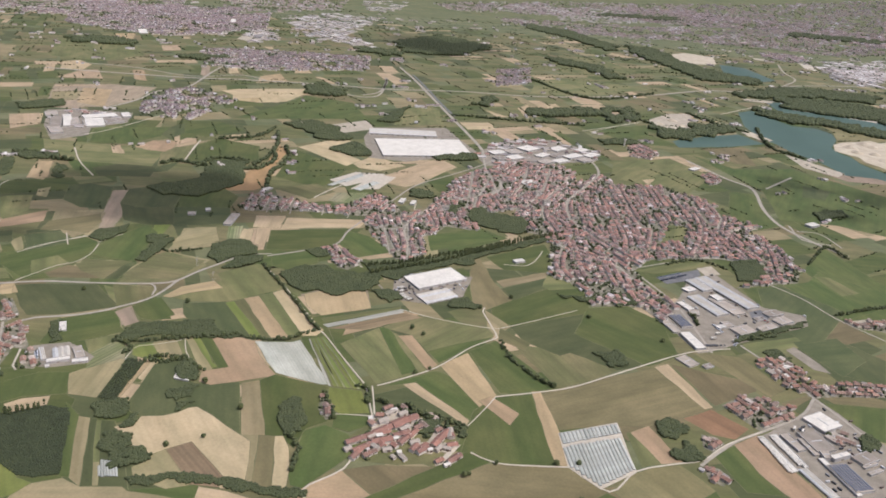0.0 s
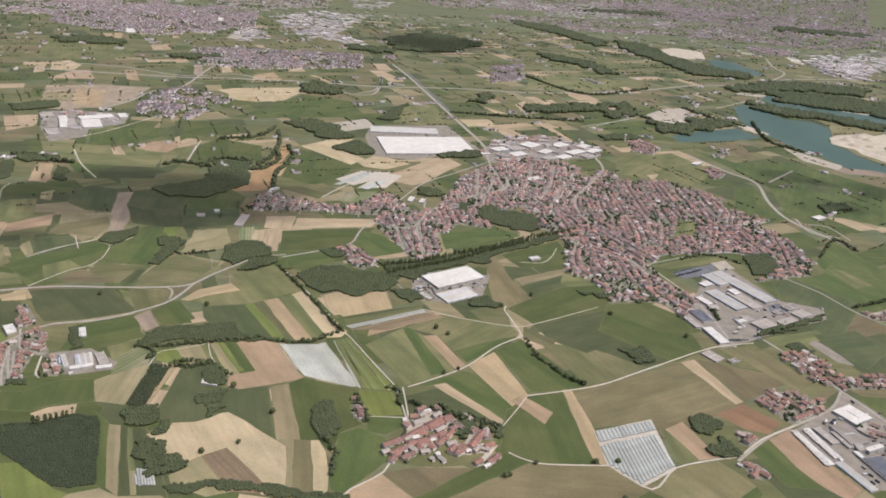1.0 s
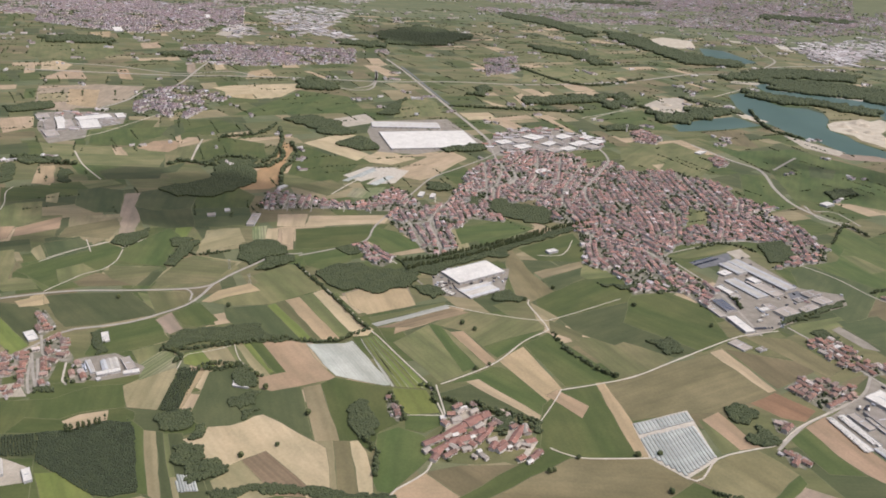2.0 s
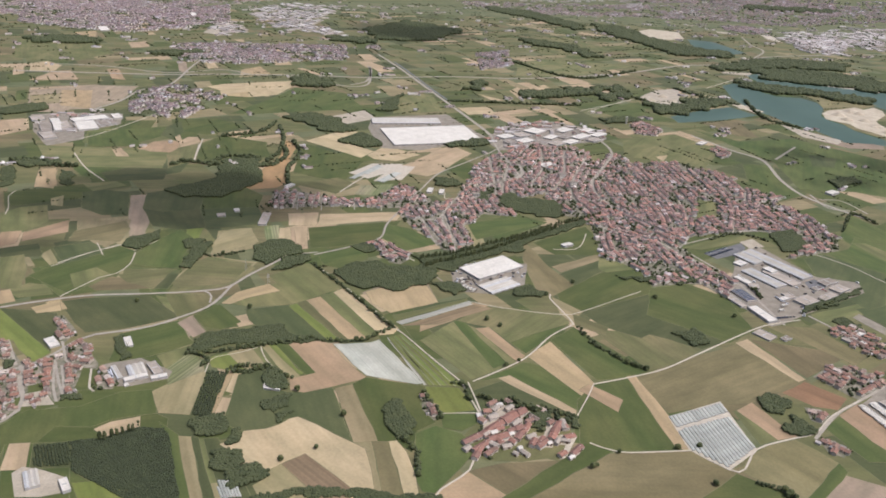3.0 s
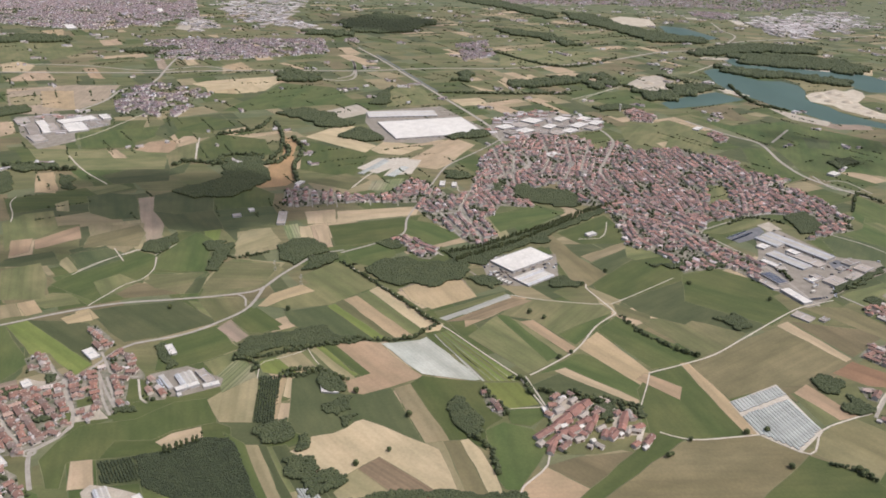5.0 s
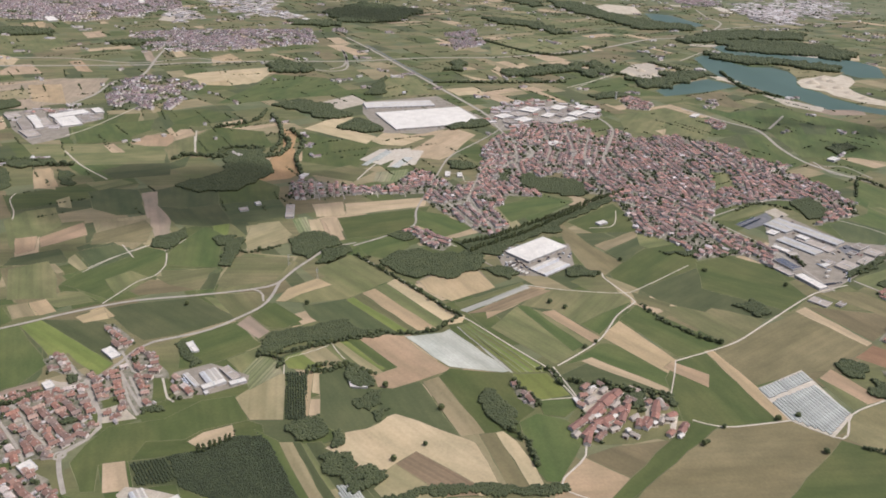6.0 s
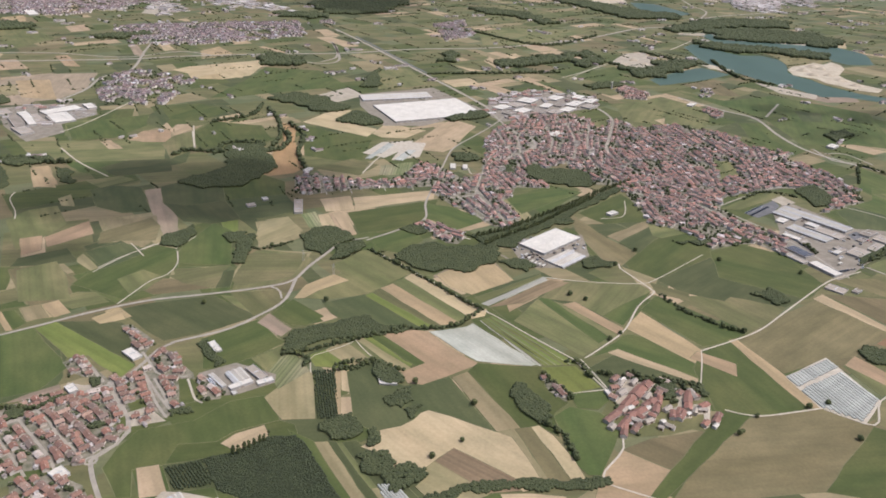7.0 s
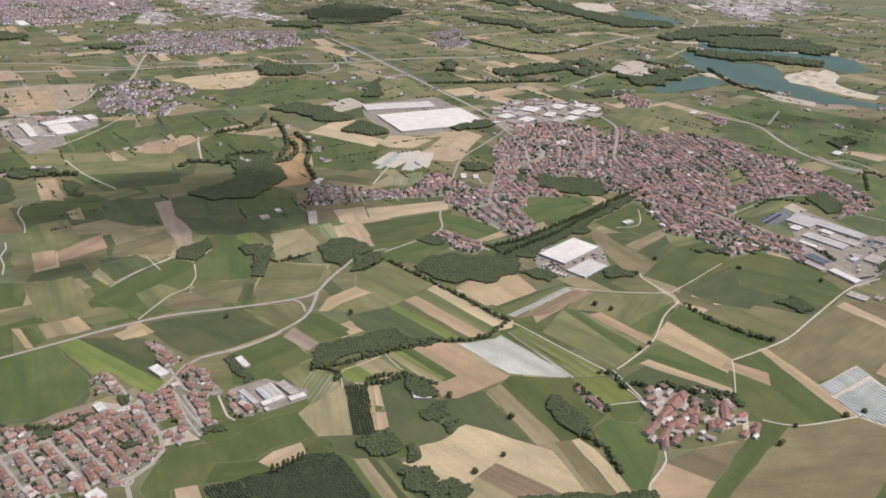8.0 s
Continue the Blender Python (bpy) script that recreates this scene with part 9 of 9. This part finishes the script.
def scattered_farms():
    """Farmsteads and sheds standing alone or in small clusters on the wider plain."""
    rng = random.Random(41)
    farms, sheds, trees = [], [], []
    for (ax, ay), (bx, by) in rng.sample(EDGES, min(len(EDGES), 520)):
        turn = math.atan2(by - ay, bx - ax)
        if ay < 1000 or any(inside(ax, ay, w) for w in LAKES) or not off_roads(ax, ay, 5.0) or not clear_of_halls(ax, ay, 22.0):
            continue
        f = 0.75 + ay / 4500
        for _ in range(rng.choice([1, 2, 3, 5])):
            x, y = ax + rng.uniform(-12, 12) * f, ay + rng.uniform(-9, 9) * f
            spot = (x, y, turn + rng.choice([0, math.pi / 2]), rng.uniform(5, 12) * f, rng.uniform(3.2, 5.5) * f, 2.4 * f, 3.3 * f)
            (sheds if rng.random() < 0.5 else farms).append(spot)
            if rng.random() < 0.6:
                trees.append((x + rng.uniform(-6, 6), y + rng.uniform(-6, 6), f * rng.uniform(1.2, 2.4), f * rng.uniform(2, 4), False))
    house_mass("far_farms", farms, "scattered farmhouses with brown tile roofs on the plain", FAR_ROOF)
    house_mass("far_sheds", sheds, "scattered pale farm sheds on the plain")
    tree_mass("farm_trees", trees, "dark green trees round lone farms")


scattered_farms()


# ---- clouds ----
def cloud_material():
    m, t, b = material("thin_cloud", 1.0)
    b.inputs["Base Color"].default_value = (0.9, 0.9, 0.9, 1)
    v = noise_at(t, coords(t, (0.012, 0.012, 0.012)), 1.0, 4.0)
    fade = ramp(t, v, [(0.3, (0.16, 0.16, 0.16)), (0.6, (0.62, 0.62, 0.62))])
    t.links.new(fade, b.inputs["Alpha"])
    return m


CLOUD = cloud_material()


def cloud(x, y, half_x, half_y, puffs, seed):
    """A small fair-weather cloud high over the plain, whose shade falls round (x, y)."""
    rng = random.Random(seed)
    high = 1300.0
    cx, cy = x + TO_SUN.x / TO_SUN.z * high, y + TO_SUN.y / TO_SUN.z * high
    bm = bmesh.new()
    for _ in range(puffs):
        a, q = rng.uniform(0, 2 * math.pi), rng.random() ** 0.6
        px, py = cx + half_x * q * math.cos(a), cy + half_y * q * math.sin(a)
        size = rng.uniform(0.22, 0.42) * min(half_x, half_y)
        m = Matrix.Translation((px, py, high + rng.uniform(-0.2, 0.4) * size)) @ Matrix.Diagonal((size * rng.uniform(1, 1.8), size * rng.uniform(0.9, 1.4), size * 0.55, 1))
        bmesh.ops.create_icosphere(bm, subdivisions=3, radius=1, matrix=m)
    for v in bm.verts:
        v.co += noise.noise_vector(v.co * 0.02) * 14
    me = bpy.data.meshes.new("cloud")
    bm.to_mesh(me)
    bm.free()
    me.materials.append(CLOUD)
    tagged(new("cloud", me), "small thin white cloud shading the fields below", "cloud", "fair-weather clouds")


cloud(-466, 913, 90, 60, 40, 30)
cloud(-401, 895, 85, 60, 40, 31)
cloud(-357, 929, 85, 65, 40, 32)
cloud(-313, 952, 80, 65, 36, 33)
cloud(-270, 906, 60, 50, 26, 34)
cloud(-319, 863, 70, 40, 26, 35)
cloud(-419, 974, 110, 50, 30, 36)
cloud(-345, 880, 75, 45, 34, 37)
cloud(-290, 935, 60, 60, 30, 38)
cloud(-496, 770, 45, 32, 12, 14)
cloud(-467, 903, 60, 55, 14, 15)
cloud(522, 1188, 60, 50, 12, 5)
cloud(644, 1168, 60, 45, 12, 16)
cloud(534, 1056, 60, 35, 12, 8)
cloud(-96, 2489, 150, 170, 16, 6)
